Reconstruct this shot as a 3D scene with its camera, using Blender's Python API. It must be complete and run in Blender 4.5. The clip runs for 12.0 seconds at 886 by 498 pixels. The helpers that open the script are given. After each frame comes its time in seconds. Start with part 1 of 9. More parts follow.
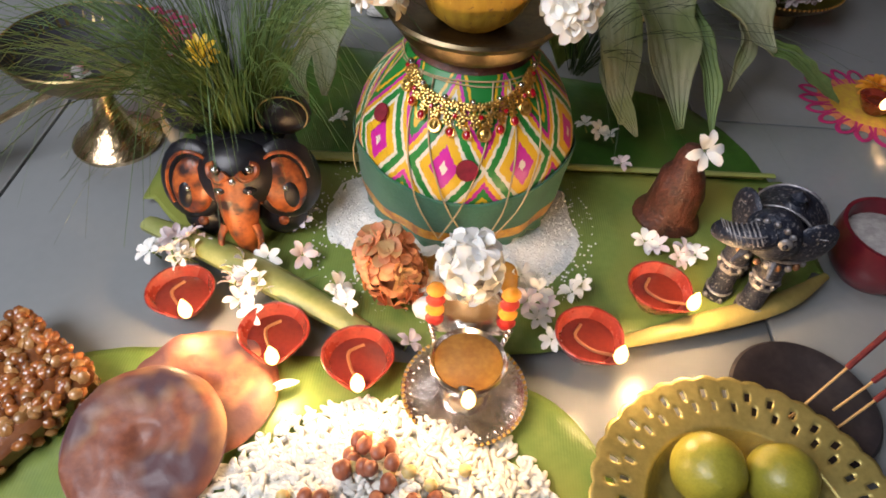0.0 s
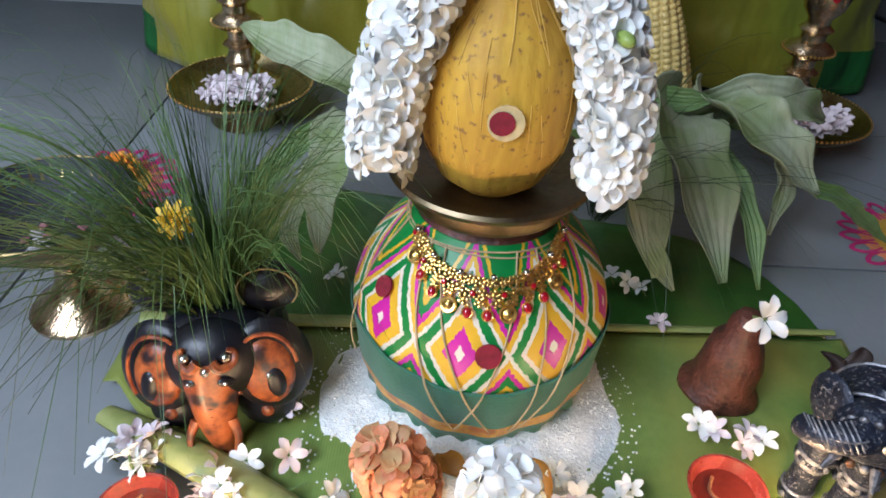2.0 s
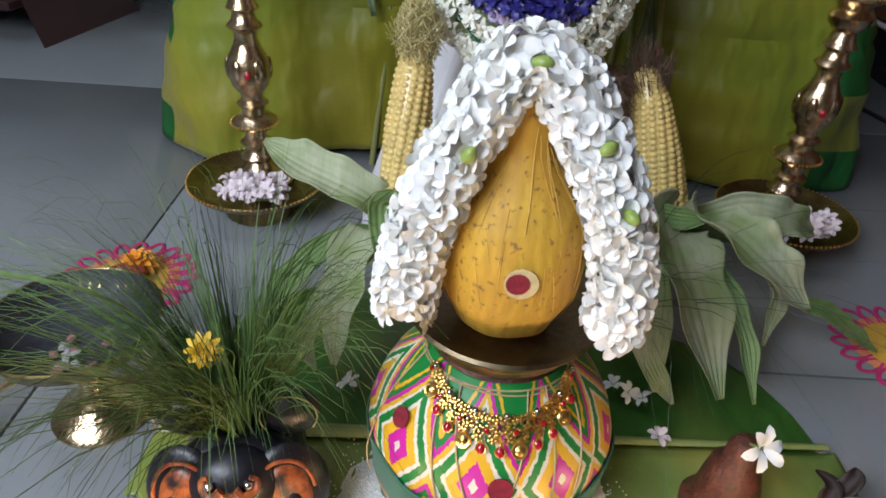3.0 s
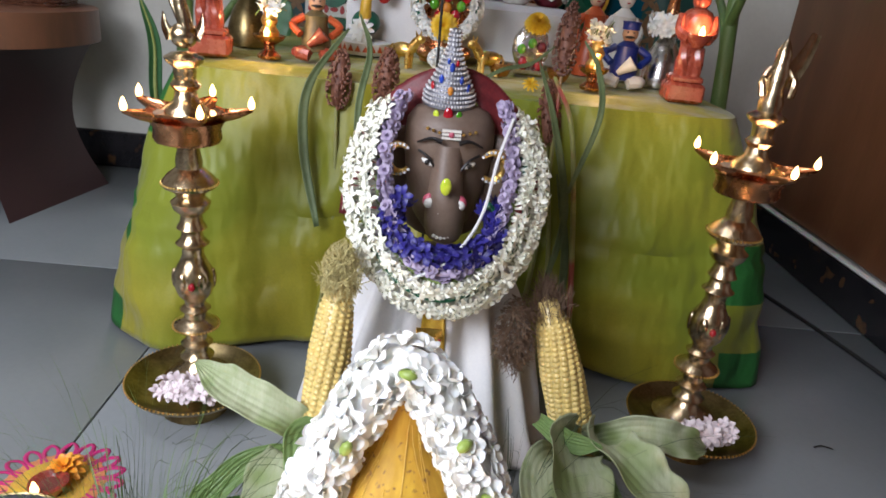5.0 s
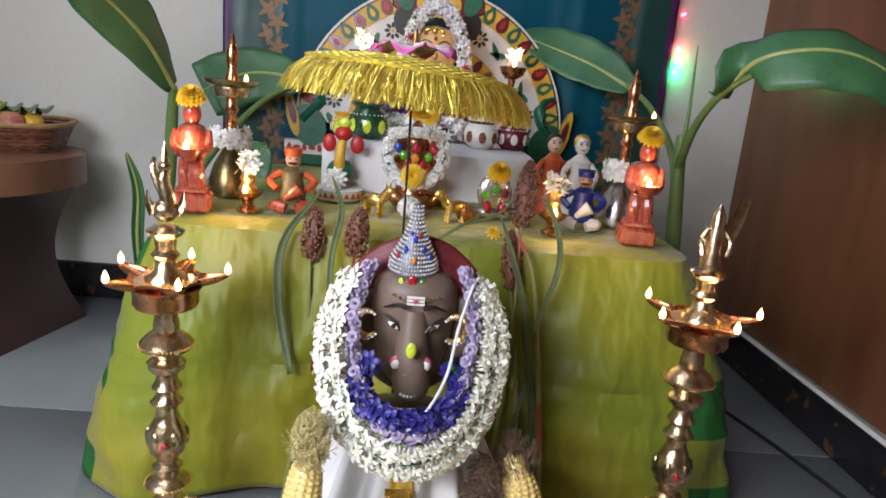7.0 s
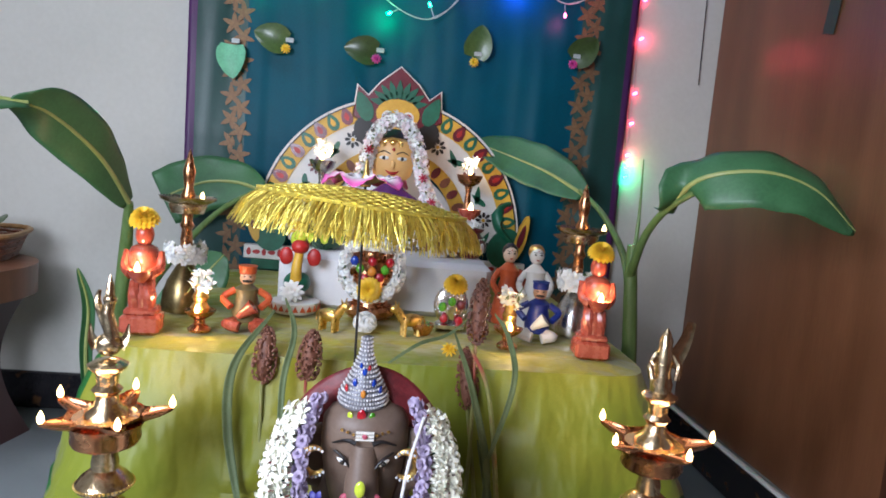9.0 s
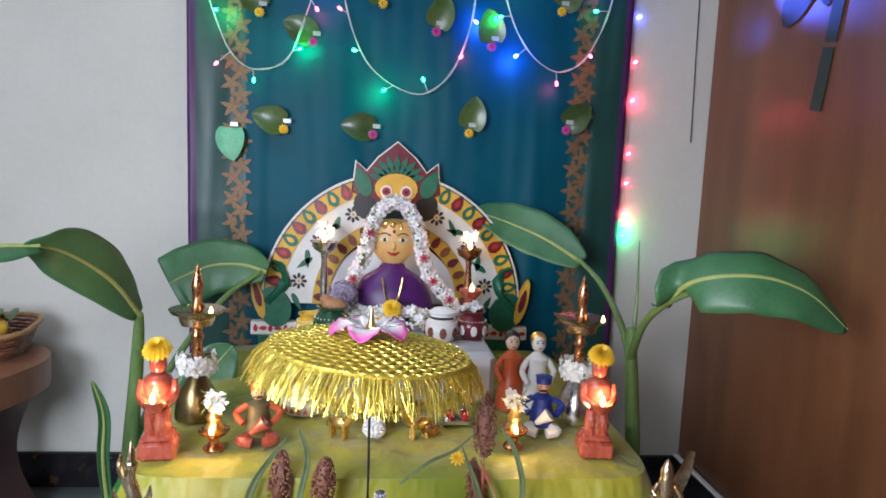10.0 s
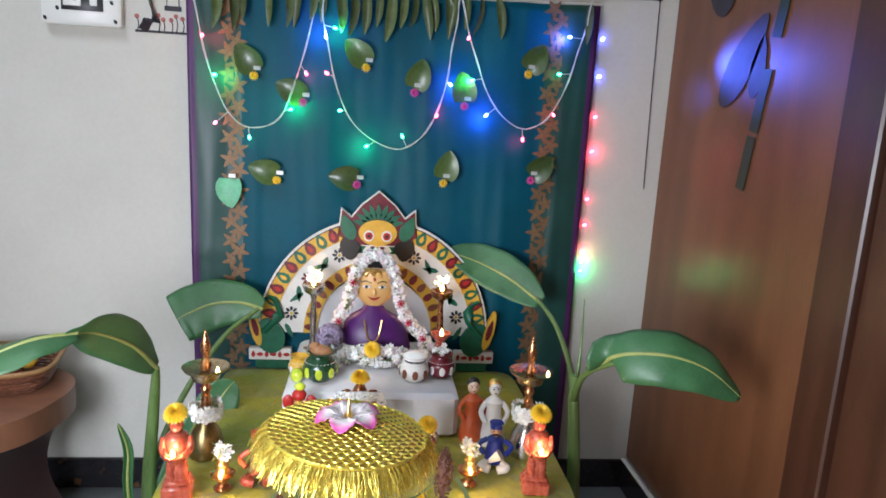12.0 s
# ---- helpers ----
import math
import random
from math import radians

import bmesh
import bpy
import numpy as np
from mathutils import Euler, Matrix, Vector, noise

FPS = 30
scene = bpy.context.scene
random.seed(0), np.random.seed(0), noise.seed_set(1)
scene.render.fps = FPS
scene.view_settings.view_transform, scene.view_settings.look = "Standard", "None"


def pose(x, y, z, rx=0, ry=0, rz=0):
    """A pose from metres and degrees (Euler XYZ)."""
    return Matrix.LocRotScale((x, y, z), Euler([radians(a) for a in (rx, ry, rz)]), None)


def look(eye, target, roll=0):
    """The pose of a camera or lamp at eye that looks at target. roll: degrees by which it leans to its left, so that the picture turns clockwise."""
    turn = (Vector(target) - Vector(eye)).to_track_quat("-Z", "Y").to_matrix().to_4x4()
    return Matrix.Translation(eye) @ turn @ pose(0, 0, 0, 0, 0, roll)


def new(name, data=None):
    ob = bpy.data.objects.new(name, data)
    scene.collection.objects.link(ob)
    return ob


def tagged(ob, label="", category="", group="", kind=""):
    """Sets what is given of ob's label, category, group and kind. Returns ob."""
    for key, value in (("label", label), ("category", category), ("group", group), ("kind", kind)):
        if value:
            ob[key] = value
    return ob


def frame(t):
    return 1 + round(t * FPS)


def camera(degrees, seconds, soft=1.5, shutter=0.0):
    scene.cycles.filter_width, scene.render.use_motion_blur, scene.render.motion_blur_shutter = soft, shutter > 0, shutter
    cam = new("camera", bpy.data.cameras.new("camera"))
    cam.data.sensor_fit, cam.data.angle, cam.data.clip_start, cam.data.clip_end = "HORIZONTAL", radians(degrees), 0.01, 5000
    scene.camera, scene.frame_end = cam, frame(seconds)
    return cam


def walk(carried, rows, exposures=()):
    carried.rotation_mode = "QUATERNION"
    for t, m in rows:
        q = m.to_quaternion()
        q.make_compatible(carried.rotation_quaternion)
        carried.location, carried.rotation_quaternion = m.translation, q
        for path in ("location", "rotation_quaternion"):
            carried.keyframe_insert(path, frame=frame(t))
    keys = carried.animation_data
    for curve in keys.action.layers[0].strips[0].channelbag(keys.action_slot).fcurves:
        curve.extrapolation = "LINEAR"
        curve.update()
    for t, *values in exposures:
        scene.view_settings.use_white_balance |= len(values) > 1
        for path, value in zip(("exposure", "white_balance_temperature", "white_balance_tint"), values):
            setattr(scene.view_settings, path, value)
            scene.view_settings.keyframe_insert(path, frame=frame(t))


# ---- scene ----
cam = camera(67.4, 12.0, soft=1.7)
METRES, EYE, TILT, LEAN, TURN = 0.95, 0.38, -47.0, -3.0, 2.5
ROWS = [
    (0.0, 0.0, 0.0, 0.0, 0.0, -0.0, 0.0),
    (0.5, 0.0147, 0.0509, 0.0051, -1.09, 2.28, 0.51),
    (1.0, 0.0096, 0.0768, 0.0212, -0.31, 5.13, 1.54),
    (1.5, 0.0066, 0.0842, 0.0359, -0.35, 6.61, 1.13),
    (2.0, -0.01, 0.0747, 0.056, -0.09, 9.06, 1.11),
    (2.5, -0.0214, 0.06, 0.0743, -0.39, 10.72, 0.68),
    (3.0, -0.0231, 0.038, 0.1061, -0.74, 13.07, 0.42),
    (3.5, -0.015, 0.0113, 0.1364, -1.55, 16.26, 0.32),
    (5.5, 0.028, -0.0702, 0.176, -4.12, 26.62, 0.19),
    (6.0, 0.0268, -0.0904, 0.1874, -4.17, 28.34, 0.78),
    (6.5, 0.0305, -0.1062, 0.2008, -4.57, 30.72, 0.76),
    (7.0, 0.0369, -0.1236, 0.2115, -4.7, 32.96, 1.91),
    (9.0, 0.0573, -0.1616, 0.2532, -6.47, 39.85, 4.03),
    (9.5, 0.0559, -0.2062, 0.2853, -6.62, 38.25, 4.3),
    (10.0, 0.0512, -0.3035, 0.3762, -4.93, 39.71, 5.79),
    (10.5, 0.0514, -0.4018, 0.4293, -5.53, 40.67, 2.33),
    (11.0, 0.0692, -0.4991, 0.4635, -5.11, 41.96, 4.33),
    (11.5, 0.0745, -0.5817, 0.451, -5.76, 37.32, 5.96),
    (12.0, 0.0773, -0.6254, 0.4317, -5.72, 35.4, 5.72),
]
walk(cam, [(t, pose(0, 0, EYE, TILT, LEAN, TURN) @ pose(METRES * x, METRES * y, METRES * z, 90 + pitch, roll, yaw)) for t, x, y, z, yaw, pitch, roll in ROWS],
     [(0.0, -0.46, 6200, 18), (0.6, -0.12, 5500, 16), (2.0, -0.32, 5250, 13), (3.5, -0.24, 5850, 15), (5.5, 0.32, 5950, 17), (6.0, 0.36, 5950, 17), (7.0, 0.38, 5950, 17), (9.0, 0.55, 5550, 16), (12.0, 0.78, 5850, 15)])

# ---- light: one ceiling tube lamp, added fill lamp, oil flames and a fairy-light string ----
world = bpy.data.worlds.new("night_room")
world.use_nodes = True
world.node_tree.nodes["Background"].inputs[0].default_value = (0.5, 0.55, 0.65, 1)
world.node_tree.nodes["Background"].inputs[1].default_value = 0.02
scene.world = world
scene.view_settings.exposure = 0.0


def area_lamp(name, eye, target, w, h, power, colour):
    data = bpy.data.lights.new(name, "AREA")
    data.shape, data.size, data.size_y, data.energy, data.color = "RECTANGLE", w, h, power, colour
    ob = new(name, data)
    ob.matrix_world = look(eye, target)
    return ob


def point_lamp(name, at, power, colour, radius=0.006):
    data = bpy.data.lights.new(name, "POINT")
    data.energy, data.color, data.shadow_soft_size = power, colour, radius
    ob = new(name, data)
    ob.location = at
    return ob


area_lamp("tube_light_glow", (-0.95, 0.55, 2.6), (-0.7, 0.8, 0.0), 1.2, 0.25, 11.0, (0.97, 1.0, 1.0))
# unseen fill lamp, added at the left front to brighten altar and offerings
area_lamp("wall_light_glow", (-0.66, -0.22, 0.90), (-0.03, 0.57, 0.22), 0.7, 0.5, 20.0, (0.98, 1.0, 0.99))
FLAME = (1.0, 0.62, 0.27)

# ---- mesh building ----
class Geo:
    """Vertices, faces and material numbers of one mesh."""

    def __init__(self):
        self.v, self.f, self.m = [], [], []

    def add(self, shape, at=None, slot=0):
        verts, faces = shape
        base = len(self.v)
        self.v.extend([tuple(at @ Vector(p)) for p in verts] if at is not None else [tuple(p) for p in verts])
        self.f.extend([tuple(base + i for i in face) for face in faces])
        self.m.extend([slot] * len(faces))
        return self

    def mesh(self, name, mats, sharp=42):
        me = bpy.data.meshes.new(name)
        me.from_pydata(self.v, [], self.f)
        for mt in mats:
            me.materials.append(mt)
        me.polygons.foreach_set("material_index", self.m)
        me.polygons.foreach_set("use_smooth", [True] * len(self.f))
        me.update()
        me.set_sharp_from_angle(angle=radians(sharp))
        return me


def geo(shape, at=None):
    return Geo().add(shape, at)


def thing(name, label, category, at=None, group="", kind=""):
    ob = new(name)
    ob.empty_display_size = 0.02
    if at is not None:
        ob.matrix_world = at if isinstance(at, Matrix) else Matrix.Translation(at)
    return tagged(ob, label, category, group, kind)


def part(name, g, mats, parent=None, label="", at=None, kind=""):
    me = g if isinstance(g, bpy.types.Mesh) else g.mesh(name, mats if isinstance(mats, (list, tuple)) else [mats])
    ob = new(name, me)
    if parent:
        ob.parent = parent
    if at is not None:
        ob.matrix_basis = at
    return tagged(ob, label, kind=kind)


def solo(name, g, mats, label, category, at=None, group="", kind=""):
    ob = part(name, g, mats, None, "", at if at is None or isinstance(at, Matrix) else Matrix.Translation(at))
    return tagged(ob, label, category, group, kind)


def thick(ob, t, offset=0.0):
    mod = ob.modifiers.new("thickness", "SOLIDIFY")
    mod.thickness, mod.offset = t, offset
    return ob


def lathe(profile, n=24, wave=0, depth=0.0, caps=True):
    """profile: (radius, height) from the bottom up; wave, depth: scallops round the axis."""
    v, f = [], []
    for r, z in profile:
        for i in range(n):
            a = 2 * math.pi * i / n
            rr = r * (1 + depth * abs(math.sin(wave * a / 2))) if wave else r
            v.append((rr * math.cos(a), rr * math.sin(a), z))
    for j in range(len(profile) - 1):
        for i in range(n):
            k = (i + 1) % n
            f.append((j * n + i, j * n + k, (j + 1) * n + k, (j + 1) * n + i))
    if caps and profile[0][0] > 1e-6:
        f.append(tuple(reversed(range(n))))
    if caps and profile[-1][0] > 1e-6:
        f.append(tuple(range((len(profile) - 1) * n, len(profile) * n)))
    return v, f


def ball(rx, ry=None, rz=None, n=12, m=8):
    ry, rz = ry or rx, rz or rx
    v, f = [(0, 0, -rz)], []
    for j in range(1, m):
        b = math.pi * j / m - math.pi / 2
        for i in range(n):
            a = 2 * math.pi * i / n
            v.append((rx * math.cos(b) * math.cos(a), ry * math.cos(b) * math.sin(a), rz * math.sin(b)))
    v.append((0, 0, rz))
    top = len(v) - 1
    for i in range(n):
        k = (i + 1) % n
        f.append((0, 1 + k, 1 + i))
        f.append((top, top - n + i, top - n + k))
        for j in range(m - 2):
            f.append((1 + j * n + i, 1 + j * n + k, 1 + (j + 1) * n + k, 1 + (j + 1) * n + i))
    return v, f


def smooth_path(points, steps):
    """Catmull-Rom through the points."""
    pts = [Vector(p) for p in points]
    pts = [2 * pts[0] - pts[1], *pts, 2 * pts[-1] - pts[-2]]
    out = []
    for i in range(1, len(pts) - 2):
        a, b, c, d = pts[i - 1:i + 3]
        for s in range(steps):
            t = s / steps
            out.append(0.5 * (2 * b + (c - a) * t + (2 * a - 5 * b + 4 * c - d) * t * t + (3 * b - a - 3 * c + d) * t ** 3))
    return out + [pts[-2]]


def tube(points, radius, n=8, steps=0, squash=1.0):
    """A tube along the points; radius: one number, or (start, end), or a function of 0..1."""
    pts = smooth_path(points, steps) if steps else [Vector(p) for p in points]
    v, f = [], []
    up = Vector((0.3, 0.2, 1)).normalized()
    last = len(pts) - 1
    for j, p in enumerate(pts):
        d = (pts[min(j + 1, last)] - pts[max(j - 1, 0)]).normalized()
        side = d.cross(up)
        if side.length < 0.05:
            side = d.cross(Vector((1, 0, 0)))
        side.normalize()
        other = side.cross(d)
        t = j / last
        r = radius(t) if callable(radius) else radius if not isinstance(radius, tuple) else radius[0] + (radius[1] - radius[0]) * t
        for i in range(n):
            a = 2 * math.pi * i / n
            v.append(p + side * (r * math.cos(a)) + other * (r * squash * math.sin(a)))
    for j in range(last):
        for i in range(n):
            k = (i + 1) % n
            f.append((j * n + i, j * n + k, (j + 1) * n + k, (j + 1) * n + i))
    f.append(tuple(reversed(range(n))))
    f.append(tuple(range(last * n, (last + 1) * n)))
    return v, f


def block(x, y, z, bevel=0.0):
    """A box of that size, standing on z = 0, with bevelled upright and top edges."""
    b = min(bevel, x / 2.1, y / 2.1, z / 2.1)
    if b <= 0:
        v = [(sx * x / 2, sy * y / 2, h) for h in (0, z) for sx, sy in ((-1, -1), (1, -1), (1, 1), (-1, 1))]
        return v, [(3, 2, 1, 0), (4, 5, 6, 7), (0, 1, 5, 4), (1, 2, 6, 5), (2, 3, 7, 6), (3, 0, 4, 7)]
    v = []
    for inset, h in ((b, 0), (0, b), (0, z - b), (b, z)):
        hx, hy = x / 2 - inset, y / 2 - inset
        for cx, cy, ex, ey in ((-hx, -hy, 0, b), (-hx, -hy, b, 0), (hx, -hy, -b, 0), (hx, -hy, 0, b), (hx, hy, 0, -b), (hx, hy, -b, 0), (-hx, hy, b, 0), (-hx, hy, 0, -b)):
            v.append((cx + ex, cy + ey, h))
    f = [tuple(reversed(range(8))), tuple(range(24, 32))]
    for j in range(3):
        for i in range(8):
            k = (i + 1) % 8
            f.append((j * 8 + i, j * 8 + k, (j + 1) * 8 + k, (j + 1) * 8 + i))
    return v, f


def grid(fn, nu, nv, closed=False):
    """A sheet of fn(u, v), u and v from 0 to 1."""
    v = [fn(i / nu, j / nv) for j in range(nv + 1) for i in range(nu + (0 if closed else 1))]
    w = nu if closed else nu + 1
    f = []
    for j in range(nv):
        for i in range(nu):
            k = (i + 1) % w
            f.append((j * w + i, j * w + k, (j + 1) * w + k, (j + 1) * w + i))
    return v, f


def ribbon(points, width, steps=6, cup=0.0, nv=4, side=(0, 0, 1), twist=0.0, ruffle=0.0, ridge=0.0):
    """A leaf along the points: width(t) full width; cup: how far its edges rise; side: the way its face looks."""
    pts = smooth_path(points, steps)
    last = len(pts) - 1
    v, f = [], []
    for j, p in enumerate(pts):
        t = j / last
        d = (pts[min(j + 1, last)] - pts[max(j - 1, 0)]).normalized()
        nrm = Vector(side)
        across = d.cross(nrm).normalized()
        nrm = across.cross(d).normalized()
        across = Matrix.Rotation(twist * t, 3, d) @ across
        nrm = Matrix.Rotation(twist * t, 3, d) @ nrm
        w = width(t)
        for i in range(nv + 1):
            s = 2 * i / nv - 1
            wob = ruffle * w * s * s * math.sin(t * 26 + (2 if s > 0 else 0))
            v.append(p + across * (s * w / 2) + nrm * (cup * w * s * s + wob + ridge * math.sin(s * 19 + 2.2 * t)))
    for j in range(last):
        for i in range(nv):
            f.append((j * (nv + 1) + i, j * (nv + 1) + i + 1, (j + 1) * (nv + 1) + i + 1, (j + 1) * (nv + 1) + i))
    return v, f


def plate_shape(outline, t):
    """A flat slab: outline (x, y) anticlockwise, thickness t."""
    n = len(outline)
    v = [(x, y, 0) for x, y in outline] + [(x, y, t) for x, y in outline]
    f = [tuple(reversed(range(n))), tuple(range(n, 2 * n))]
    f += [(i, (i + 1) % n, n + (i + 1) % n, n + i) for i in range(n)]
    return v, f


def oval(rx, ry, n=12, point=0.0):
    """An outline; point: how far its tip at +y is drawn out."""
    out = []
    for i in range(n):
        a = 2 * math.pi * i / n - math.pi / 2
        s = math.sin(a)
        out.append((rx * math.cos(a) * (1 - point * max(s, 0)), ry * s * (1 + point * 0.4 * max(s, 0))))
    return out


def aim(at, axis, spin=0.0):
    """A pose at a place with its z along axis."""
    q = Vector(axis).to_track_quat("Z", "Y")
    return Matrix.LocRotScale(Vector(at), q, None) @ Matrix.Rotation(spin, 4, "Z")


FRONT = Matrix.Rotation(radians(90), 4, "X")
rnd = random.Random(7)
jit = lambda s: rnd.uniform(-s, s)


# ---- materials ----
def node(tree, kind, **values):
    n = tree.nodes.new(kind)
    for key, value in values.items():
        n.inputs[key].default_value = value
    return n


def rgba(c):
    return (*c, 1.0)


def surface(name, c, c2=None, rough=0.5, metal=0.0, scale=30.0, fine=260.0, bump=0.15, vary=0.08, sss=0.0, coat=0.0, trans=0.0, sheen=0.0, stretch=(1, 1, 1), emit=0.0):
    """A procedural surface: two scales of variation in colour, gloss and relief."""
    mt = bpy.data.materials.new(name)
    mt.use_nodes = True
    tr = mt.node_tree
    ln = tr.links.new
    bs = tr.nodes["Principled BSDF"]
    c2 = c2 or tuple(x * 0.72 for x in c)
    tc = tr.nodes.new("ShaderNodeTexCoord")
    mp = node(tr, "ShaderNodeMapping", Scale=stretch)
    ln(tc.outputs["Object"], mp.inputs[0])
    big = node(tr, "ShaderNodeTexNoise", Scale=scale, Detail=4.0, Roughness=0.6)
    small = node(tr, "ShaderNodeTexNoise", Scale=fine, Detail=3.0)
    ln(mp.outputs[0], big.inputs[0]), ln(mp.outputs[0], small.inputs[0])
    mix = node(tr, "ShaderNodeMath")
    mix.operation = "MULTIPLY_ADD"
    mix.inputs[1].default_value, mix.inputs[2].default_value = 0.45, -0.22
    ln(small.outputs[0], mix.inputs[0])
    tot = node(tr, "ShaderNodeMath")
    ln(big.outputs[0], tot.inputs[0]), ln(mix.outputs[0], tot.inputs[1])
    ramp = tr.nodes.new("ShaderNodeValToRGB")
    ramp.color_ramp.elements[0].position, ramp.color_ramp.elements[1].position = 0.33, 0.66
    ramp.color_ramp.elements[0].color, ramp.color_ramp.elements[1].color = rgba(c2), rgba(c)
    ln(tot.outputs[0], ramp.inputs[0])
    info = tr.nodes.new("ShaderNodeObjectInfo")
    rng = node(tr, "ShaderNodeMapRange")
    rng.inputs[3].default_value, rng.inputs[4].default_value = 1 - vary, 1 + vary
    ln(info.outputs["Random"], rng.inputs[0])
    hsv = tr.nodes.new("ShaderNodeHueSaturation")
    ln(ramp.outputs[0], hsv.inputs["Color"]), ln(rng.outputs[0], hsv.inputs["Value"])
    ln(hsv.outputs[0], bs.inputs["Base Color"])
    rr = node(tr, "ShaderNodeMapRange")
    rr.inputs[3].default_value, rr.inputs[4].default_value = max(rough - 0.08, 0.03), min(rough + 0.12, 1)
    ln(big.outputs[0], rr.inputs[0]), ln(rr.outputs[0], bs.inputs["Roughness"])
    bs.inputs["Metallic"].default_value = metal
    if bump:
        bp = node(tr, "ShaderNodeBump", Strength=bump, Distance=0.002)
        ln(tot.outputs[0], bp.inputs["Height"]), ln(bp.outputs[0], bs.inputs["Normal"])
    if sss:
        bs.inputs["Subsurface Weight"].default_value, bs.inputs["Subsurface Scale"].default_value = sss, 0.004
        bs.inputs["Subsurface Radius"].default_value = (1.0, 0.94, 0.86)
    bs.inputs["Coat Weight"].default_value = coat
    bs.inputs["Coat Roughness"].default_value = 0.15
    bs.inputs["Transmission Weight"].default_value = trans
    bs.inputs["Sheen Weight"].default_value = sheen
    if emit:
        bs.inputs["Emission Color"].default_value, bs.inputs["Emission Strength"].default_value = rgba(c), emit
    return mt


def stripes(mt, scale, axis, amount, bump=0.3, dark=(0.5, 0.5, 0.5), distort=1.5):
    """Adds fine ribs or grain across a surface."""
    tr = mt.node_tree
    ln = tr.links.new
    bs = tr.nodes["Principled BSDF"]
    tc = tr.nodes.new("ShaderNodeTexCoord")
    wv = node(tr, "ShaderNodeTexWave", Scale=scale, Distortion=distort, Detail=2.0)
    wv.bands_direction = axis
    ln(tc.outputs["Object"], wv.inputs[0])
    old = bs.inputs["Base Color"].links[0].from_socket
    mx = tr.nodes.new("ShaderNodeMix")
    mx.data_type, mx.blend_type = "RGBA", "MULTIPLY"
    fac = node(tr, "ShaderNodeMath")
    fac.operation = "MULTIPLY"
    fac.inputs[1].default_value = amount
    ln(wv.outputs["Fac"], fac.inputs[0]), ln(fac.outputs[0], mx.inputs[0])
    ln(old, mx.inputs[6])
    mx.inputs[7].default_value = rgba(dark)
    ln(mx.outputs[2], bs.inputs["Base Color"])
    bp = node(tr, "ShaderNodeBump", Strength=bump, Distance=0.001)
    ln(wv.outputs["Fac"], bp.inputs["Height"])
    if bs.inputs["Normal"].links:
        ln(bs.inputs["Normal"].links[0].from_socket, bp.inputs["Normal"])
    ln(bp.outputs[0], bs.inputs["Normal"])
    return mt


def patches(mt, colour, scale, low, high):
    """Adds blotches of a second colour."""
    tr = mt.node_tree
    ln = tr.links.new
    bs = tr.nodes["Principled BSDF"]
    tc = tr.nodes.new("ShaderNodeTexCoord")
    nz = node(tr, "ShaderNodeTexNoise", Scale=scale, Detail=2.0)
    ln(tc.outputs["Object"], nz.inputs[0])
    rg = node(tr, "ShaderNodeMapRange")
    rg.inputs[1].default_value, rg.inputs[2].default_value = low, high
    ln(nz.outputs[0], rg.inputs[0])
    mx = tr.nodes.new("ShaderNodeMix")
    mx.data_type = "RGBA"
    ln(rg.outputs[0], mx.inputs[0])
    ln(bs.inputs["Base Color"].links[0].from_socket, mx.inputs[6])
    mx.inputs[7].default_value = rgba(colour)
    ln(mx.outputs[2], bs.inputs["Base Color"])
    return mt


def glow(name, c, strength):
    mt = bpy.data.materials.new(name)
    mt.use_nodes = True
    bs = mt.node_tree.nodes["Principled BSDF"]
    bs.inputs["Base Color"].default_value = rgba(c)
    bs.inputs["Emission Color"].default_value, bs.inputs["Emission Strength"].default_value = rgba(c), strength
    return mt


def wrinkles(mt, stretch, scale, strength, distance):
    """Adds broad soft folds to a fabric."""
    tr = mt.node_tree
    bs = tr.nodes["Principled BSDF"]
    tc = tr.nodes.new("ShaderNodeTexCoord")
    mp = node(tr, "ShaderNodeMapping", Scale=stretch, Rotation=(0.0, 0.25, 0.0))
    tr.links.new(tc.outputs["Object"], mp.inputs[0])
    nz = node(tr, "ShaderNodeTexNoise", Scale=scale, Detail=1.0, Distortion=0.15)
    tr.links.new(mp.outputs[0], nz.inputs[0])
    bp = node(tr, "ShaderNodeBump", Strength=strength, Distance=distance)
    tr.links.new(nz.outputs[0], bp.inputs["Height"])
    if bs.inputs["Normal"].links:
        tr.links.new(bs.inputs["Normal"].links[0].from_socket, bp.inputs["Normal"])
    tr.links.new(bp.outputs[0], bs.inputs["Normal"])
    return mt


WALL = surface("cream_wall_paint", (0.60, 0.585, 0.53), (0.55, 0.535, 0.48), 0.75, scale=3, fine=90, bump=0.05)
CEIL = surface("white_ceiling_paint", (0.75, 0.75, 0.72), (0.7, 0.7, 0.67), 0.8, scale=4, bump=0.03)
TILE = surface("grey_floor_tile", (0.225, 0.24, 0.245), (0.21, 0.225, 0.23), 0.2, scale=3, fine=120, bump=0.02, vary=0.03)
GROUT = surface("tile_grout", (0.3, 0.3, 0.29), rough=0.9)
SKIRT = patches(surface("black_skirting_tile", (0.018, 0.016, 0.018), (0.01, 0.01, 0.012), 0.2, scale=20, bump=0.03), (0.09, 0.045, 0.02), 26, 0.62, 0.7)
VENEER = stripes(surface("teak_veneer", (0.175, 0.070, 0.030), (0.125, 0.048, 0.020), 0.36, scale=2.2, fine=60, bump=0.04, stretch=(5, 5, 0.35)), 2.6, "Y", 0.3, 0.04, (0.55, 0.5, 0.45), 6)
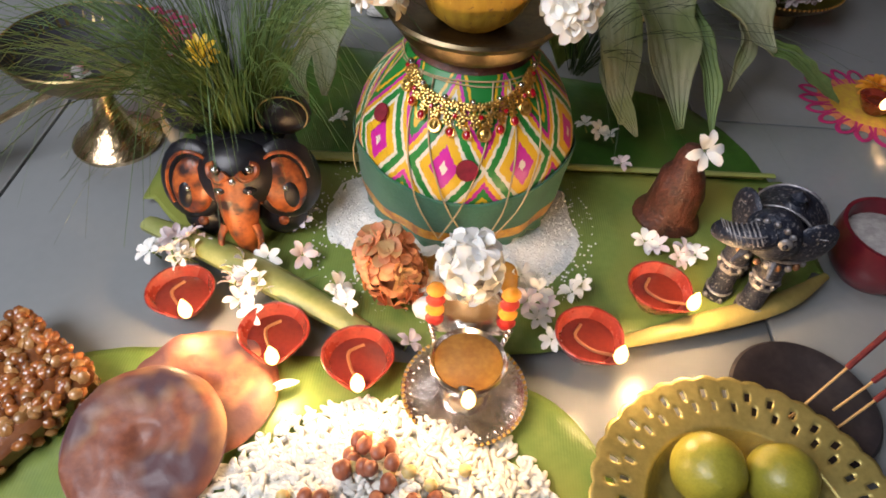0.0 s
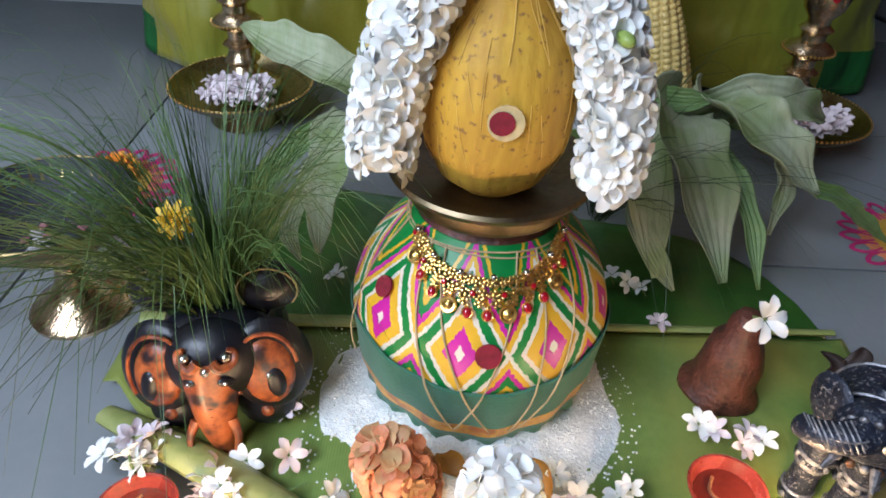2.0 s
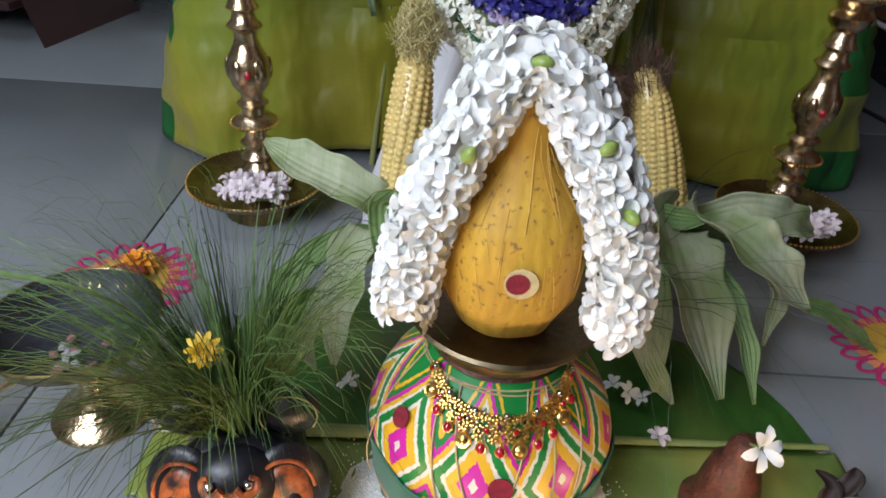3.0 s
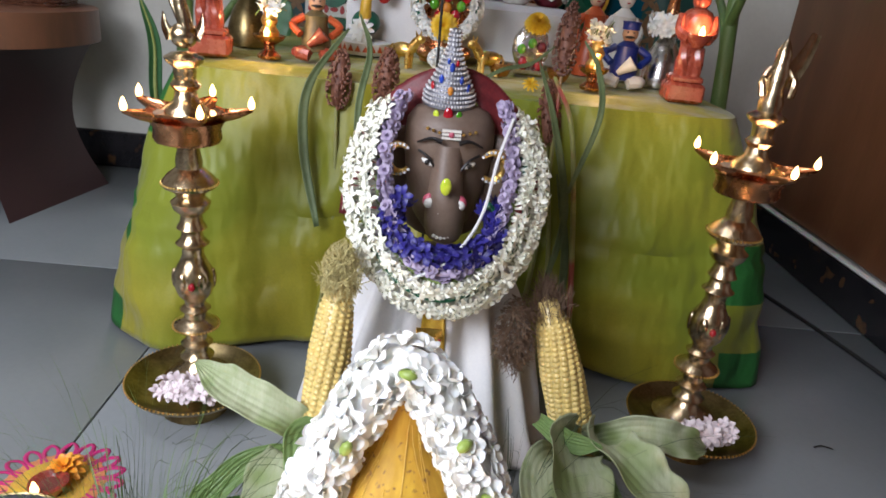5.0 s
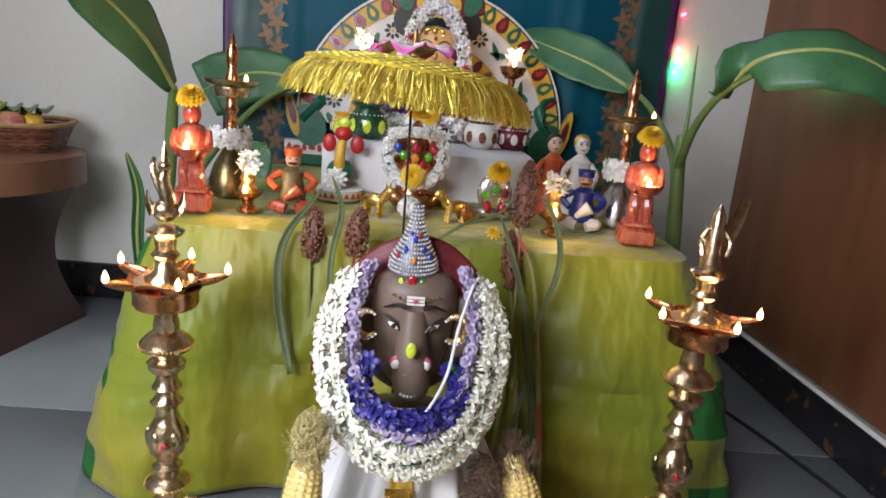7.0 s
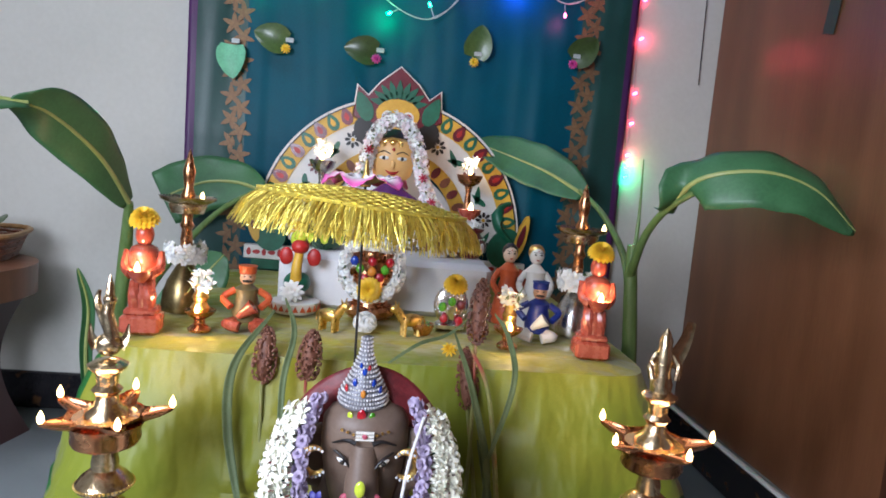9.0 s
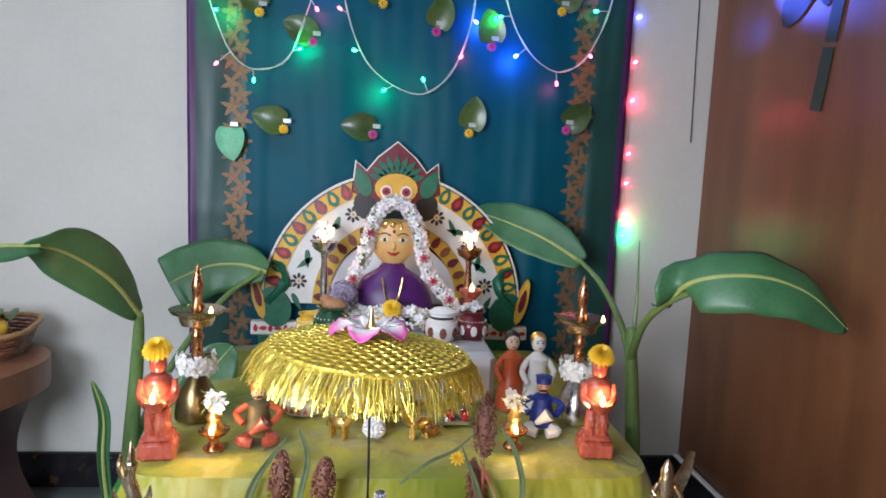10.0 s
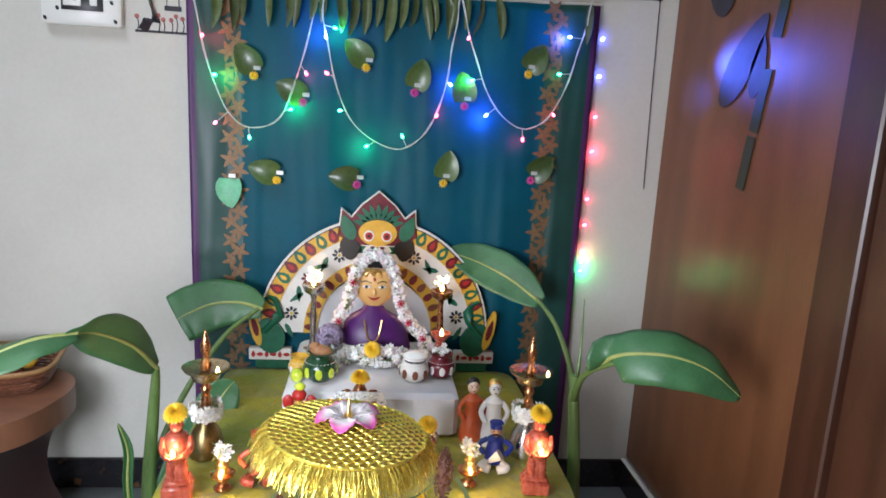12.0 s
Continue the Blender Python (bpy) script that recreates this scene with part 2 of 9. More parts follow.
DARKWOOD = stripes(surface("dark_stained_wood", (0.075, 0.028, 0.014), (0.05, 0.018, 0.010), 0.35, scale=3, fine=70, bump=0.05, stretch=(5, 5, 0.4)), 4, "Y", 0.3, 0.05)
BRASS = surface("polished_brass", (0.74, 0.59, 0.38), (0.46, 0.33, 0.19), 0.2, 1.0, scale=90, fine=420, bump=0.35)
DULLBRASS = surface("dull_pot_brass", (0.23, 0.18, 0.10), (0.13, 0.10, 0.06), 0.36, 1.0, scale=30, fine=300, bump=0.12)
OLDBRASS = surface("aged_brass", (0.33, 0.25, 0.11), (0.18, 0.13, 0.06), 0.3, 1.0, scale=45, bump=0.15)
COPPER = surface("copper_brass", (0.66, 0.33, 0.16), (0.45, 0.20, 0.09), 0.25, 1.0, scale=60, bump=0.15)
SILVER = surface("silver", (0.84, 0.82, 0.80), (0.52, 0.49, 0.47), 0.19, 1.0, scale=80, bump=0.2)
GOLD = surface("gilt_metal", (0.95, 0.68, 0.24), (0.72, 0.44, 0.10), 0.28, 1.0, scale=150, bump=0.25)
FOIL = surface("gold_foil", (0.95, 0.80, 0.16), (0.80, 0.62, 0.08), 0.28, 0.75, scale=200, bump=0.3)
TERRA = surface("oiled_red_clay", (0.27, 0.040, 0.026), (0.16, 0.021, 0.015), 0.26, scale=70, fine=500, bump=0.2, coat=0.6)
TERRAG = surface("glazed_terracotta", (0.42, 0.085, 0.045), (0.27, 0.045, 0.025), 0.25, scale=60, fine=400, bump=0.2, coat=0.4)
OIL = surface("lamp_oil", (0.16, 0.023, 0.014), (0.11, 0.015, 0.010), 0.04, scale=20, bump=0.0, coat=1.0)
GHEE = surface("golden_ghee", (0.30, 0.16, 0.03), (0.19, 0.09, 0.02), 0.05, scale=30, bump=0.0, coat=1.0)
WICK = surface("cotton_wick", (0.34, 0.13, 0.045), rough=0.6)
MUD = surface("moist_brown_clay", (0.125, 0.038, 0.021), (0.04, 0.014, 0.010), 0.45, scale=75, fine=330, bump=1.0)
WHITEP = surface("jasmine_petal", (0.96, 0.95, 0.90), (0.92, 0.91, 0.85), 0.6, scale=80, bump=0.0, vary=0.04, sss=0.8)
PINKP = surface("blushed_jasmine_petal", (0.82, 0.72, 0.73), (0.72, 0.60, 0.63), 0.5, scale=80, bump=0.05, vary=0.08, sss=0.2)
STALK = surface("flower_stalk", (0.20, 0.26, 0.07), (0.13, 0.18, 0.04), 0.5, scale=80)
YELLOWP = surface("yellow_chrysanthemum", (0.85, 0.58, 0.02), (0.75, 0.44, 0.01), 0.5, scale=120, vary=0.1, sss=0.1)
ORANGEP = surface("orange_marigold_petal", (0.75, 0.33, 0.02), (0.65, 0.22, 0.01), 0.5, scale=120, vary=0.12)
RUSTP = surface("rust_marigold_petal", (0.66, 0.29, 0.14), (0.54, 0.18, 0.075), 0.55, scale=150, vary=0.25)
PURPLEP = surface("lilac_petal", (0.44, 0.37, 0.50), (0.32, 0.26, 0.40), 0.5, scale=100, vary=0.15)
BLUEP = surface("blue_pea_petal", (0.028, 0.022, 0.20), (0.016, 0.013, 0.12), 0.45, scale=100, vary=0.2)
MAGP = surface("pink_petal", (0.55, 0.06, 0.30), (0.45, 0.035, 0.22), 0.5, scale=100)
LEAFD = stripes(patches(surface("banana_leaf_green", (0.050, 0.155, 0.020), (0.028, 0.100, 0.012), 0.32, scale=9, fine=150, bump=0.12, coat=0.1), (0.13, 0.17, 0.03), 7, 0.56, 0.72), 170, "X", 0.14, 0.12, (0.55, 0.65, 0.5), 0.6)
LEAFY = stripes(patches(surface("yellowed_banana_leaf", (0.20, 0.28, 0.065), (0.14, 0.22, 0.045), 0.35, scale=9, fine=150, bump=0.12, coat=0.1), (0.30, 0.30, 0.06), 7, 0.5, 0.68), 170, "X", 0.12, 0.12, (0.6, 0.65, 0.5), 0.6)
LEAFP = surface("glossy_plant_leaf", (0.050, 0.150, 0.056), (0.032, 0.105, 0.038), 0.45, scale=14, fine=200, bump=0.1, coat=0.05)
RIB = surface("pale_leaf_rib", (0.33, 0.36, 0.12), (0.25, 0.30, 0.08), 0.4, scale=40)
STEM = surface("banana_stem", (0.14, 0.22, 0.07), (0.09, 0.16, 0.04), 0.4, scale=30, stretch=(4, 4, 0.5))
MANGO = surface("drying_mango_leaf", (0.10, 0.13, 0.045), (0.06, 0.085, 0.028), 0.35, scale=40, vary=0.3)
BETEL = surface("betel_leaf", (0.07, 0.12, 0.03), (0.04, 0.075, 0.018), 0.35, scale=40, vary=0.3, coat=0.2)
HUSK = patches(surface("pale_corn_husk", (0.42, 0.45, 0.29), (0.32, 0.36, 0.20), 0.6, scale=45, fine=500, bump=0.5, stretch=(3.0, 0.5, 0.5)), (0.23, 0.30, 0.11), 20, 0.52, 0.68)
HUSKG = surface("green_corn_husk", (0.20, 0.30, 0.10), (0.13, 0.22, 0.06), 0.5, scale=30)
KERNEL = surface("corn_kernel", (0.76, 0.60, 0.24), (0.68, 0.50, 0.16), 0.3, scale=120, vary=0.12, sss=0.2, coat=0.2)
SILK = surface("corn_silk", (0.58, 0.52, 0.24), (0.44, 0.36, 0.14), 0.6, scale=90)
SILKD = surface("dried_corn_silk", (0.16, 0.10, 0.06), (0.10, 0.055, 0.03), 0.7, scale=90)
GRASS = surface("arugampul_grass", (0.095, 0.16, 0.035), (0.045, 0.085, 0.02), 0.5, scale=60, bump=0.05)
SORG = surface("sorghum_grain", (0.22, 0.09, 0.05), (0.13, 0.045, 0.03), 0.55, scale=150, vary=0.2)
CANE = patches(surface("sorghum_stalk", (0.30, 0.30, 0.10), (0.22, 0.24, 0.07), 0.45, scale=30), (0.30, 0.06, 0.04), 9, 0.5, 0.56)
SALT = surface("rock_salt", (0.88, 0.90, 0.88), (0.78, 0.80, 0.79), 0.4, scale=200, fine=700, bump=0.8, sss=0.1)
RICE = surface("boiled_rice_grain", (0.86, 0.84, 0.77), (0.80, 0.77, 0.68), 0.45, scale=300, bump=0.05, sss=0.4)
NUT = surface("peanut_skin", (0.36, 0.13, 0.07), (0.26, 0.08, 0.04), 0.4, scale=150, vary=0.15)
PALENUT = surface("pale_gram", (0.66, 0.52, 0.22), (0.55, 0.40, 0.14), 0.4, scale=120, vary=0.15)
BRITTLE = surface("jaggery_coated_nut", (0.40, 0.15, 0.035), (0.24, 0.065, 0.016), 0.2, scale=120, vary=0.45, coat=0.8)
SYRUP = surface("dark_jaggery", (0.20, 0.07, 0.02), (0.12, 0.035, 0.01), 0.2, scale=60, coat=0.5)
FRIED = patches(patches(surface("fried_sweet_crust", (0.34, 0.12, 0.06), (0.20, 0.065, 0.04), 0.48, scale=40, fine=240, bump=0.3, coat=0.06), (0.42, 0.22, 0.09), 30, 0.52, 0.66), (0.10, 0.045, 0.05), 24, 0.47, 0.62)
SWEET = surface("green_yellow_fruit_skin", (0.35, 0.32, 0.04), (0.25, 0.24, 0.03), 0.32, scale=60, fine=600, bump=0.25)
BLACKST = surface("black_soapstone", (0.014, 0.012, 0.016), (0.035, 0.028, 0.03), 0.5, scale=35, fine=200, bump=0.2)
CHAR = surface("charred_bowl", (0.012, 0.012, 0.018), (0.03, 0.03, 0.04), 0.55, scale=60, bump=0.3)
NAVY = surface("black_glazed_clay", (0.006, 0.007, 0.012), (0.012, 0.009, 0.010), 0.33, scale=40, bump=0.2)
CLAYO = patches(surface("orange_painted_clay", (0.42, 0.115, 0.025), (0.14, 0.03, 0.012), 0.35, scale=60, bump=0.3), (0.025, 0.012, 0.012), 75, 0.50, 0.66)
STATUE = patches(surface("antique_silver_blue", (0.028, 0.034, 0.055), (0.012, 0.015, 0.028), 0.4, 0.3, scale=110, fine=500, bump=0.8), (0.20, 0.19, 0.20), 420, 0.58, 0.68)
COCO = stripes(surface("turmeric_coated_husk", (0.66, 0.40, 0.03), (0.54, 0.30, 0.025), 0.65, scale=30, fine=250, bump=0.5, stretch=(1, 1, 0.25)), 44, "X", 0.22, 0.10, (0.6, 0.50, 0.4), 4)
COCO = patches(COCO, (0.26, 0.13, 0.03), 260, 0.61, 0.70)
KUMKUM = surface("red_kumkum", (0.24, 0.012, 0.030), (0.17, 0.008, 0.02), 0.9, scale=120, bump=0.3)
SANDAL = surface("sandal_paste", (0.62, 0.50, 0.25), rough=0.8, scale=100)
THREAD = surface("beige_thread", (0.50, 0.38, 0.20), rough=0.7, scale=100)
GREENC = surface("dark_green_cotton", (0.035, 0.145, 0.085), (0.022, 0.105, 0.06), 0.75, scale=20, fine=500, bump=0.3, sheen=0.2)
CLOTHY = stripes(patches(surface("olive_gold_silk", (0.34, 0.29, 0.018), (0.25, 0.235, 0.012), 0.45, scale=5, fine=300, bump=0.1, sheen=0.15), (0.20, 0.235, 0.012), 3.5, 0.45, 0.62), 260, "Z", 0.12, 0.1)
CLOTHG = stripes(surface("green_silk_border", (0.025, 0.16, 0.03), (0.015, 0.11, 0.02), 0.45, scale=8, fine=300, bump=0.1), 260, "Z", 0.12, 0.1)
TEAL = stripes(surface("teal_silk", (0.0018, 0.080, 0.125), (0.0013, 0.058, 0.092), 0.5, scale=4, fine=260, bump=0.06), 300, "Z", 0.12, 0.06)
SARIG = stripes(surface("bottle_green_silk", (0.010, 0.060, 0.050), (0.007, 0.043, 0.036), 0.4, scale=6, fine=260, bump=0.06), 300, "Z", 0.12, 0.06)
SARIV = surface("violet_selvedge", (0.075, 0.018, 0.10), (0.05, 0.012, 0.075), 0.45, scale=12, fine=260)
ZARI = surface("copper_zari_thread", (0.22, 0.13, 0.06), (0.15, 0.08, 0.04), 0.5, 0.3, scale=120, fine=500, bump=0.3)
WHITEC = surface("white_cotton", (0.76, 0.75, 0.74), (0.68, 0.67, 0.68), 0.8, scale=14, fine=400, bump=0.15)
WHITEPL = surface("white_plastic", (0.78, 0.78, 0.75), (0.74, 0.74, 0.70), 0.35, scale=10, bump=0.02)
BLACKPL = surface("black_plastic", (0.012, 0.012, 0.014), (0.02, 0.02, 0.02), 0.4, bump=0.02)
IDOLSK = surface("grey_brown_idol_clay", (0.165, 0.115, 0.085), (0.13, 0.088, 0.065), 0.5, scale=30, fine=300, bump=0.15)
MAROON = surface("maroon_brocade", (0.16, 0.018, 0.022), (0.10, 0.010, 0.014), 0.5, scale=90, fine=400, bump=0.3)
GODF = surface("painted_ochre_face", (0.74, 0.45, 0.16), (0.68, 0.39, 0.13), 0.4, scale=20, bump=0.04)
BLACKH = surface("black_paint", (0.012, 0.010, 0.010), rough=0.4)
VIOLETC = surface("violet_silk", (0.085, 0.012, 0.135), (0.055, 0.008, 0.09), 0.4, scale=18, bump=0.15)
REDG = surface("red_stone", (0.42, 0.008, 0.02), (0.30, 0.004, 0.01), 0.12, scale=50, bump=0, coat=1)
BLUEG = surface("blue_stone", (0.015, 0.06, 0.42), (0.01, 0.03, 0.3), 0.12, scale=50, bump=0, coat=1)
GREENG = surface("green_stone", (0.10, 0.36, 0.015), (0.05, 0.22, 0.01), 0.12, scale=50, bump=0, coat=1)
LIMEG = surface("lime_stone", (0.62, 0.72, 0.05), (0.45, 0.58, 0.03), 0.1, scale=50, bump=0, coat=1)
REDP = surface("red_paint", (0.42, 0.018, 0.014), (0.32, 0.012, 0.010), 0.4, scale=40, bump=0.05)
GREENP = surface("green_paint", (0.012, 0.13, 0.07), (0.008, 0.09, 0.045), 0.4, scale=40, bump=0.05)
YELLOWPT = surface("yellow_paint", (0.66, 0.40, 0.035), (0.56, 0.32, 0.02), 0.45, scale=40, bump=0.05)
MAROONP = surface("maroon_paint", (0.15, 0.012, 0.022), (0.11, 0.008, 0.016), 0.3, scale=40, bump=0.05, coat=0.3)
GREENPOT = surface("green_glazed_pot", (0.012, 0.060, 0.022), (0.008, 0.04, 0.015), 0.25, scale=40, bump=0.05, coat=0.4)
WHITEPT = surface("white_paint", (0.74, 0.72, 0.68), (0.68, 0.66, 0.61), 0.5, scale=30, bump=0.04)
BROWNPT = surface("brown_paint", (0.20, 0.065, 0.03), rough=0.4, scale=40)
BLUEPT = surface("blue_paint", (0.015, 0.035, 0.26), (0.01, 0.025, 0.2), 0.35, scale=40, bump=0.05)
ORANGEPT = surface("orange_red_paint", (0.55, 0.10, 0.025), (0.42, 0.07, 0.02), 0.35, scale=40, bump=0.05)
SKINPT = surface("doll_paint", (0.62, 0.36, 0.22), rough=0.4, scale=40)
RANGP = surface("magenta_rangoli_powder", (0.50, 0.025, 0.16), (0.42, 0.018, 0.12), 0.95, scale=150, fine=700, bump=0.6)
RANGY = surface("yellow_rangoli_powder", (0.62, 0.40, 0.03), (0.55, 0.28, 0.05), 0.95, scale=150, fine=700, bump=0.6)
RANGO = surface("peach_rangoli_powder", (0.66, 0.26, 0.10), (0.58, 0.18, 0.08), 0.95, scale=150, fine=700, bump=0.6)
WICKER = stripes(surface("brown_wicker", (0.20, 0.075, 0.035), (0.12, 0.04, 0.02), 0.5, scale=60, vary=0.3), 120, "X", 0.4, 0.5)
STOOLW = surface("red_brown_laminate", (0.18, 0.081, 0.045), (0.24, 0.10, 0.055), 0.35, scale=6, bump=0.03, stretch=(1, 6, 1))
STOOLD = surface("dark_plum_laminate", (0.060, 0.026, 0.026), (0.045, 0.019, 0.02), 0.4, scale=6, bump=0.03)
ORANGEF = surface("orange_peel", (0.62, 0.24, 0.02), (0.52, 0.18, 0.015), 0.4, scale=80, fine=500, bump=0.3)
APPLE = surface("pinkish_red_fruit", (0.36, 0.09, 0.07), (0.42, 0.22, 0.10), 0.35, scale=25)
PLUMF = surface("violet_plastic_flask", (0.085, 0.035, 0.15), (0.06, 0.025, 0.11), 0.35, scale=10)
BLUEC = surface("blue_cloth", (0.03, 0.16, 0.26), (0.02, 0.10, 0.18), 0.8, scale=20)
WIRE = surface("clear_white_wire", (0.62, 0.64, 0.64), rough=0.35, scale=60, bump=0)
BLACKW = surface("black_cord", (0.012, 0.012, 0.012), rough=0.5)
DECALB = surface("black_vinyl", (0.018, 0.016, 0.022), (0.025, 0.02, 0.03), 0.5, scale=20, bump=0.02)
INCENSE = surface("red_incense_coating", (0.17, 0.022, 0.020), (0.12, 0.015, 0.015), 0.9, scale=200, bump=0.4)
BAMBOO = surface("bamboo_stick", (0.55, 0.36, 0.14), rough=0.6, scale=100)
ASH = surface("grey_ash", (0.40, 0.38, 0.37), (0.28, 0.26, 0.26), 0.9, scale=120, bump=0.5)
for fabric_mt in (CLOTHY, CLOTHG):
    wrinkles(fabric_mt, (1, 1, 0.5), 12, 0.85, 0.03)
    wrinkles(fabric_mt, (1.2, 1.2, 0.5), 38, 0.55, 0.009)
TEAL.node_tree.nodes["Principled BSDF"].inputs["Specular IOR Level"].default_value = 0.2
OIL.node_tree.nodes["Principled BSDF"].inputs["Coat Roughness"].default_value = 0.02
wrinkles(TEAL, (1, 1, 0.10), 12, 0.4, 0.02)
wrinkles(SARIG, (1, 1, 0.10), 12, 0.4, 0.02)
wrinkles(WHITEC, (1, 1, 0.5), 14, 0.4, 0.012)
FIRE = glow("oil_flame", (1.0, 0.64, 0.22), 7.0)
BULBS = {"red": glow("red_led", (1.0, 0.05, 0.12), 22.0), "green": glow("green_led", (0.05, 1.0, 0.32), 22.0), "blue": glow("blue_led", (0.12, 0.16, 1.0), 30.0)}
BULB_LIGHT = {"red": (1.0, 0.06, 0.10), "green": (0.05, 1.0, 0.30), "blue": (0.10, 0.16, 1.0)}

# ---- the room ----
BACK, RIGHT, LEFT, REAR, TOP = 1.75, 0.852, -2.2, -2.0, 2.75


def slab(name, size, at, mat, label="", category=""):
    ob = solo(name, geo(block(*size)), mat, label, category, at, kind="structure")
    return ob


slab("wall_north", (3.6, 0.15, TOP), (-0.55, BACK + 0.075, 0), WALL, "cream painted plaster wall", "wall")
slab("wall_west", (0.15, 4.2, TOP), (LEFT - 0.075, -0.1, 0), WALL, "cream painted plaster wall", "wall")
slab("wall_south", (3.6, 0.15, TOP), (-0.55, REAR - 0.075, 0), WALL, "cream painted plaster wall", "wall")
slab("wall_east", (0.15, 3.9, TOP), (RIGHT + 0.095, -0.1, 0), WALL, "cream painted plaster wall", "wall")
slab("ceiling", (3.8, 4.2, 0.12), (-0.55, -0.1, TOP), CEIL, "white painted ceiling", "ceiling")
floor = slab("floor", (3.8, 4.2, 0.12), (-0.55, -0.1, -0.126), GROUT, "light grey polished floor tiles", "floor")
skirting = solo("baseboard", geo(block(3.05, 0.012, 0.092, 0.003)), SKIRT, "black skirting tiles with faint brown leaf pattern", "baseboard", (-0.675, BACK - 0.006, 0), kind="structure")
solo("baseboard", geo(block(0.012, 3.6, 0.092, 0.003)), SKIRT, "black skirting tiles with faint brown leaf pattern", "baseboard", (RIGHT - 0.006, -0.06, 0), kind="structure")
solo("trim", geo(block(0.016, 3.6, 0.008, 0.003)), WHITEPT, "pale bead above the skirting", "trim", (RIGHT - 0.008, -0.06, 0.0925), kind="structure")

# wood panelling on the east wall: veneer, then a dark door frame and a panelled door
panelling = thing("wood_panelling", "reddish brown veneered wood panel with dark door frame beside it", "panelling", (RIGHT, 0, 0), kind="structure")
part("panel", geo(block(0.02, 0.745, 2.4, 0.002)), VENEER, panelling, at=pose(0.012, 1.3735, 0.101))
part("door_frame", geo(block(0.035, 0.10, 2.4, 0.004)), DARKWOOD, panelling, "dark stained door frame", at=pose(0.006, 0.95, 0.101))
part("door_leaf", geo(block(0.02, 0.9, 2.0, 0.003)), DARKWOOD, panelling, "dark stained door leaf", at=pose(0.014, 0.449, 0.101))
for z0 in (0.25, 1.15):
    part("door_panel", geo(block(0.02, 0.62, 0.75, 0.012)), DARKWOOD, panelling, at=pose(0.0, 0.45, z0))
part("panel", geo(block(0.02, 1.9, 2.4, 0.002)), VENEER, panelling, at=pose(0.012, -0.952, 0.101))

# vinyl sticker on the panelling: leaf shapes and a bamboo cane
sticker = thing("wall_sticker", "black and green vinyl sticker of leaves on a bamboo cane", "sticker", pose(RIGHT - 0.0005, 0, 0))
stick = lambda y, z, rx, rz, turn, point=0.3: geo(plate_shape(oval(rx, rz, 18, point), 0.0012), pose(0, y, z) @ pose(0, 0, 0, 90, 0, -90) @ pose(0, 0, 0, 0, 0, turn))
part("dark_leaf", stick(1.50, 1.47, 0.065, 0.095, 20), DECALB, sticker)
part("dark_leaf", stick(1.37, 1.26, 0.052, 0.115, -40), DECALB, sticker)
part("dark_leaf", stick(1.30, 1.245, 0.03, 0.062, -8), DECALB, sticker)
for z0, z1, y0 in ((1.112, 1.245, 1.284), (0.986, 1.104, 1.308), (1.305, 1.52, 1.246)):
    part("cane", geo(block(0.0012, 0.034, z1 - z0), pose(-0.0008, y0, z0, 10)), surface("green_black_vinyl", (0.016, 0.035, 0.022), rough=0.5), sticker)

# ---- draped altar table ----
TX, TY, TW, TD, TZ = 0.055, 1.36, 0.40, 0.36, 0.393
table = thing("altar_table", "low table covered to the floor by an olive gold silk cloth", "table", (TX, TY, 0))
part("tabletop", geo(block(2 * TW - 0.10, 2 * TD - 0.10, 0.02, 0.004), pose(0, 0, TZ - 0.028)), DARKWOOD, table)
for sx in (-1, 1):
    for sy in (-1, 1):
        part("leg", geo(block(0.04, 0.04, TZ - 0.028, 0.004), pose(sx * (TW - 0.06), sy * (TD - 0.06), 0)), DARKWOOD, table)


def cloth_point(u, v):
    """u round the table, v from the middle of the top out over the edge and down to the floor."""
    a = 2 * math.pi * u
    c, s = math.cos(a), math.sin(a)
    k = 1 / (abs(c) ** 13 + abs(s) ** 13) ** (1 / 13)
    ex, ey = TW * c * k, TD * s * k
    corner = max(0.0, abs(2 * c * s)) ** 3
    if v < 0.4:
        q = v / 0.4
        z = TZ + 0.0022 * noise.noise((ex * q * 14, ey * q * 14, 2)) - 0.010 * max(0, q - 0.93) / 0.07
        return (ex * q, ey * q, z)
    q = (v - 0.4) / 0.6
    fold = 0.010 * math.sin(u * 2 * math.pi * 23 + 5 * noise.noise((u * 9, q * 0.7, 0))) + 0.010 * noise.noise((u * 60, q * 2.5, 5)) + 0.007 * noise.noise((u * 25 + q * 3, q * 9, 8)) - sum(0.005 * math.exp(-((q - k) / 0.011) ** 2) for k in (0.22, 0.50, 0.76)) + 0.016 * noise.noise((c * 3.1, s * 3.1, q * 1.2))
    out = 0.004 + q * (0.035 + 0.075 * corner) + fold * min(1, 2.2 * q) + 0.030 * corner * math.sin(q * math.pi * 0.9)
    z = TZ - 0.008 - q * (TZ - 0.014 - 0.03 * (1 - corner) * (0.6 + 0.5 * noise.noise((c * 5, s * 5, 3))))
    z += 0.004 * math.sin(q * 30) * corner * q
    n = Vector((c * k * 0.9, s * k * 0.9, 0)).normalized()
    return (ex + n.x * out, min(ey + n.y * out, 0.375), max(z, 0.004))


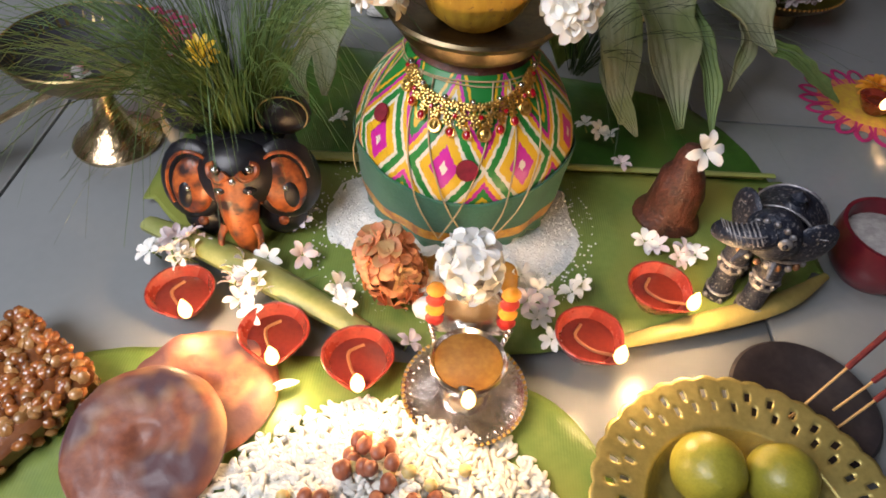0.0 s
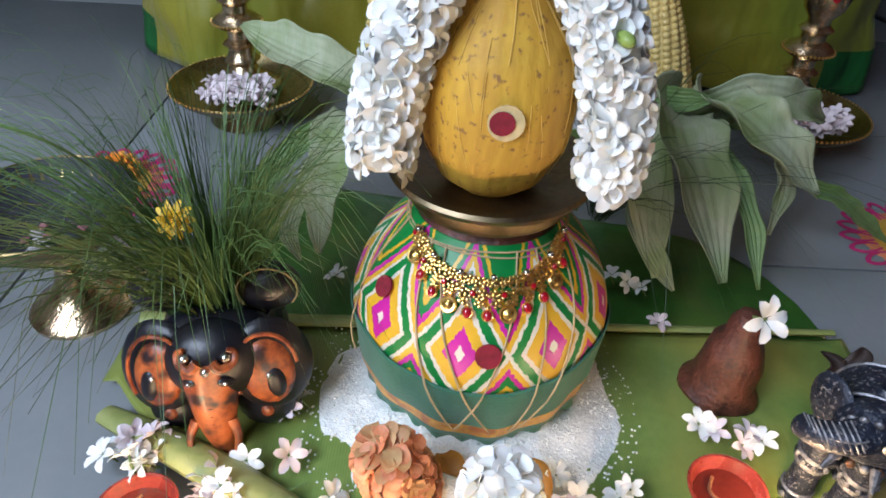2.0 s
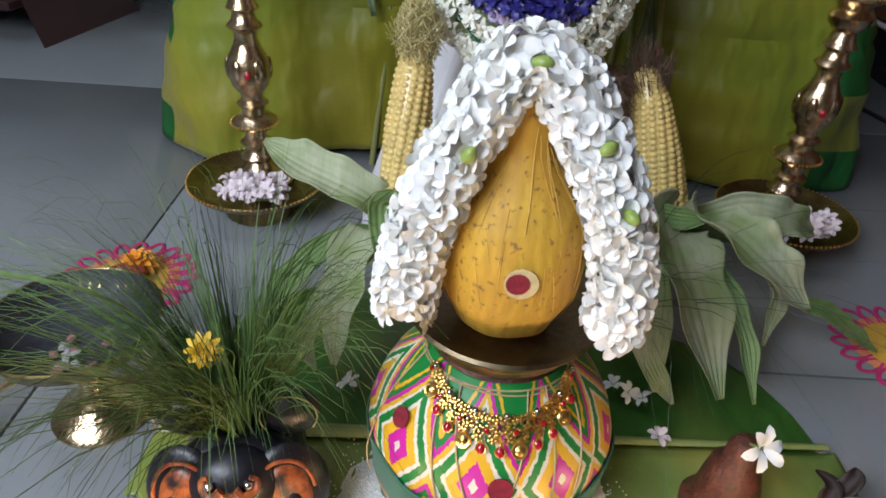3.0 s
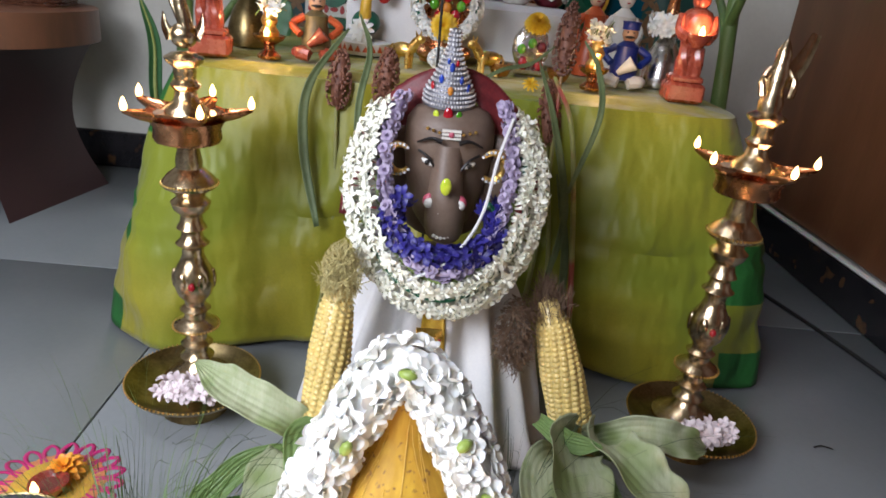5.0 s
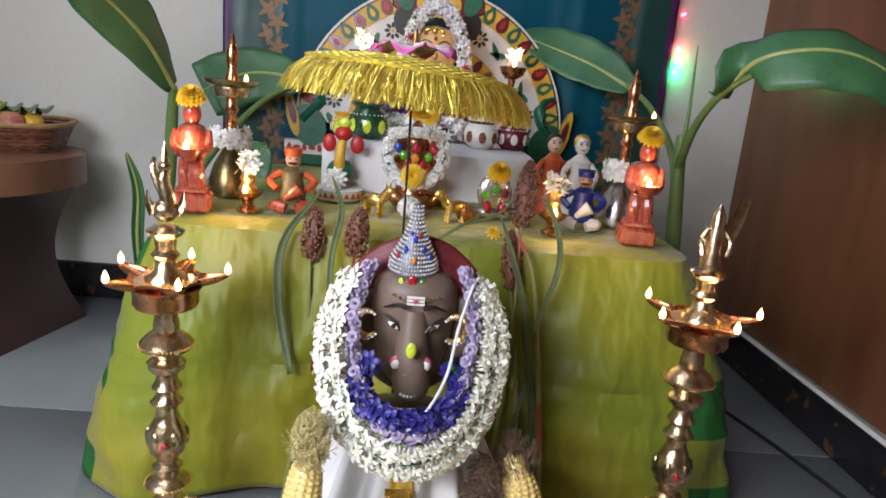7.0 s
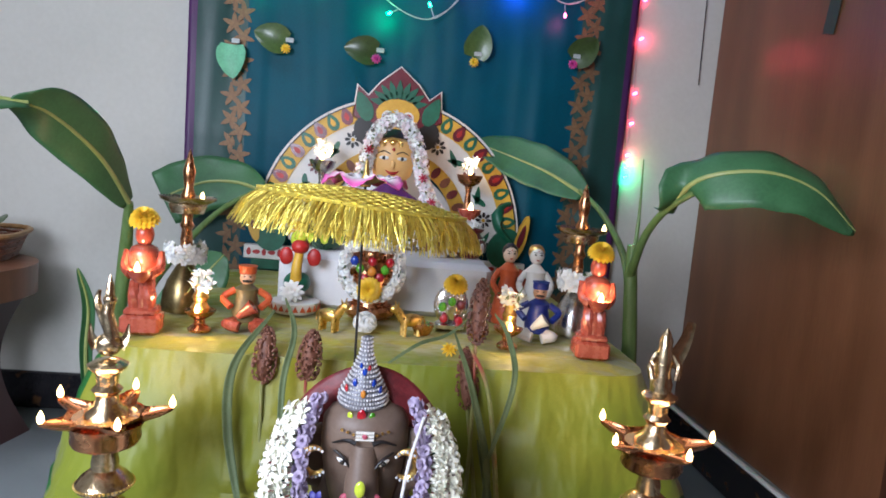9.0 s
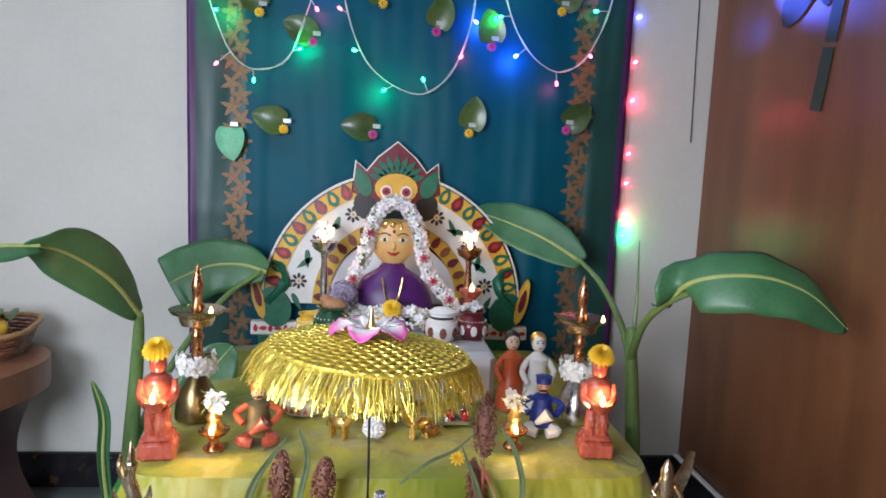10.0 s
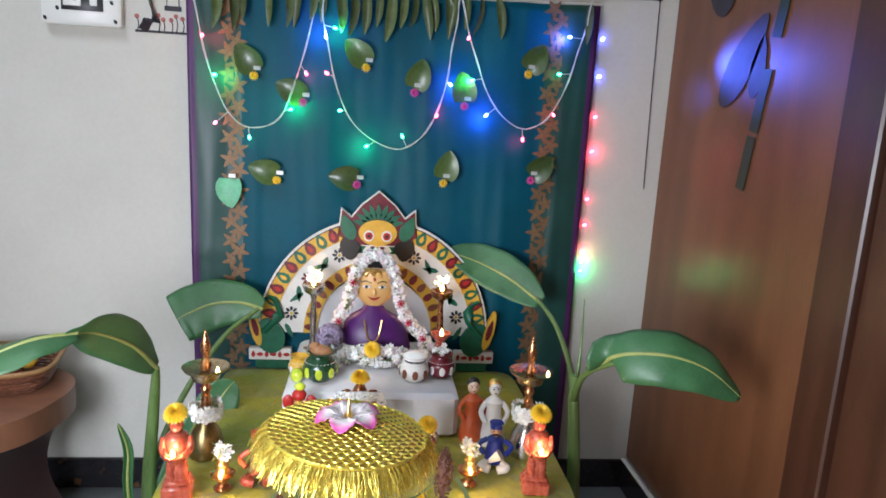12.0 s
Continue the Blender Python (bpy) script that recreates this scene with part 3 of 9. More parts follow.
NU, NV = 220, 60
cg = Geo().add(grid(cloth_point, NU, NV, True))
for i, face in enumerate(cg.f):
    u, v = (i % NU + 0.5) / NU, (i // NU + 0.5) / NV
    q = (v - 0.4) / 0.6
    a = u * 360
    left, right = 180 < a < 224, 311 < a < 360
    green = (left and (q < 0.25 or 0.48 < q < 0.66 or q > 0.9)) or (right and (0.44 < q < 0.66 or q > 0.86)) or (q > 0.0 and (a > 340 or a < 196))
    cg.m[i] = 1 if green and q > 0.02 else 0
altar_cloth = solo("altar_cloth", cg, [CLOTHY, CLOTHG], "olive gold silk cloth with green borders draped over the table", "cloth", (TX, TY, 0.0005))
thick(altar_cloth, 0.0012, 1.0)

# ---- saree hanging on the wall ----
SX0, SX1, SZ0, SZ1 = -0.452, 0.628, 0.10, 1.425


def saree_point(u, v):
    x = SX0 + (SX1 - SX0) * u
    z = SZ1 - (SZ1 - SZ0) * v - 0.012 * math.sin(u * math.pi) * (1 - v)
    fold = 0.010 * math.sin(u * 31 + 1.3 * math.sin(u * 7)) * (0.35 + 0.65 * v) + 0.010 * noise.noise((u * 6, v * 1.5, 0)) + 0.004 * noise.noise((u * 30, v * 5, 4))
    x += 0.008 * v * math.sin(u * 19) + (0.012 * v if u < 0.5 else 0.0)
    crease = sum(0.0035 * math.exp(-((v - k) / 0.004) ** 2) for k in (0.16, 0.36, 0.53))
    return (x, -0.026 + fold * 0.75 - crease, z)


NSX, NSZ = 120, 60
sg = Geo().add(grid(saree_point, NSX, NSZ))
for i in range(len(sg.f)):
    u = (i % NSX + 0.5) / NSX
    w = min(u, 1 - u) * (SX1 - SX0)
    sg.m[i] = 2 if w < 0.014 else 1 if w < 0.132 else 0
saree = thing("hanging_saree", "teal silk saree with green borders hung on the wall", "saree", (0, BACK, 0))
fabric = part("fabric", sg, [TEAL, SARIG, SARIV], saree)
thick(fabric, 0.001)
motif = Geo()
for k in range(5):
    motif.add(plate_shape(oval(0.0062, 0.0135, 8, 0.4), 0.001), pose(0, 0, 0, 0, 0, 72 * k) @ pose(0, 0.0125, 0))
motif_mesh = motif.mesh("gold_motif", [ZARI])
for side in (0.105, 1 - 0.105):
    for k in range(23):
        for col in (-1, 1):
            v = (k + 0.5 + 0.25 * col) / 24
            p = saree_point(side + 0.0105 * col, v)
            part("gold_motif", motif_mesh, None, saree, at=Matrix.Translation((p[0], p[1] - 0.0016, p[2])) @ FRONT @ Matrix.Rotation(rnd.uniform(0, 6), 4, "Z"))

# string above the saree, with a loose end down the corner
cord = thing("hanging_string", "thin black cord stretched along the wall above the saree", "cord", (0, BACK, 0))
part("strand", geo(tube([(-0.47, -0.006, 1.435), (0.1, -0.009, 1.428), (0.80, -0.004, 1.456)], 0.0016, 5, 10)), BLACKW, cord)
part("loose_end", geo(tube([(0.80, -0.004, 1.456), (0.805, -0.006, 1.2), (0.812, -0.006, 0.94)], 0.0013, 5, 8)), BLACKW, cord)
part("nail", geo(lathe([(0.004, 0), (0.004, 0.012), (0.0, 0.013)], 8), pose(0.80, 0, 1.456, 90)), BLACKW, cord)

# ---- flowers, flames and other small repeats ----
def petal(g, turn, length, width, lift, z=0.0, slot=0, curl=0.0, r0=0.0006):
    """One rounded petal, slightly folded along its middle."""
    c, s = math.cos(turn), math.sin(turn)
    put = lambda r, w, h: (c * r - s * w, s * r + c * w, z + h)
    base = len(g.v)
    for f, w in ((0.0, 0.0), (0.30, 0.78), (0.66, 1.0), (0.90, 0.62)):
        ang = lift + curl * f * f
        r, h = r0 + length * f * math.cos(ang), length * f * math.sin(ang)
        g.v += [put(r, width / 2 * w, h + width * 0.12 * w), put(r, 0, h - width * 0.02), put(r, -width / 2 * w, h + width * 0.12 * w)] if f else [put(r, 0, h)]
    g.v += [put(r0 + length * math.cos(lift + curl), 0, length * math.sin(lift + curl))]
    g.f += [(base, base + 2, base + 1), (base, base + 3, base + 2)]
    for j in (1, 4):
        g.f += [(base + j, base + j + 1, base + j + 4, base + j + 3), (base + j + 1, base + j + 2, base + j + 5, base + j + 4)]
    g.f += [(base + 7, base + 8, base + 10), (base + 8, base + 9, base + 10)]
    g.m += [slot] * 8


def round_bloom(size, mats, name):
    """A full double jasmine, open like a small rose."""
    g = Geo()
    for k in range(6):
        petal(g, k * 1.047, size, size * 1.05, 0.22 + 0.12 * (k % 2), 0.0, 0, -0.45)
    for k in range(5):
        petal(g, k * 1.257 + 0.5, size * 0.80, size * 0.95, 0.75, size * 0.06, 0, -0.25)
    for k in range(3):
        petal(g, k * 2.094 + 0.2, size * 0.55, size * 0.70, 1.15, size * 0.12, 0, 0.35)
    return g.mesh(name, mats, 180)


def star_bloom(size, mats, name):
    """A single jasmine with narrow petals and a thin neck."""
    g = Geo()
    for k in range(6):
        petal(g, k * 1.047 + (k % 2) * 0.15, size, size * 0.55, 0.45 + 0.2 * (k % 3), 0.0, 0, -0.45)
    g.add(tube([(0, 0, 0.0005), (0, 0, -size * 0.5), (size * 0.1, 0, -size)], size * 0.07, 5), None, 1)
    return g.mesh(name, mats, 180)


def pompon(size, mats, name, layers=4, count=13, flat=0.6):
    """A chrysanthemum or marigold head."""
    g = Geo()
    for j in range(layers):
        t = j / (layers - 1)
        for k in range(max(5, int(count * (1 - 0.55 * t)))):
            petal(g, k * 6.283 / max(5, int(count * (1 - 0.55 * t))) + j * 0.3, size * (1 - 0.45 * t), size * 0.36, 0.1 + 1.15 * t, size * flat * 0.35 * t, 0, -0.25)
    g.add(ball(size * 0.35, size * 0.35, size * 0.2, 8, 5), pose(0, 0, -size * 0.02))
    return g.mesh(name, mats, 180)


def wide_bloom(size, mats, name):
    """A loose jasmine with five broad separate petals round a small bud."""
    g = Geo()
    for k in range(6):
        petal(g, k * 1.047, size, size * 0.74, 0.42 + 0.16 * (k % 2), 0.0, 0, -0.30)
    for k in range(4):
        petal(g, k * 1.571 + 0.4, size * 0.72, size * 0.62, 0.95, size * 0.04, 0, 0.15)
    return g.mesh(name, mats, 180)


WIDE = wide_bloom(0.0118, [WHITEP], "flower")
ROUNDS = round_bloom(0.0085, [WHITEP], "flower")
STAR = star_bloom(0.0115, [WHITEP, STALK], "flower")
STARP = star_bloom(0.0115, [PINKP, STALK], "flower")
TINYW = star_bloom(0.0080, [WHITEP, STALK], "flower")
LILAC = round_bloom(0.0070, [PURPLEP], "flower")
BLUEB = star_bloom(0.0120, [BLUEP, STALK], "flower")
YELLOWB = pompon(0.022, [YELLOWP], "chrysanthemum", 6, 19, 0.9)
ORANGEB = pompon(0.020, [ORANGEP], "marigold")
YELLOWS = pompon(0.012, [YELLOWP], "flower_head", 3, 10)
PINKB = pompon(0.012, [MAGP], "flower_head", 3, 10)


def any_turn(at, axis=None):
    axis = axis or (jit(1), jit(1), jit(1))
    return aim(at, axis, rnd.uniform(0, 6.28))


def string_of(parent, mesh, path, radius, count, centre=None, name="flower", push=0.0, arc=None):
    """Flowers set all round a path, facing outwards."""
    pts = smooth_path(path, 12)
    lengths = np.cumsum([0] + [(pts[i + 1] - pts[i]).length for i in range(len(pts) - 1)])
    for k in range(count):
        s = (k + 0.5) / count * lengths[-1]
        i = min(int(np.searchsorted(lengths, s)) - 1, len(pts) - 2)
        d = (pts[i + 1] - pts[i]).normalized()
        p = pts[i].lerp(pts[i + 1], (s - lengths[i]) / max(lengths[i + 1] - lengths[i], 1e-6))
        side = d.cross(Vector((0.1, 0.9, 0.25))).normalized()
        a = k * 2.39996 + jit(0.5) if arc is None else arc + jit(1.3)
        out = (Matrix.Rotation(a, 3, d) @ side).normalized()
        part(name, mesh, None, parent, at=any_turn(p + out * radius, out + Vector((jit(0.35), jit(0.35), jit(0.35)))))


flame_mesh = geo(lathe([(0.0, 0), (0.0030, 0.0015), (0.0046, 0.005), (0.0042, 0.010), (0.0020, 0.0155), (0.0, 0.019)], 10)).mesh("flame", [FIRE])


def flame(parent, at, size=1.0):
    return part("flame", flame_mesh, None, parent, "burning oil flame", at=Matrix.Translation(at) @ Matrix.Diagonal((size, size, size, 1)))


# ---- banana leaves on the floor ----
def floor_leaf(name, label, x0, x1, low, high, rib, mats, z):
    """A leaf lying along x between the curves low(t) and high(t), with its rib at rib(t)."""
    def at(u, v):
        x = x0 + (x1 - x0) * u
        lo, hi = low(u), high(u)
        y = lo + (hi - lo) * v
        h = z + 0.0022 * (1 + noise.noise((x * 16, y * 16, z * 900))) + 0.0003 * math.sin(x * 240 + 3 * noise.noise((x * 8, y * 30, 1)))
        edge = min(v, 1 - v, u * 3, (1 - u) * 3)
        return (x, y, h - (0.002 if edge < 0.03 else 0))
    ob = thing(name, label, "leaf", kind="")
    blade = part("blade", geo(grid(at, 120, 40)), mats[0], ob)
    thick(blade, 0.0008, -1.0)
    pts = [(x0 + (x1 - x0) * t, rib(t), z + 0.005) for t in np.linspace(0.01, 0.985, 14)]
    part("rib", geo(tube(pts, lambda t: 0.0060 * (1 - 0.6 * t) + 0.0008, 8, 3, 0.55)), mats[1], ob, "pale midrib")
    return ob


rounded = lambda t, p=0.5: max(0.0, 1 - abs(2 * t - 1) ** 6) ** p
floor_leaf("banana_leaf", "dark green banana leaf lying on the floor tiles", -0.235, 0.292, lambda t: 0.455 - 0.09 * rounded(t), lambda t: 0.46 + (0.20 - 0.075 * t) * rounded(t, 0.6), lambda t: 0.447 + 0.016 * t, (LEAFD, RIB), 0.0016)
floor_leaf("banana_leaf", "yellow-green banana leaf under the pot and clay lamps", -0.238, 0.300,
           lambda t: 0.40 - 0.145 * math.sin(math.pi * min(1, max(0.02, t * 1.02))) ** 0.75 - (0.052 * max(0, t - 0.7) / 0.3) + 0.0 * t, lambda t: 0.438 + 0.02 * t, lambda t: 0.4395 + 0.02 * t, (LEAFY, RIB), 0.0066)
floor_leaf("banana_leaf", "banana leaf serving as a plate for rice and sweets", -0.285, 0.125, lambda t: 0.11 - 0.10 * rounded(t), lambda t: 0.13 + 0.118 * rounded(t, 0.6) - 0.02 * max(0, t - 0.6), lambda t: 0.125, (LEAFY, RIB), 0.0012)
roll = thing("rolled_leaf_edge", "rolled pale edge of the banana leaf with yellowing rim", "leaf")
part("roll", geo(tube([(-0.222, 0.352, 0.010), (-0.16, 0.322, 0.016), (-0.10, 0.292, 0.015), (-0.045, 0.264, 0.010)], lambda t: 0.008 + 0.005 * math.sin(math.pi * t), 10, 6, 0.7)), surface("pale_leaf_roll", (0.36, 0.37, 0.13), (0.26, 0.30, 0.08), 0.45, scale=30, fine=200), roll)
part("rim", geo(tube([(0.298, 0.345, 0.010), (0.25, 0.312, 0.013), (0.18, 0.286, 0.012), (0.112, 0.264, 0.009)], lambda t: 0.003 + 0.006 * math.sin(math.pi * t), 10, 6, 0.7)), surface("dried_leaf_rim", (0.40, 0.32, 0.10), (0.30, 0.26, 0.07), 0.5, scale=40), roll)

# ---- salt mound ----
def salt_point(u, v):
    a = 2 * math.pi * u
    r = v * (0.098 + 0.012 * noise.noise((3 * math.cos(a), 3 * math.sin(a), 0)))
    x, y = 1.02 * r * math.cos(a), 0.97 * r * math.sin(a)
    return (x, y, (0.0085 * (1 - v ** 3)) * (0.8 + 0.5 * noise.noise((x * 60, y * 60, 1))) + 0.002 * noise.noise((x * 300, y * 300, 2)) if v < 0.999 else 0.0)


sm = Geo().add(grid(salt_point, 90, 30, True))
cube = block(0.0012, 0.0012, 0.0011)
for k in range(1700):
    a, r = rnd.uniform(0, 6.283), 0.035 + 0.080 * rnd.random() ** 0.8
    p = salt_point(a / 6.283, min(r / 0.1, 1.0))
    p = p if r < 0.1 else (r * math.cos(a), r * math.sin(a), 0.0)
    sm.add(cube, pose(p[0], p[1], p[2] + 0.0002, jit(90), jit(90), jit(90)))
solo("salt_mound", sm, SALT, "heap of white rock salt around the foot of the pot", "salt", (0.010, 0.382, 0.0080), kind="stuff")

# ---- painted pot with coconut ----
POT = (0.014, 0.417, 0.018)
painted = bpy.data.materials.new("painted_pot_pattern")
painted.use_nodes = True
tr = painted.node_tree
lk = tr.links.new
at_uv = tr.nodes.new("ShaderNodeUVMap")
wob = node(tr, "ShaderNodeTexNoise", Scale=26.0, Detail=3.0)
lk(at_uv.outputs[0], wob.inputs[0])
wmul = tr.nodes.new("ShaderNodeVectorMath")
wmul.operation = "MULTIPLY_ADD"
wmul.inputs[1].default_value = (0.05, 0.06, 0)
lk(wob.outputs["Color"], wmul.inputs[0]), lk(at_uv.outputs[0], wmul.inputs[2])
sep = tr.nodes.new("ShaderNodeSeparateXYZ")
lk(wmul.outputs[0], sep.inputs[0])


def calc(op, a, b=None):
    n = tr.nodes.new("ShaderNodeMath")
    n.operation = op
    for i, x in enumerate((a, b)):
        if x is not None:
            if isinstance(x, (int, float)):
                n.inputs[i].default_value = x
            else:
                lk(x, n.inputs[i])
    return n.outputs[0]


fx = calc("ABSOLUTE", calc("SUBTRACT", calc("FRACT", sep.outputs[0]), 0.5))
fy = calc("ABSOLUTE", calc("SUBTRACT", sep.outputs[1], 0.42))
dist = calc("ADD", calc("MULTIPLY", fx, 1.05), calc("MULTIPLY", fy, 1.0))
bands = tr.nodes.new("ShaderNodeValToRGB")
bands.color_ramp.interpolation = "CONSTANT"
WH, MG, YL, GN = (0.72, 0.66, 0.56), (0.52, 0.02, 0.32), (0.70, 0.42, 0.015), (0.015, 0.20, 0.035)
for i, (p, c) in enumerate(((0.0, WH), (0.055, MG), (0.19, YL), (0.33, WH), (0.39, GN), (0.50, WH), (0.55, YL), (0.62, MG), (0.68, GN), (0.76, YL), (0.82, GN), (1.0, GN))):
    el = bands.color_ramp.elements[i] if i < 2 else bands.color_ramp.elements.new(p)
    el.position, el.color = p, rgba(c)
lk(dist, bands.inputs[0])
pb = tr.nodes["Principled BSDF"]
lk(bands.outputs[0], pb.inputs["Base Color"])
pb.inputs["Roughness"].default_value = 0.38
pbump = node(tr, "ShaderNodeBump", Strength=0.25, Distance=0.001)
lk(dist, pbump.inputs["Height"]), lk(pbump.outputs[0], pb.inputs["Normal"])

pot = thing("painted_pot", "round pot painted with green and magenta diamonds, wrapped in cloth", "pot", POT)
SHOULDER = [(0.0815, 0.046), (0.0830, 0.054), (0.0818, 0.065), (0.0775, 0.079), (0.0715, 0.091), (0.0635, 0.103), (0.0550, 0.113), (0.0480, 0.1205), (0.0440, 0.127)]
sh = part("shoulder", geo(lathe([(0.06, 0.042)] + SHOULDER + [(0.0, 0.1275)], 96)), painted, pot, "painted diamond shoulder")
uv = sh.data.uv_layers.new(name="pattern")
for loop in sh.data.loops:
    p = sh.data.vertices[loop.vertex_index].co
    uv.data[loop.index].uv = ((math.atan2(p.y, p.x) / 6.28319 + 0.5) * 9 + 0.475, (p.z - 0.046) / 0.078)
for poly in sh.data.polygons:
    us = [uv.data[i].uv[0] for i in poly.loop_indices]
    if len(us) == 4 and max(us) - min(us) > 4.5:
        for i in poly.loop_indices:
            if uv.data[i].uv[0] < 4.5:
                uv.data[i].uv[0] += 9


def skirt_point(u, v):
    a = 2 * math.pi * u
    r = 0.0845 - 0.0110 * v ** 1.5 + 0.0016 * math.sin(13 * a + 2 * v) * v + 0.002 * noise.noise((3 * math.cos(a), 3 * math.sin(a), v * 2)) + (0.002 * math.sin(29 * a) if v > 0.9 else 0)
    return (r * math.cos(a), r * math.sin(a), 0.056 - v * 0.064 - 0.004 * math.sin(a * 3) * (1 - v))


wrap = geo(grid(skirt_point, 120, 22, True))
for i in range(len(wrap.f)):
    row = i // 120
    wrap.m[i] = 1 if 13 <= row <= 16 else 0
ZARIG = patches(surface("gold_zari_band", (0.70, 0.38, 0.03), (0.50, 0.22, 0.03), 0.35, 0.5, scale=200, bump=0.5), (0.42, 0.14, 0.03), 60, 0.5, 0.6)
thick(part("wrapped_cloth", wrap, [GREENC, ZARIG], pot, "dark green cloth with gold zari band"), 0.001, 1.0)
part("base", geo(lathe([(0.045, -0.008), (0.06, 0.01), (0.074, 0.035), (0.076, 0.044), (0.0, 0.045)], 40)), MUD, pot)
part("neck", geo(lathe([(0.044, 0.142), (0.041, 0.146), (0.040, 0.150), (0.046, 0.153), (0.0, 0.154)], 48), pose(0, 0, -0.0158)), MUD, pot, "reddish brown neck")
part("rim", geo(lathe([(0.0405, 0.150), (0.0475, 0.151), (0.050, 0.155), (0.0495, 0.161), (0.050, 0.163), (0.058, 0.166), (0.0605, 0.170), (0.059, 0.172), (0.050, 0.168), (0.040, 0.164), (0.0, 0.162)], 56), pose(0, 0, -0.0158)), DULLBRASS, pot, "dull brass pot rim")
beadm = geo(ball(0.0011, n=6, m=4)).mesh("rim_bead", [GOLD])
for k in range(60):
    a = k / 60 * 6.2832
    part("rim_bead", beadm, None, pot, at=pose(0.0475 * math.cos(a), 0.0475 * math.sin(a), 0.1377))
def dot(parent, at, axis, r=0.008, paste=False):
    """A kumkum spot, with or without a smear of sandal paste behind it."""
    if paste:
        part("paste_spot", geo(plate_shape(oval(r * 1.45, r * 1.5, 16), 0.0007)), SANDAL, parent, at=aim(at, axis) @ pose(r * 0.3, 0, 0))
    part("kumkum_spot", geo(plate_shape(oval(r, r, 14), 0.0013)), KUMKUM, parent, "dark red kumkum spot", at=aim(at, axis))


dot(pot, (0.002, -0.0785, 0.0775), (0.03, -1, 0.36), 0.0075)
dot(pot, (-0.0580, -0.043, 0.0935), (-0.72, -0.5, 0.62), 0.0065)
for a0, a1, b0, b1 in ((-2.3, -1.75, 0.124, 0.012), (-1.25, -1.75, 0.124, 0.010), (-1.0, -1.32, 0.124, 0.010), (-2.85, -2.75, 0.13, 0.03), (-0.6, -1.3, 0.124, 0.008), (-2.1, -1.45, 0.124, 0.008)):
    pts = []
    for k in range(15):
        t = k / 14
        a, z = a0 + (a1 - a0) * t, b0 + (b1 - b0) * t
        r = float(np.interp(z, [-0.005, 0.02, 0.04, 0.054, 0.065, 0.079, 0.091, 0.103, 0.113, 0.1205, 0.124], [0.073, 0.083, 0.087, 0.0865, 0.0828, 0.0785, 0.0725, 0.0645, 0.056, 0.049, 0.047]))
        pts.append((r * math.cos(a), r * math.sin(a), z))
    part("thread", geo(tube(pts, 0.00065, 5)), THREAD, pot)
for k in range(2):
    part("thread", geo(tube([((0.047 + 0.001 * k) * math.cos(a), (0.047 + 0.001 * k) * math.sin(a), 0.1235 - 0.002 * k + 0.0015 * math.sin(3 * a + k)) for a in np.linspace(0, 6.2, 40)], 0.0006, 5)), THREAD, pot)

necklace = thing("gold_necklace", "gilt temple necklace with coin pendants round the pot's neck", "necklace", POT)
link = Geo()
for k in range(5):
    link.add(ball(0.0017, n=6, m=4), pose(0.0028 * math.cos(k * 1.257), 0.0028 * math.sin(k * 1.257), 0))
link.add(ball(0.0019, n=6, m=4), pose(0, 0, 0.0012))
link_mesh = link.mesh("link", [GOLD])
coin = geo(lathe([(0.0, -0.001), (0.0040, -0.001), (0.0046, 0), (0.0040, 0.001), (0.0028, 0.0008), (0.0022, 0.0014), (0.0, 0.0018)], 14))
coin.add(ball(0.0016, n=6, m=4), pose(0, 0.0056, 0))
coin_mesh = coin.mesh("pendant", [GOLD])
stone_r = geo(ball(0.0017, 0.0017, 0.0011, 8, 4)).mesh("red_stone", [REDG])
stone_b = geo(ball(0.0024, 0.003, 0.0012, 8, 4)).mesh("dark_stone", [REDG])
pearl = geo(ball(0.0021, n=8, m=5)).mesh("pearl", [SILVER])


def on_pot(a, z, off):
    r = float(np.interp(z, [0.054, 0.065, 0.079, 0.091, 0.103, 0.113, 0.1205, 0.134], [0.083, 0.0818, 0.0775, 0.0715, 0.0635, 0.055, 0.048, 0.044]))
    n = Vector((math.cos(a), math.sin(a), 0.75)).normalized()
    return Vector((r * math.cos(a), r * math.sin(a), z)) + n * off, n


for row, (drop, n) in enumerate(((0.0, 26), (0.0050, 22), (0.0085, 14))):
    for k in range(n):
        t = (k + 0.5) / n * 2 - 1
        a = -math.pi / 2 + t * 0.98
        z = 0.1115 + 0.013 * abs(t) ** 2.2 - drop * (0.35 + 0.65 * (1 - t * t))
        p, nn = on_pot(a, z, 0.0026)
        part("link", link_mesh, None, necklace, at=aim(p, nn, k) @ Matrix.Scale(0.78, 4))
        if row == 1 and k % 3 == 0:
            part("red_stone", stone_r, None, necklace, at=aim(p + nn * 0.0024, nn))
        if row == 0 and k % 4 == 1:
            part("pearl", pearl, None, necklace, at=aim(p + nn * 0.002 + Vector((0, 0, 0.004)), nn))
for k in range(11):
    t = (k + 0.5) / 11 * 2 - 1
    a = -math.pi / 2 + t * 0.88
    z = 0.0975 + 0.019 * abs(t) ** 2.0
    p, nn = on_pot(a, z, 0.0035)
    q = aim(p, nn)
    up = (Vector((0, 0, 1)) - nn * nn.z).normalized()
    q = Matrix((( *up.cross(nn), 0), (*up, 0), (*nn, 0), (0, 0, 0, 1))).transposed()
    q.translation = p
    part("pendant", coin_mesh, None, necklace, at=q @ Matrix.Scale(1.1 if k % 3 == 0 else 0.75, 4))
    if k % 3:
        part("dark_stone", stone_b, None, necklace, at=q @ pose(0, 0, 0.0012))

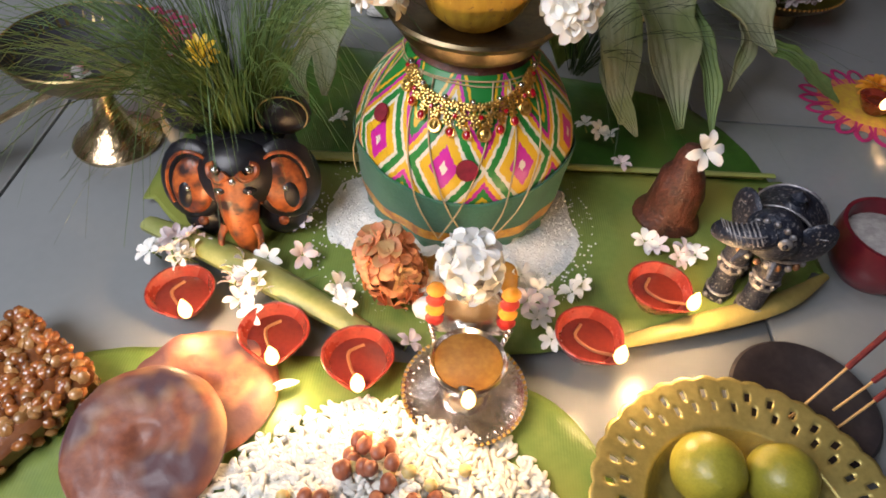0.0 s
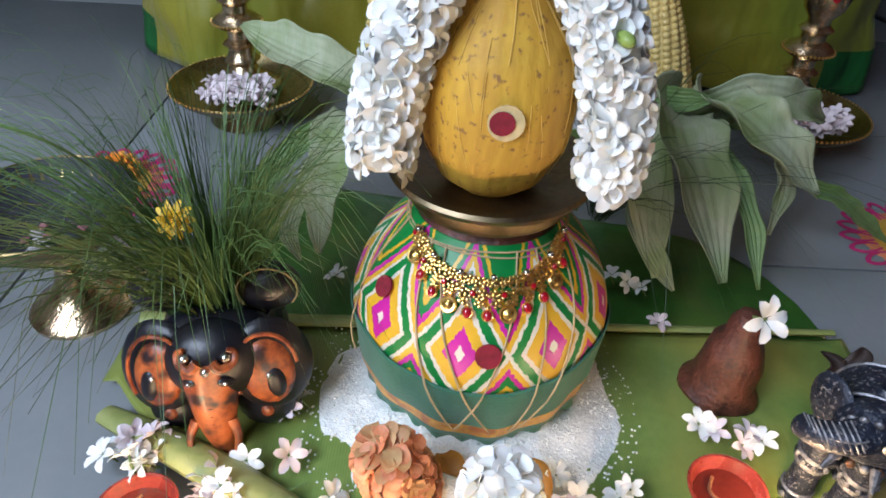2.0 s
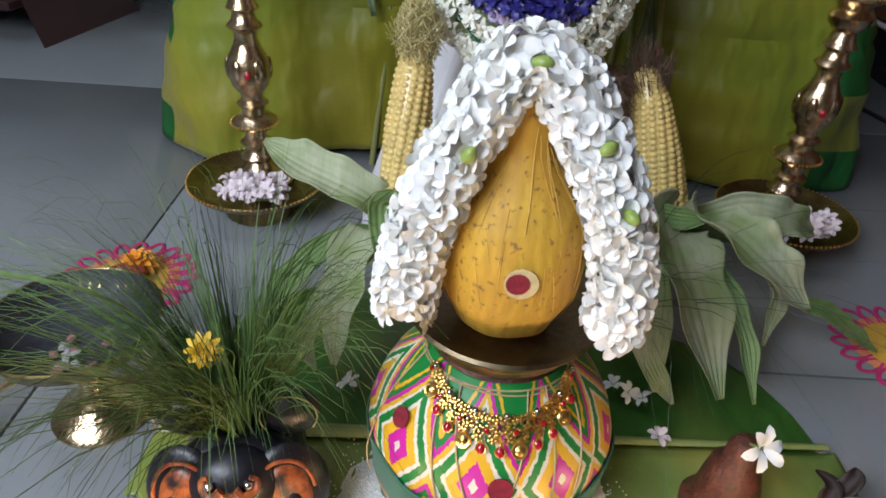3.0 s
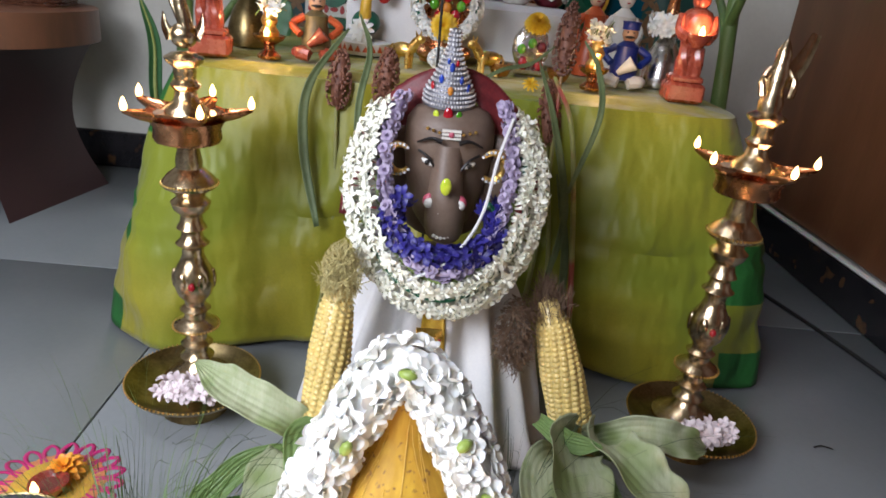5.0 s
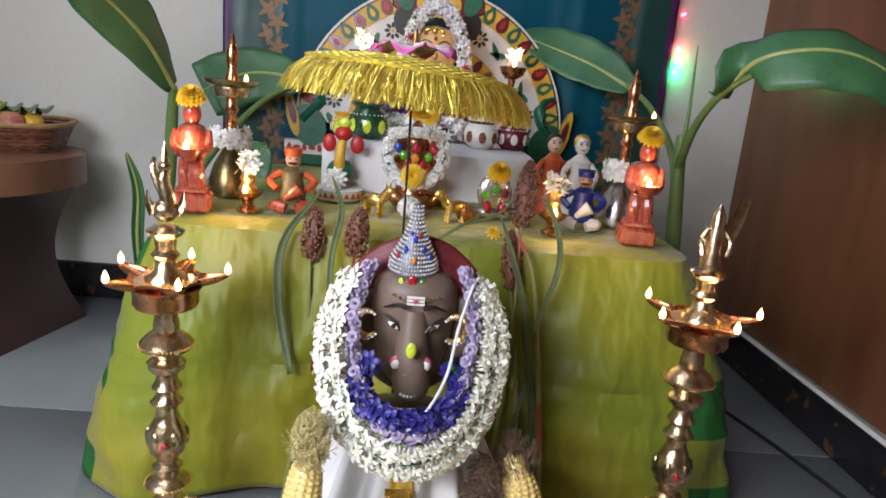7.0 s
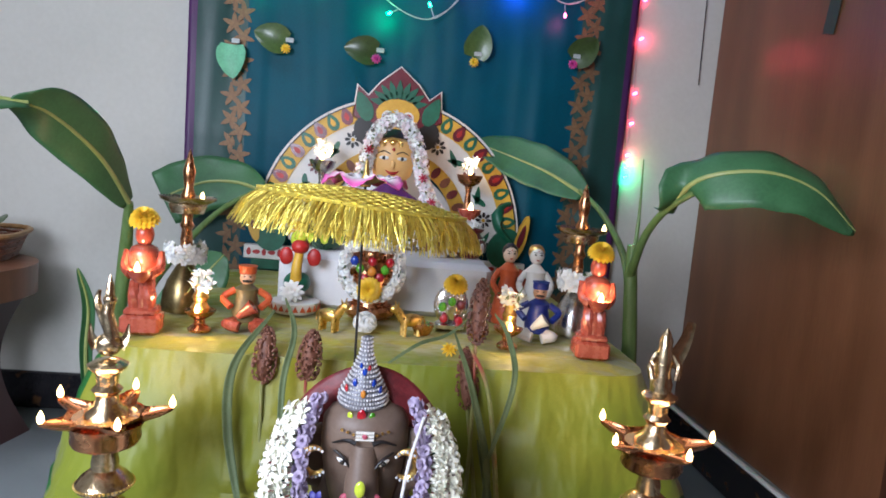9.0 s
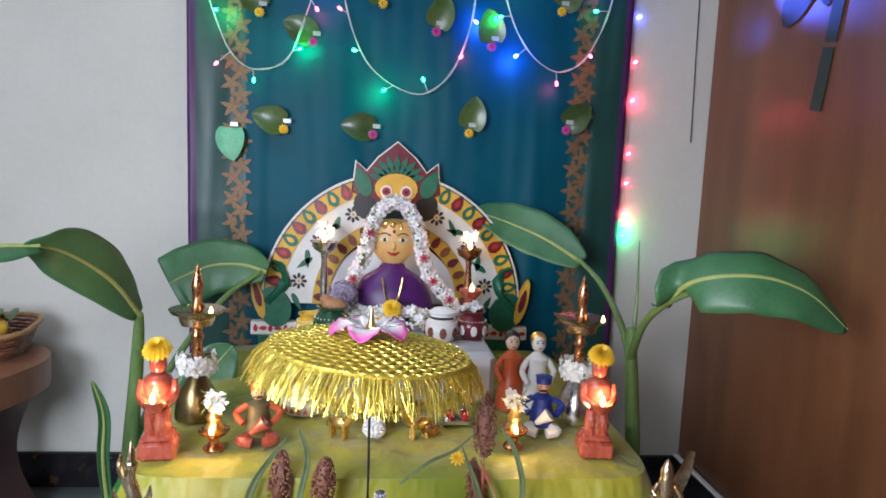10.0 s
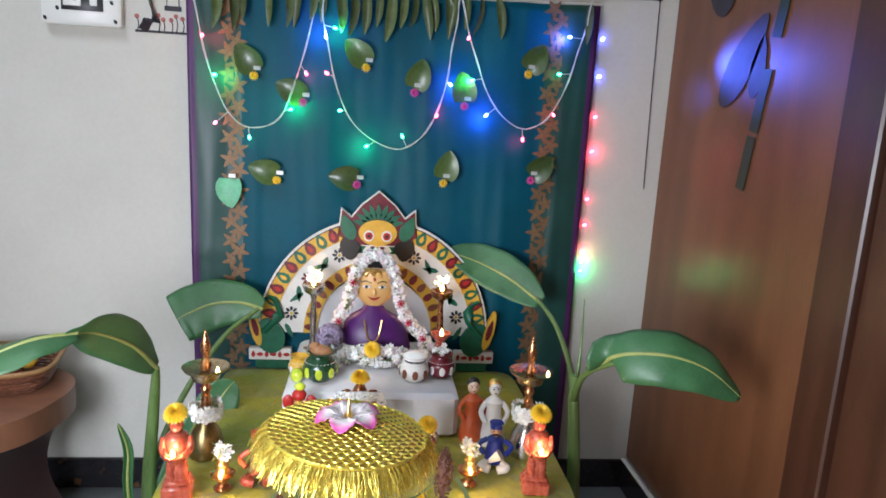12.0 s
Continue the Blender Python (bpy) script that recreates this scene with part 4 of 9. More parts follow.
coconut = thing("coconut", "turmeric-smeared coconut with its fibre tuft, set in the pot's mouth", "coconut", (0.013, 0.409, 0.1625))
cp = [(0.0, 0.0), (0.018, 0.002), (0.0305, 0.013), (0.0390, 0.032), (0.0405, 0.050), (0.0400, 0.064), (0.0360, 0.081), (0.0275, 0.095), (0.0195, 0.106), (0.0138, 0.117), (0.0115, 0.132), (0.0092, 0.148), (0.0055, 0.160), (0.0, 0.163)]
nut_v, nut_f = lathe([(float(np.interp(s, range(len(cp)), [p[0] for p in cp])), float(np.interp(s, range(len(cp)), [p[1] for p in cp]))) for s in np.linspace(0, len(cp) - 1, 40)], 48)
nut_v = [(x * (1 + 0.035 * noise.noise((x * 60, y * 60, z * 10))), y * (1 + 0.035 * noise.noise((x * 60, y * 60, z * 10))), z) for x, y, z in nut_v]
part("shell", Geo().add((nut_v, nut_f)), COCO, coconut)
fib = Geo()
for k in range(80):
    a = rnd.uniform(0, 6.283)
    z0 = rnd.uniform(0.015, 0.10)
    z1 = min(z0 + rnd.uniform(0.02, 0.05), 0.15)
    rr = lambda z: float(np.interp(z, [p[1] for p in cp], [p[0] for p in cp]))
    zs = np.linspace(z0, z1, 5)
    fib.add(tube([((rr(z) + 0.0006) * math.cos(a + 0.05 * i * (k % 3 - 1)), (rr(z) + 0.0006) * math.sin(a + 0.05 * i * (k % 3 - 1)), z) for i, z in enumerate(zs)], 0.0002, 4))
part("fibre_mat", fib, surface("coir_fibre", (0.70, 0.47, 0.10), (0.58, 0.36, 0.07), 0.8, scale=100), coconut, kind="stuff")
dot(coconut, (0.0, -0.0405, 0.0585), (0, -1, 0.02), 0.0062, True)

cg1 = thing("jasmine_garland", "thick white jasmine garland hung over the coconut", "garland", (0.013, 0.409, 0.178))
gpath = [(-0.058, -0.026, 0.010), (-0.057, -0.025, 0.032), (-0.049, -0.020, 0.070), (-0.034, -0.014, 0.104), (-0.016, -0.006, 0.136), (-0.004, -0.002, 0.146), (0.012, -0.006, 0.140), (0.030, -0.014, 0.112), (0.046, -0.020, 0.080), (0.057, -0.025, 0.040), (0.058, -0.026, 0.006)]
part("string", geo(tube(gpath, 0.0110, 8, 6)), WHITEP, cg1)
string_of(cg1, WIDE, gpath, 0.0110, 185)
bud = geo(ball(0.0035, 0.0035, 0.0055, 8, 5)).mesh("bud", [surface("green_bud", (0.30, 0.40, 0.08), rough=0.4)])
for k in (3, 5, 7, 8):
    part("bud", bud, None, cg1, at=any_turn(Vector(gpath[k]) + Vector((0.004, -0.017, 0.004))))

# ---- clothed idol on the floor before the table ----
IX = 0.036
idol = Geo()
idol.add(lathe([(0.0, 0.0), (0.050, 0.0), (0.055, 0.05), (0.050, 0.16), (0.045, 0.24), (0.0, 0.245)], 30), pose(0, 0.78, 0) @ Matrix.Diagonal((1.25, 0.75, 1, 1)), 0)
face_prof = [(0.0, -0.125), (0.020, -0.118), (0.033, -0.098), (0.039, -0.075), (0.044, -0.05), (0.0475, -0.02), (0.046, 0.006), (0.038, 0.018), (0.024, 0.024), (0.0, 0.026)]
HEAD = pose(0, 0.772, 0.385, 8)
idol.add(lathe(face_prof, 36), HEAD @ Matrix.Diagonal((1, 0.78, 1, 1)), 0)
idol.add(tube([(0, -0.026, -0.012), (0, -0.038, -0.045), (0.001, -0.044, -0.068), (0.002, -0.040, -0.088), (0.002, -0.034, -0.104)], lambda t: 0.0155 + 0.0065 * math.sin(math.pi * 0.75 * t), 18, 5, 0.9), HEAD, 0)
idol.add(ball(0.058, 0.022, 0.060, 26, 14), HEAD @ pose(0, 0.012, -0.078), 0)
idol.add(ball(0.0065, 0.002, 0.0012, 8, 5), HEAD @ pose(0.001, -0.0615, -0.0735), 3)
for sx in (-1, 1):
    idol.add(ball(0.030, 0.008, 0.042, 14, 8), HEAD @ pose(sx * 0.046, 0.004, -0.045, 0, sx * 12, sx * -25), 0)
    idol.add(ball(0.0072, 0.002, 0.0028, 10, 6), HEAD @ pose(sx * 0.0215, -0.0368, -0.026, 0, sx * -20, sx * 24), 2)
    idol.add(ball(0.0030, 0.0018, 0.0028, 8, 5), HEAD @ pose(sx * 0.0212, -0.0386, -0.026), 3)
    idol.add(tube([(sx * 0.0130, -0.0415, -0.0300), (sx * 0.0205, -0.0390, -0.0205), (sx * 0.0310, -0.0320, -0.0160)], 0.0014, 6, 5), HEAD, 3)
    idol.add(tube([(sx * 0.0085, -0.0425, -0.0015), (sx * 0.019, -0.0395, 0.0005), (sx * 0.033, -0.0320, -0.0075)], (0.0026, 0.0010), 6, 5), HEAD, 3)
    idol.add(ball(0.0062, 0.0045, 0.0078, 10, 7), HEAD @ pose(sx * 0.0165, -0.0520, -0.0610, 0, sx * -16), 4)
    idol.add(ball(0.0056, 0.0045, 0.0066, 10, 7), HEAD @ pose(sx * 0.0160, -0.0535, -0.0625, 0, sx * -16), 2)
    for k in range(3):
        idol.add(ball(0.0017, n=6, m=4), HEAD @ pose(sx * (0.012 + 0.006 * k), -0.0385 + 0.0025 * k, 0.0065 + 0.001 * k), 5)
for k in range(7):
    idol.add(ball(0.0013, n=6, m=4), HEAD @ pose(-0.0055 + 0.002 * k, -0.0612, -0.0705), 2)
for k in range(3):
    idol.add(block(0.019, 0.002, 0.0022), HEAD @ pose(0, -0.0395, 0.001 + 0.0038 * k), 2)
idol.add(ball(0.0030, 0.0015, 0.0030, 8, 5), HEAD @ pose(0, -0.041, 0.006), 4)
for k in range(9):
    a = -0.7 + 2.6 * k / 8
    idol.add(ball(0.0020, n=6, m=4), HEAD @ pose(0.0125 * math.sin(a), -0.0575 + 0.0006 * k, -0.089 - 0.0125 * math.cos(a)), 2)
solo("clothed_idol", idol, [IDOLSK, MAROON, WHITEPT, BLACKH, surface("rose_pink_paint", (0.55, 0.10, 0.16), rough=0.4), GOLD], "grey-brown clay idol head with white forehead stripes, standing before the table", "idol", (IX, 0, 0))


def veil_point(u, v):
    a = math.pi * (0.02 + 0.96 * u)
    r = 0.062 + 0.027 * v
    return (r * math.cos(a) * (1.02 + 0.25 * v), 0.0 + 0.012 * v + 0.004 * noise.noise((u * 9, v * 3, 0)), 0.008 + r * 0.80 * math.sin(a) - 0.10 * (1 - math.sin(a)) * 1.1)


veil = solo("idol_veil", geo(grid(veil_point, 40, 6)), MAROON, "maroon brocade veil edged round the idol's head", "cloth", (IX, 0.775, 0.365))
thick(veil, 0.004)


def dress_point(u, v):
    a = math.pi * (1.02 + 0.96 * u)
    w = 0.064 + 0.082 * v ** 0.65
    fold = (0.006 + 0.007 * v) * math.sin(u * 46 + 1.5 * math.sin(v * 3)) * min(1, 3 * v) + 0.006 * noise.noise((u * 7, v * 3, 1))
    d = 0.050 + 0.075 * v ** 0.7
    return ((w + fold) * math.cos(a), 0.782 + (d + fold) * math.sin(a) * 1.0, 0.262 - 0.258 * v)


dress = thick(solo("idol_dress", geo(grid(dress_point, 150, 40)), WHITEC, "pleated white cotton dress of the idol reaching the floor", "dress", (IX, 0, 0)), 0.0015, 1.0)
sash = geo(grid(lambda u, v: (lambda p: (p[0], p[1] - 0.0035, p[2]))(dress_point(0.46 + 0.08 * u, 0.22 + 0.62 * v)), 10, 30))
for i in range(len(sash.f)):
    sash.m[i] = 1 if i // 10 > 16 else 0
thick(solo("dress_border", sash, [surface("gold_woven_border", (0.58, 0.38, 0.04), (0.45, 0.26, 0.03), 0.4, 0.4, scale=100, bump=0.3), surface("brown_gold_border", (0.30, 0.13, 0.03), (0.22, 0.09, 0.02), 0.4, 0.4, scale=100, bump=0.3)], "gold woven border hanging down the idol's white dress", "border", (IX, 0, 0)), 0.001)
brooch = thing("brooch", "small gilt brooch with dark red stones", "brooch", pose(IX - 0.004, 0.673, 0.198))
part("fan", geo(plate_shape([(0.013 * math.cos(a), 0.010 * math.sin(a)) for a in np.linspace(math.pi, 2 * math.pi, 12)] + [(0.013, 0.003), (-0.013, 0.003)], 0.002), FRONT), GOLD, brooch)
for k in range(7):
    part("bead", beadm, None, brooch, at=pose(-0.012 + 0.004 * k, -0.003, -0.002 - 0.008 * math.sin(math.pi * k / 6)) @ Matrix.Scale(1.4, 4))
    part("red_stone", stone_r, None, brooch, at=pose(-0.011 + 0.0037 * k, -0.0025, -0.008 - 0.007 * math.sin(math.pi * k / 6)))

crown = thing("tall_crown", "tall conical crown of silver beads set with blue and red stones", "crown", pose(IX - 0.005, 0.772, 0.409, 6) @ Matrix.Diagonal((0.71, 0.88, 0.94, 1)))
part("cone", geo(lathe([(0.038, 0.0), (0.036, 0.014), (0.025, 0.030), (0.016, 0.046), (0.009, 0.062), (0.0075, 0.078), (0.0, 0.080)], 30), Matrix.Diagonal((1, 0.8, 1, 1))), surface("dull_grey_metal", (0.20, 0.20, 0.22), (0.13, 0.13, 0.15), 0.5, 0.6, scale=100), crown)
sparkle = geo(ball(0.0017, n=6, m=4)).mesh("crystal", [surface("crystal", (0.86, 0.86, 0.88), (0.62, 0.62, 0.68), 0.14, 0.35, bump=0, vary=0.3)])
for j in range(17):
    z = 0.004 + 0.0046 * j
    r = float(np.interp(z, [0, 0.014, 0.030, 0.046, 0.062, 0.08], [0.0385, 0.0365, 0.0255, 0.0165, 0.0095, 0.008]))
    n = max(5, int(r * 3.3 / 0.0046))
    for k in range(n):
        a = -math.pi * (k + 0.5) / n
        part("crystal", sparkle, None, crown, at=pose(r * math.cos(a), r * 0.8 * math.sin(a), z))
for a, z, mt, s in ((-1.57, 0.020, ORANGEF, 1), (-1.0, 0.030, BLUEG, 1), (-2.1, 0.030, BLUEG, 1), (-1.57, 0.042, BLUEG, 1), (-0.7, 0.022, BLUEG, 1), (-2.45, 0.022, REDG, 1), (-1.2, 0.046, REDG, 0.7), (-1.9, 0.048, BLUEG, 0.7), (-1.57, -0.004, REDG, 1.7), (-1.18, -0.006, GREENG, 1.3), (-2.0, -0.006, LIMEG, 1.2)):
    r = float(np.interp(z, [-0.01, 0, 0.014, 0.030, 0.046, 0.062], [0.041, 0.0405, 0.0385, 0.0275, 0.0185, 0.0115]))
    part("gemstone", geo(ball(0.0040 * s, 0.0022, 0.0048 * s, 10, 6)), mt, crown, at=pose(r * math.cos(a), r * 0.82 * math.sin(a), z, 0, 0, math.degrees(a) + 90))
for k in range(9):
    a = -0.45 - 2.25 * k / 8
    part("gilt_flower", link_mesh, None, crown, at=aim((0.045 * math.cos(a), 0.036 * math.sin(a), -0.020 - 0.012 * abs(k - 4) / 4), (math.cos(a), math.sin(a), 0)))
jewel = solo("nose_jewel", geo(ball(0.0056, 0.003, 0.0090, 12, 7)), LIMEG, "lime green drop-shaped stone on the idol's face", "jewel", (IX - 0.001, 0.7110, 0.338))
for sx in (-1, 1):
    ear = thing("earring", "round gilt earring studded with white stones", "earring", pose(IX - 0.003 + sx * 0.047, 0.729, 0.358), group="earrings of the idol")
    part("hoop", geo(tube([(0.012 * math.cos(a), 0, 0.014 * math.sin(a)) for a in np.linspace(0.9, 5.6, 24) + (math.pi if sx > 0 else 0)], lambda t: 0.0018 + 0.0035 * math.sin(math.pi * t), 8)), GOLD, ear)
    for k in range(16):
        a = 0.9 + 4.7 * k / 15 + (math.pi if sx > 0 else 0)
        part("crystal", sparkle, None, ear, at=pose(0.0135 * math.cos(a), -0.004, 0.0155 * math.sin(a)))


def u_path(half, bottom, top, y_top=0.764, y_bot=0.664, skew=0.0, lift=0.0):
    pts = []
    high = (top - bottom) / 1.6
    for k in range(17):
        a = radians(127) * (k / 8 - 1)
        x = half * math.sin(a)
        z = bottom + high * (1 - math.cos(a))
        f = (z - bottom) / (top - bottom)
        pts.append((x + skew * f, y_bot + (y_top - y_bot) * f ** 0.9 - lift, z))
    return pts


def garland(name, label, path, core, core_r, sets):
    ob = thing(name, label, "garland", (IX, 0, 0))
    part("string", geo(tube(path, core_r, 7, 4)), core, ob)
    for mesh, radius, count, arc in sets:
        string_of(ob, mesh, path, radius, count, arc=arc)
    return ob


bud_g = Geo()
bud_g.add(lathe([(0.0008, -0.002), (0.0014, 0.003), (0.0022, 0.010), (0.0026, 0.013), (0.0, 0.016)], 6))
for k in range(5):
    petal(bud_g, k * 1.257 + 0.2 * (k % 2), 0.0105, 0.0048, 1.05 - 0.2 * (k % 3), 0.0110, 0, -0.55)
TUBEROSE = bud_g.mesh("flower", [surface("tuberose_petal", (0.93, 0.92, 0.84), (0.88, 0.88, 0.74), 0.55, scale=90, bump=0.0, vary=0.05, sss=0.3)], 180)


def fringe(parent, path, count, low, high):
    """Tuberose buds tied along a cord, pointing between outwards (0) and forwards (1.57)."""
    pts = smooth_path(path, 14)
    mid = Vector((0, 0.70, 0.31))
    for k in range(count):
        i = min(int((k + 0.5) / count * (len(pts) - 1)), len(pts) - 2)
        d = (pts[i + 1] - pts[i]).normalized()
        front = (Vector((0, -1, 0.35)) - d * d.dot(Vector((0, -1, 0.35)))).normalized()
        radial = d.cross(front).normalized()
        if radial.dot(pts[i] - mid) < 0:
            radial = -radial
        a = low + (high - low) * ((k * 0.618) % 1.0) + jit(0.12)
        out = radial * math.cos(a) + front * math.sin(a) + d * jit(0.25)
        part("flower", TUBEROSE, None, parent, at=aim(pts[i] + out * 0.001, out, rnd.uniform(0, 6)) @ Matrix.Scale(rnd.uniform(0.8, 1.15), 4))


outer = garland("jasmine_garland", "white tuberose garland on a dark green cord round the idol", u_path(0.085, 0.2380, 0.392), STALK, 0.0030, [])
fringe(outer, u_path(0.085, 0.2380, 0.392), 200, -0.45, 1.1)
part("green_cord", geo(tube(u_path(0.0795, 0.2450, 0.388, lift=0.014), 0.0026, 8, 4)), GREENP, outer, "dark green twisted cord")
inner = garland("jasmine_garland", "inner white tuberose garland round the idol's neck", u_path(0.069, 0.2600, 0.400, lift=0.006), STALK, 0.0030, [])
fringe(inner, u_path(0.069, 0.2600, 0.400, lift=0.006), 180, -0.35, 1.1)
garland("lilac_garland", "garland of lilac crown flowers round the idol", u_path(0.0625, 0.2700, 0.418, y_top=0.768, lift=0.010), PURPLEP, 0.003, [(LILAC, 0.004, 95, None)])
garland("blue_garland", "collar of deep blue butterfly pea flowers under the idol's chin", u_path(0.051, 0.2830, 0.326, y_top=0.722, y_bot=0.676, lift=0.016), GREENP, 0.004, [(BLUEB, 0.005, 90, None)])
thread = solo("sacred_thread", geo(tube([(0.060, 0.742, 0.405), (0.046, 0.708, 0.37), (0.034, 0.684, 0.318), (0.006, 0.656, 0.283), (-0.030, 0.650, 0.262)], 0.0017, 6, 8)), WHITEC, "white cotton thread slung across the idol's chest", "thread", (IX, 0, 0))

# ---- corn cobs with pulled-back husks ----
kernel = geo(ball(0.0030, 0.0026, 0.0024, 7, 5)).mesh("kernel", [KERNEL])


def corn(base, tip, spin, silk_mat, label, girth=1.0):
    base, tip = Vector(base), Vector(tip)
    length = (tip - base).length
    ob = thing("corn_cob", label, "corn", aim(base, tip - base, spin), group="corn cobs before the idol")
    prof = [(r * girth, z) for r, z in ((0.0, 0), (0.018, 0.002), (0.0215, 0.02), (0.0215, length * 0.55), (0.0180, length * 0.80), (0.0105, length * 0.96), (0, length))]
    part("core", geo(lathe(prof, 20)), KERNEL, ob)
    rows = int(length * 0.9 / 0.0056)
    for j in range(rows):
        z = 0.006 + j * 0.0056
        r = float(np.interp(z, [p[1] for p in prof], [p[0] for p in prof]))
        for k in range(14):
            a = 6.283 * k / 14 + 0.03 * j
            n = Vector((math.cos(a), math.sin(a), 0))
            part("kernel", kernel, None, ob, at=aim(n * (r - 0.0012) + Vector((0, 0, z)), n) @ Matrix.Scale(max(0.55, r / 0.0215) * 1.55, 4))
    hair = Geo()
    for k in range(260):
        a = rnd.uniform(0, 6.28)
        r = rnd.uniform(0.002, 0.019) * girth
        z = length * (1.02 - r * 9)
        hair.add(tube([(r * math.cos(a), r * math.sin(a), z), (r * 1.25 * math.cos(a), r * 1.25 * math.sin(a), z + 0.015), (r * 1.7 * math.cos(a + 0.4), r * 1.7 * math.sin(a + 0.4), z + rnd.uniform(0.008, 0.032))], 0.00032, 4))
    part("silk", hair, silk_mat, ob, "tuft of corn silk", kind="stuff")
    return ob


corn((-0.066, 0.600, 0.105), (-0.056, 0.652, 0.262), 0.3, SILK, "yellow corn cob with pale silk standing upright in its husk", 0.88)
corn((0.212, 0.668, 0.045), (0.152, 0.712, 0.232), 1.0, SILKD, "yellow corn cob with brown dried silk standing in its husk")
fluff = Geo()
for k in range(620):
    a, b = rnd.uniform(0, 6.28), rnd.uniform(-1, 1)
    c = Vector((0.014 * math.cos(a) * (1 - b * b) ** 0.5, 0.012 * math.sin(a), 0.03 * b))
    fluff.add(tube([c, c * 1.2 + Vector((jit(0.008), jit(0.008), -0.006)), c * 1.3 + Vector((jit(0.009), jit(0.009), -0.012))], 0.00035, 4))
solo("corn_silk_tuft", fluff, SILKD, "loose tuft of dark brown corn silk beside the cob", "corn silk", (0.122, 0.690, 0.200), kind="stuff")

tuft2 = Geo()
for k in range(620):
    a, b = rnd.uniform(0, 6.28), rnd.uniform(-1, 1)
    c = Vector((0.013 * math.cos(a) * (1 - b * b) ** 0.5, 0.014 * math.sin(a), 0.026 * b))
    tuft2.add(tube([c, c * 1.1 + Vector((jit(0.005), jit(0.005), 0.004)), c * 1.15 + Vector((jit(0.008), jit(0.008), -0.004))], 0.00035, 4))
solo("corn_silk_tuft", tuft2, SILK, "pale fluffy corn silk over the cob's tip", "corn silk", (-0.056, 0.648, 0.262), kind="stuff")

leafw = lambda w, p=0.7: (lambda t: w * max(0.06, math.sin(math.pi * (0.12 + 0.86 * t)) ** p))


def strap(width, tip=0.25):
    """A husk's width: wide from its root on, torn off to a blunt point."""
    return lambda t: width * (0.72 + 0.28 * math.sin(math.pi * t)) * (1.0 if t < 1 - tip else max(0.05, ((1 - t) / tip)) ** 0.6)


def husk(points, width, mat, label, cup=0.26, side=(0, -0.6, 0.8), twist=0.0):
    ob = solo("corn_husk", geo(ribbon(points, strap(width), 10, cup, 26, side, twist, 0.09, 0.0005)), mat, label, "husk", group="corn husks")
    return thick(ob, 0.0007)


PALE, GRN = "pale green corn husk pulled back and drooping", "green corn husk blade curling outwards"
husk([(-0.066, 0.598, 0.115), (-0.10, 0.590, 0.145), (-0.145, 0.605, 0.158), (-0.188, 0.635, 0.164)], 0.036, HUSK, PALE)
husk([(-0.068, 0.590, 0.105), (-0.085, 0.555, 0.125), (-0.098, 0.515, 0.095), (-0.104, 0.478, 0.050)], 0.044, HUSK, PALE, side=(-0.5, -0.6, 0.6))
husk([(-0.062, 0.588, 0.110), (-0.070, 0.558, 0.150), (-0.066, 0.530, 0.135), (-0.055, 0.515, 0.105)], 0.030, HUSKG, GRN)
husk([(-0.060, 0.592, 0.112), (-0.047, 0.578, 0.150), (-0.042, 0.570, 0.185), (-0.045, 0.560, 0.200)], 0.028, HUSK, PALE, side=(0.2, -1, 0.1))
husk([(-0.075, 0.595, 0.10), (-0.115, 0.580, 0.10), (-0.150, 0.555, 0.075), (-0.175, 0.53, 0.045)], 0.020, HUSKG, GRN)
husk([(-0.070, 0.600, 0.09), (-0.125, 0.600, 0.085), (-0.165, 0.585, 0.055), (-0.195, 0.585, 0.02)], 0.018, HUSKG, GRN)
husk([(-0.066, 0.594, 0.10), (-0.110, 0.545, 0.085), (-0.130, 0.500, 0.060), (-0.120, 0.480, 0.04)], 0.016, HUSK, PALE)
husk([(0.195, 0.650, 0.085), (0.172, 0.596, 0.126), (0.176, 0.535, 0.108), (0.198, 0.470, 0.046)], 0.058, HUSK, PALE, side=(0.25, -0.6, 0.7))
husk([(0.205, 0.655, 0.085), (0.212, 0.600, 0.130), (0.245, 0.560, 0.116), (0.290, 0.548, 0.078)], 0.052, HUSK, PALE, side=(0.35, -0.6, 0.8))
husk([(0.190, 0.650, 0.080), (0.148, 0.585, 0.112), (0.146, 0.525, 0.092), (0.152, 0.480, 0.040)], 0.036, HUSK, PALE, side=(-0.3, -0.6, 0.7))
husk([(0.200, 0.650, 0.07), (0.205, 0.580, 0.104), (0.222, 0.520, 0.078), (0.232, 0.478, 0.035)], 0.022, HUSKG, GRN, side=(0.3, -0.6, 0.6))
husk([(0.282, 0.552, 0.084), (0.312, 0.556, 0.072), (0.345, 0.562, 0.048), (0.385, 0.570, 0.02)], 0.018, HUSKG, GRN)
husk([(0.212, 0.655, 0.095), (0.250, 0.630, 0.126), (0.295, 0.632, 0.118), (0.335, 0.655, 0.095)], 0.034, HUSK, PALE, side=(0.1, -0.7, 0.7))
husk([(0.150, 0.640, 0.125), (0.172, 0.605, 0.130), (0.200, 0.585, 0.140)], 0.020, HUSKG, GRN, side=(0, -0.8, 0.5))
husk([(0.160, 0.560, 0.050), (0.140, 0.520, 0.070), (0.150, 0.490, 0.055), (0.168, 0.478, 0.030)], 0.018, HUSK, PALE, side=(-0.3, -0.7, 0.6))
husk([(0.225, 0.640, 0.090), (0.255, 0.600, 0.105), (0.270, 0.575, 0.080), (0.262, 0.545, 0.040)], 0.026, HUSK, PALE, side=(0.5, -0.6, 0.6))
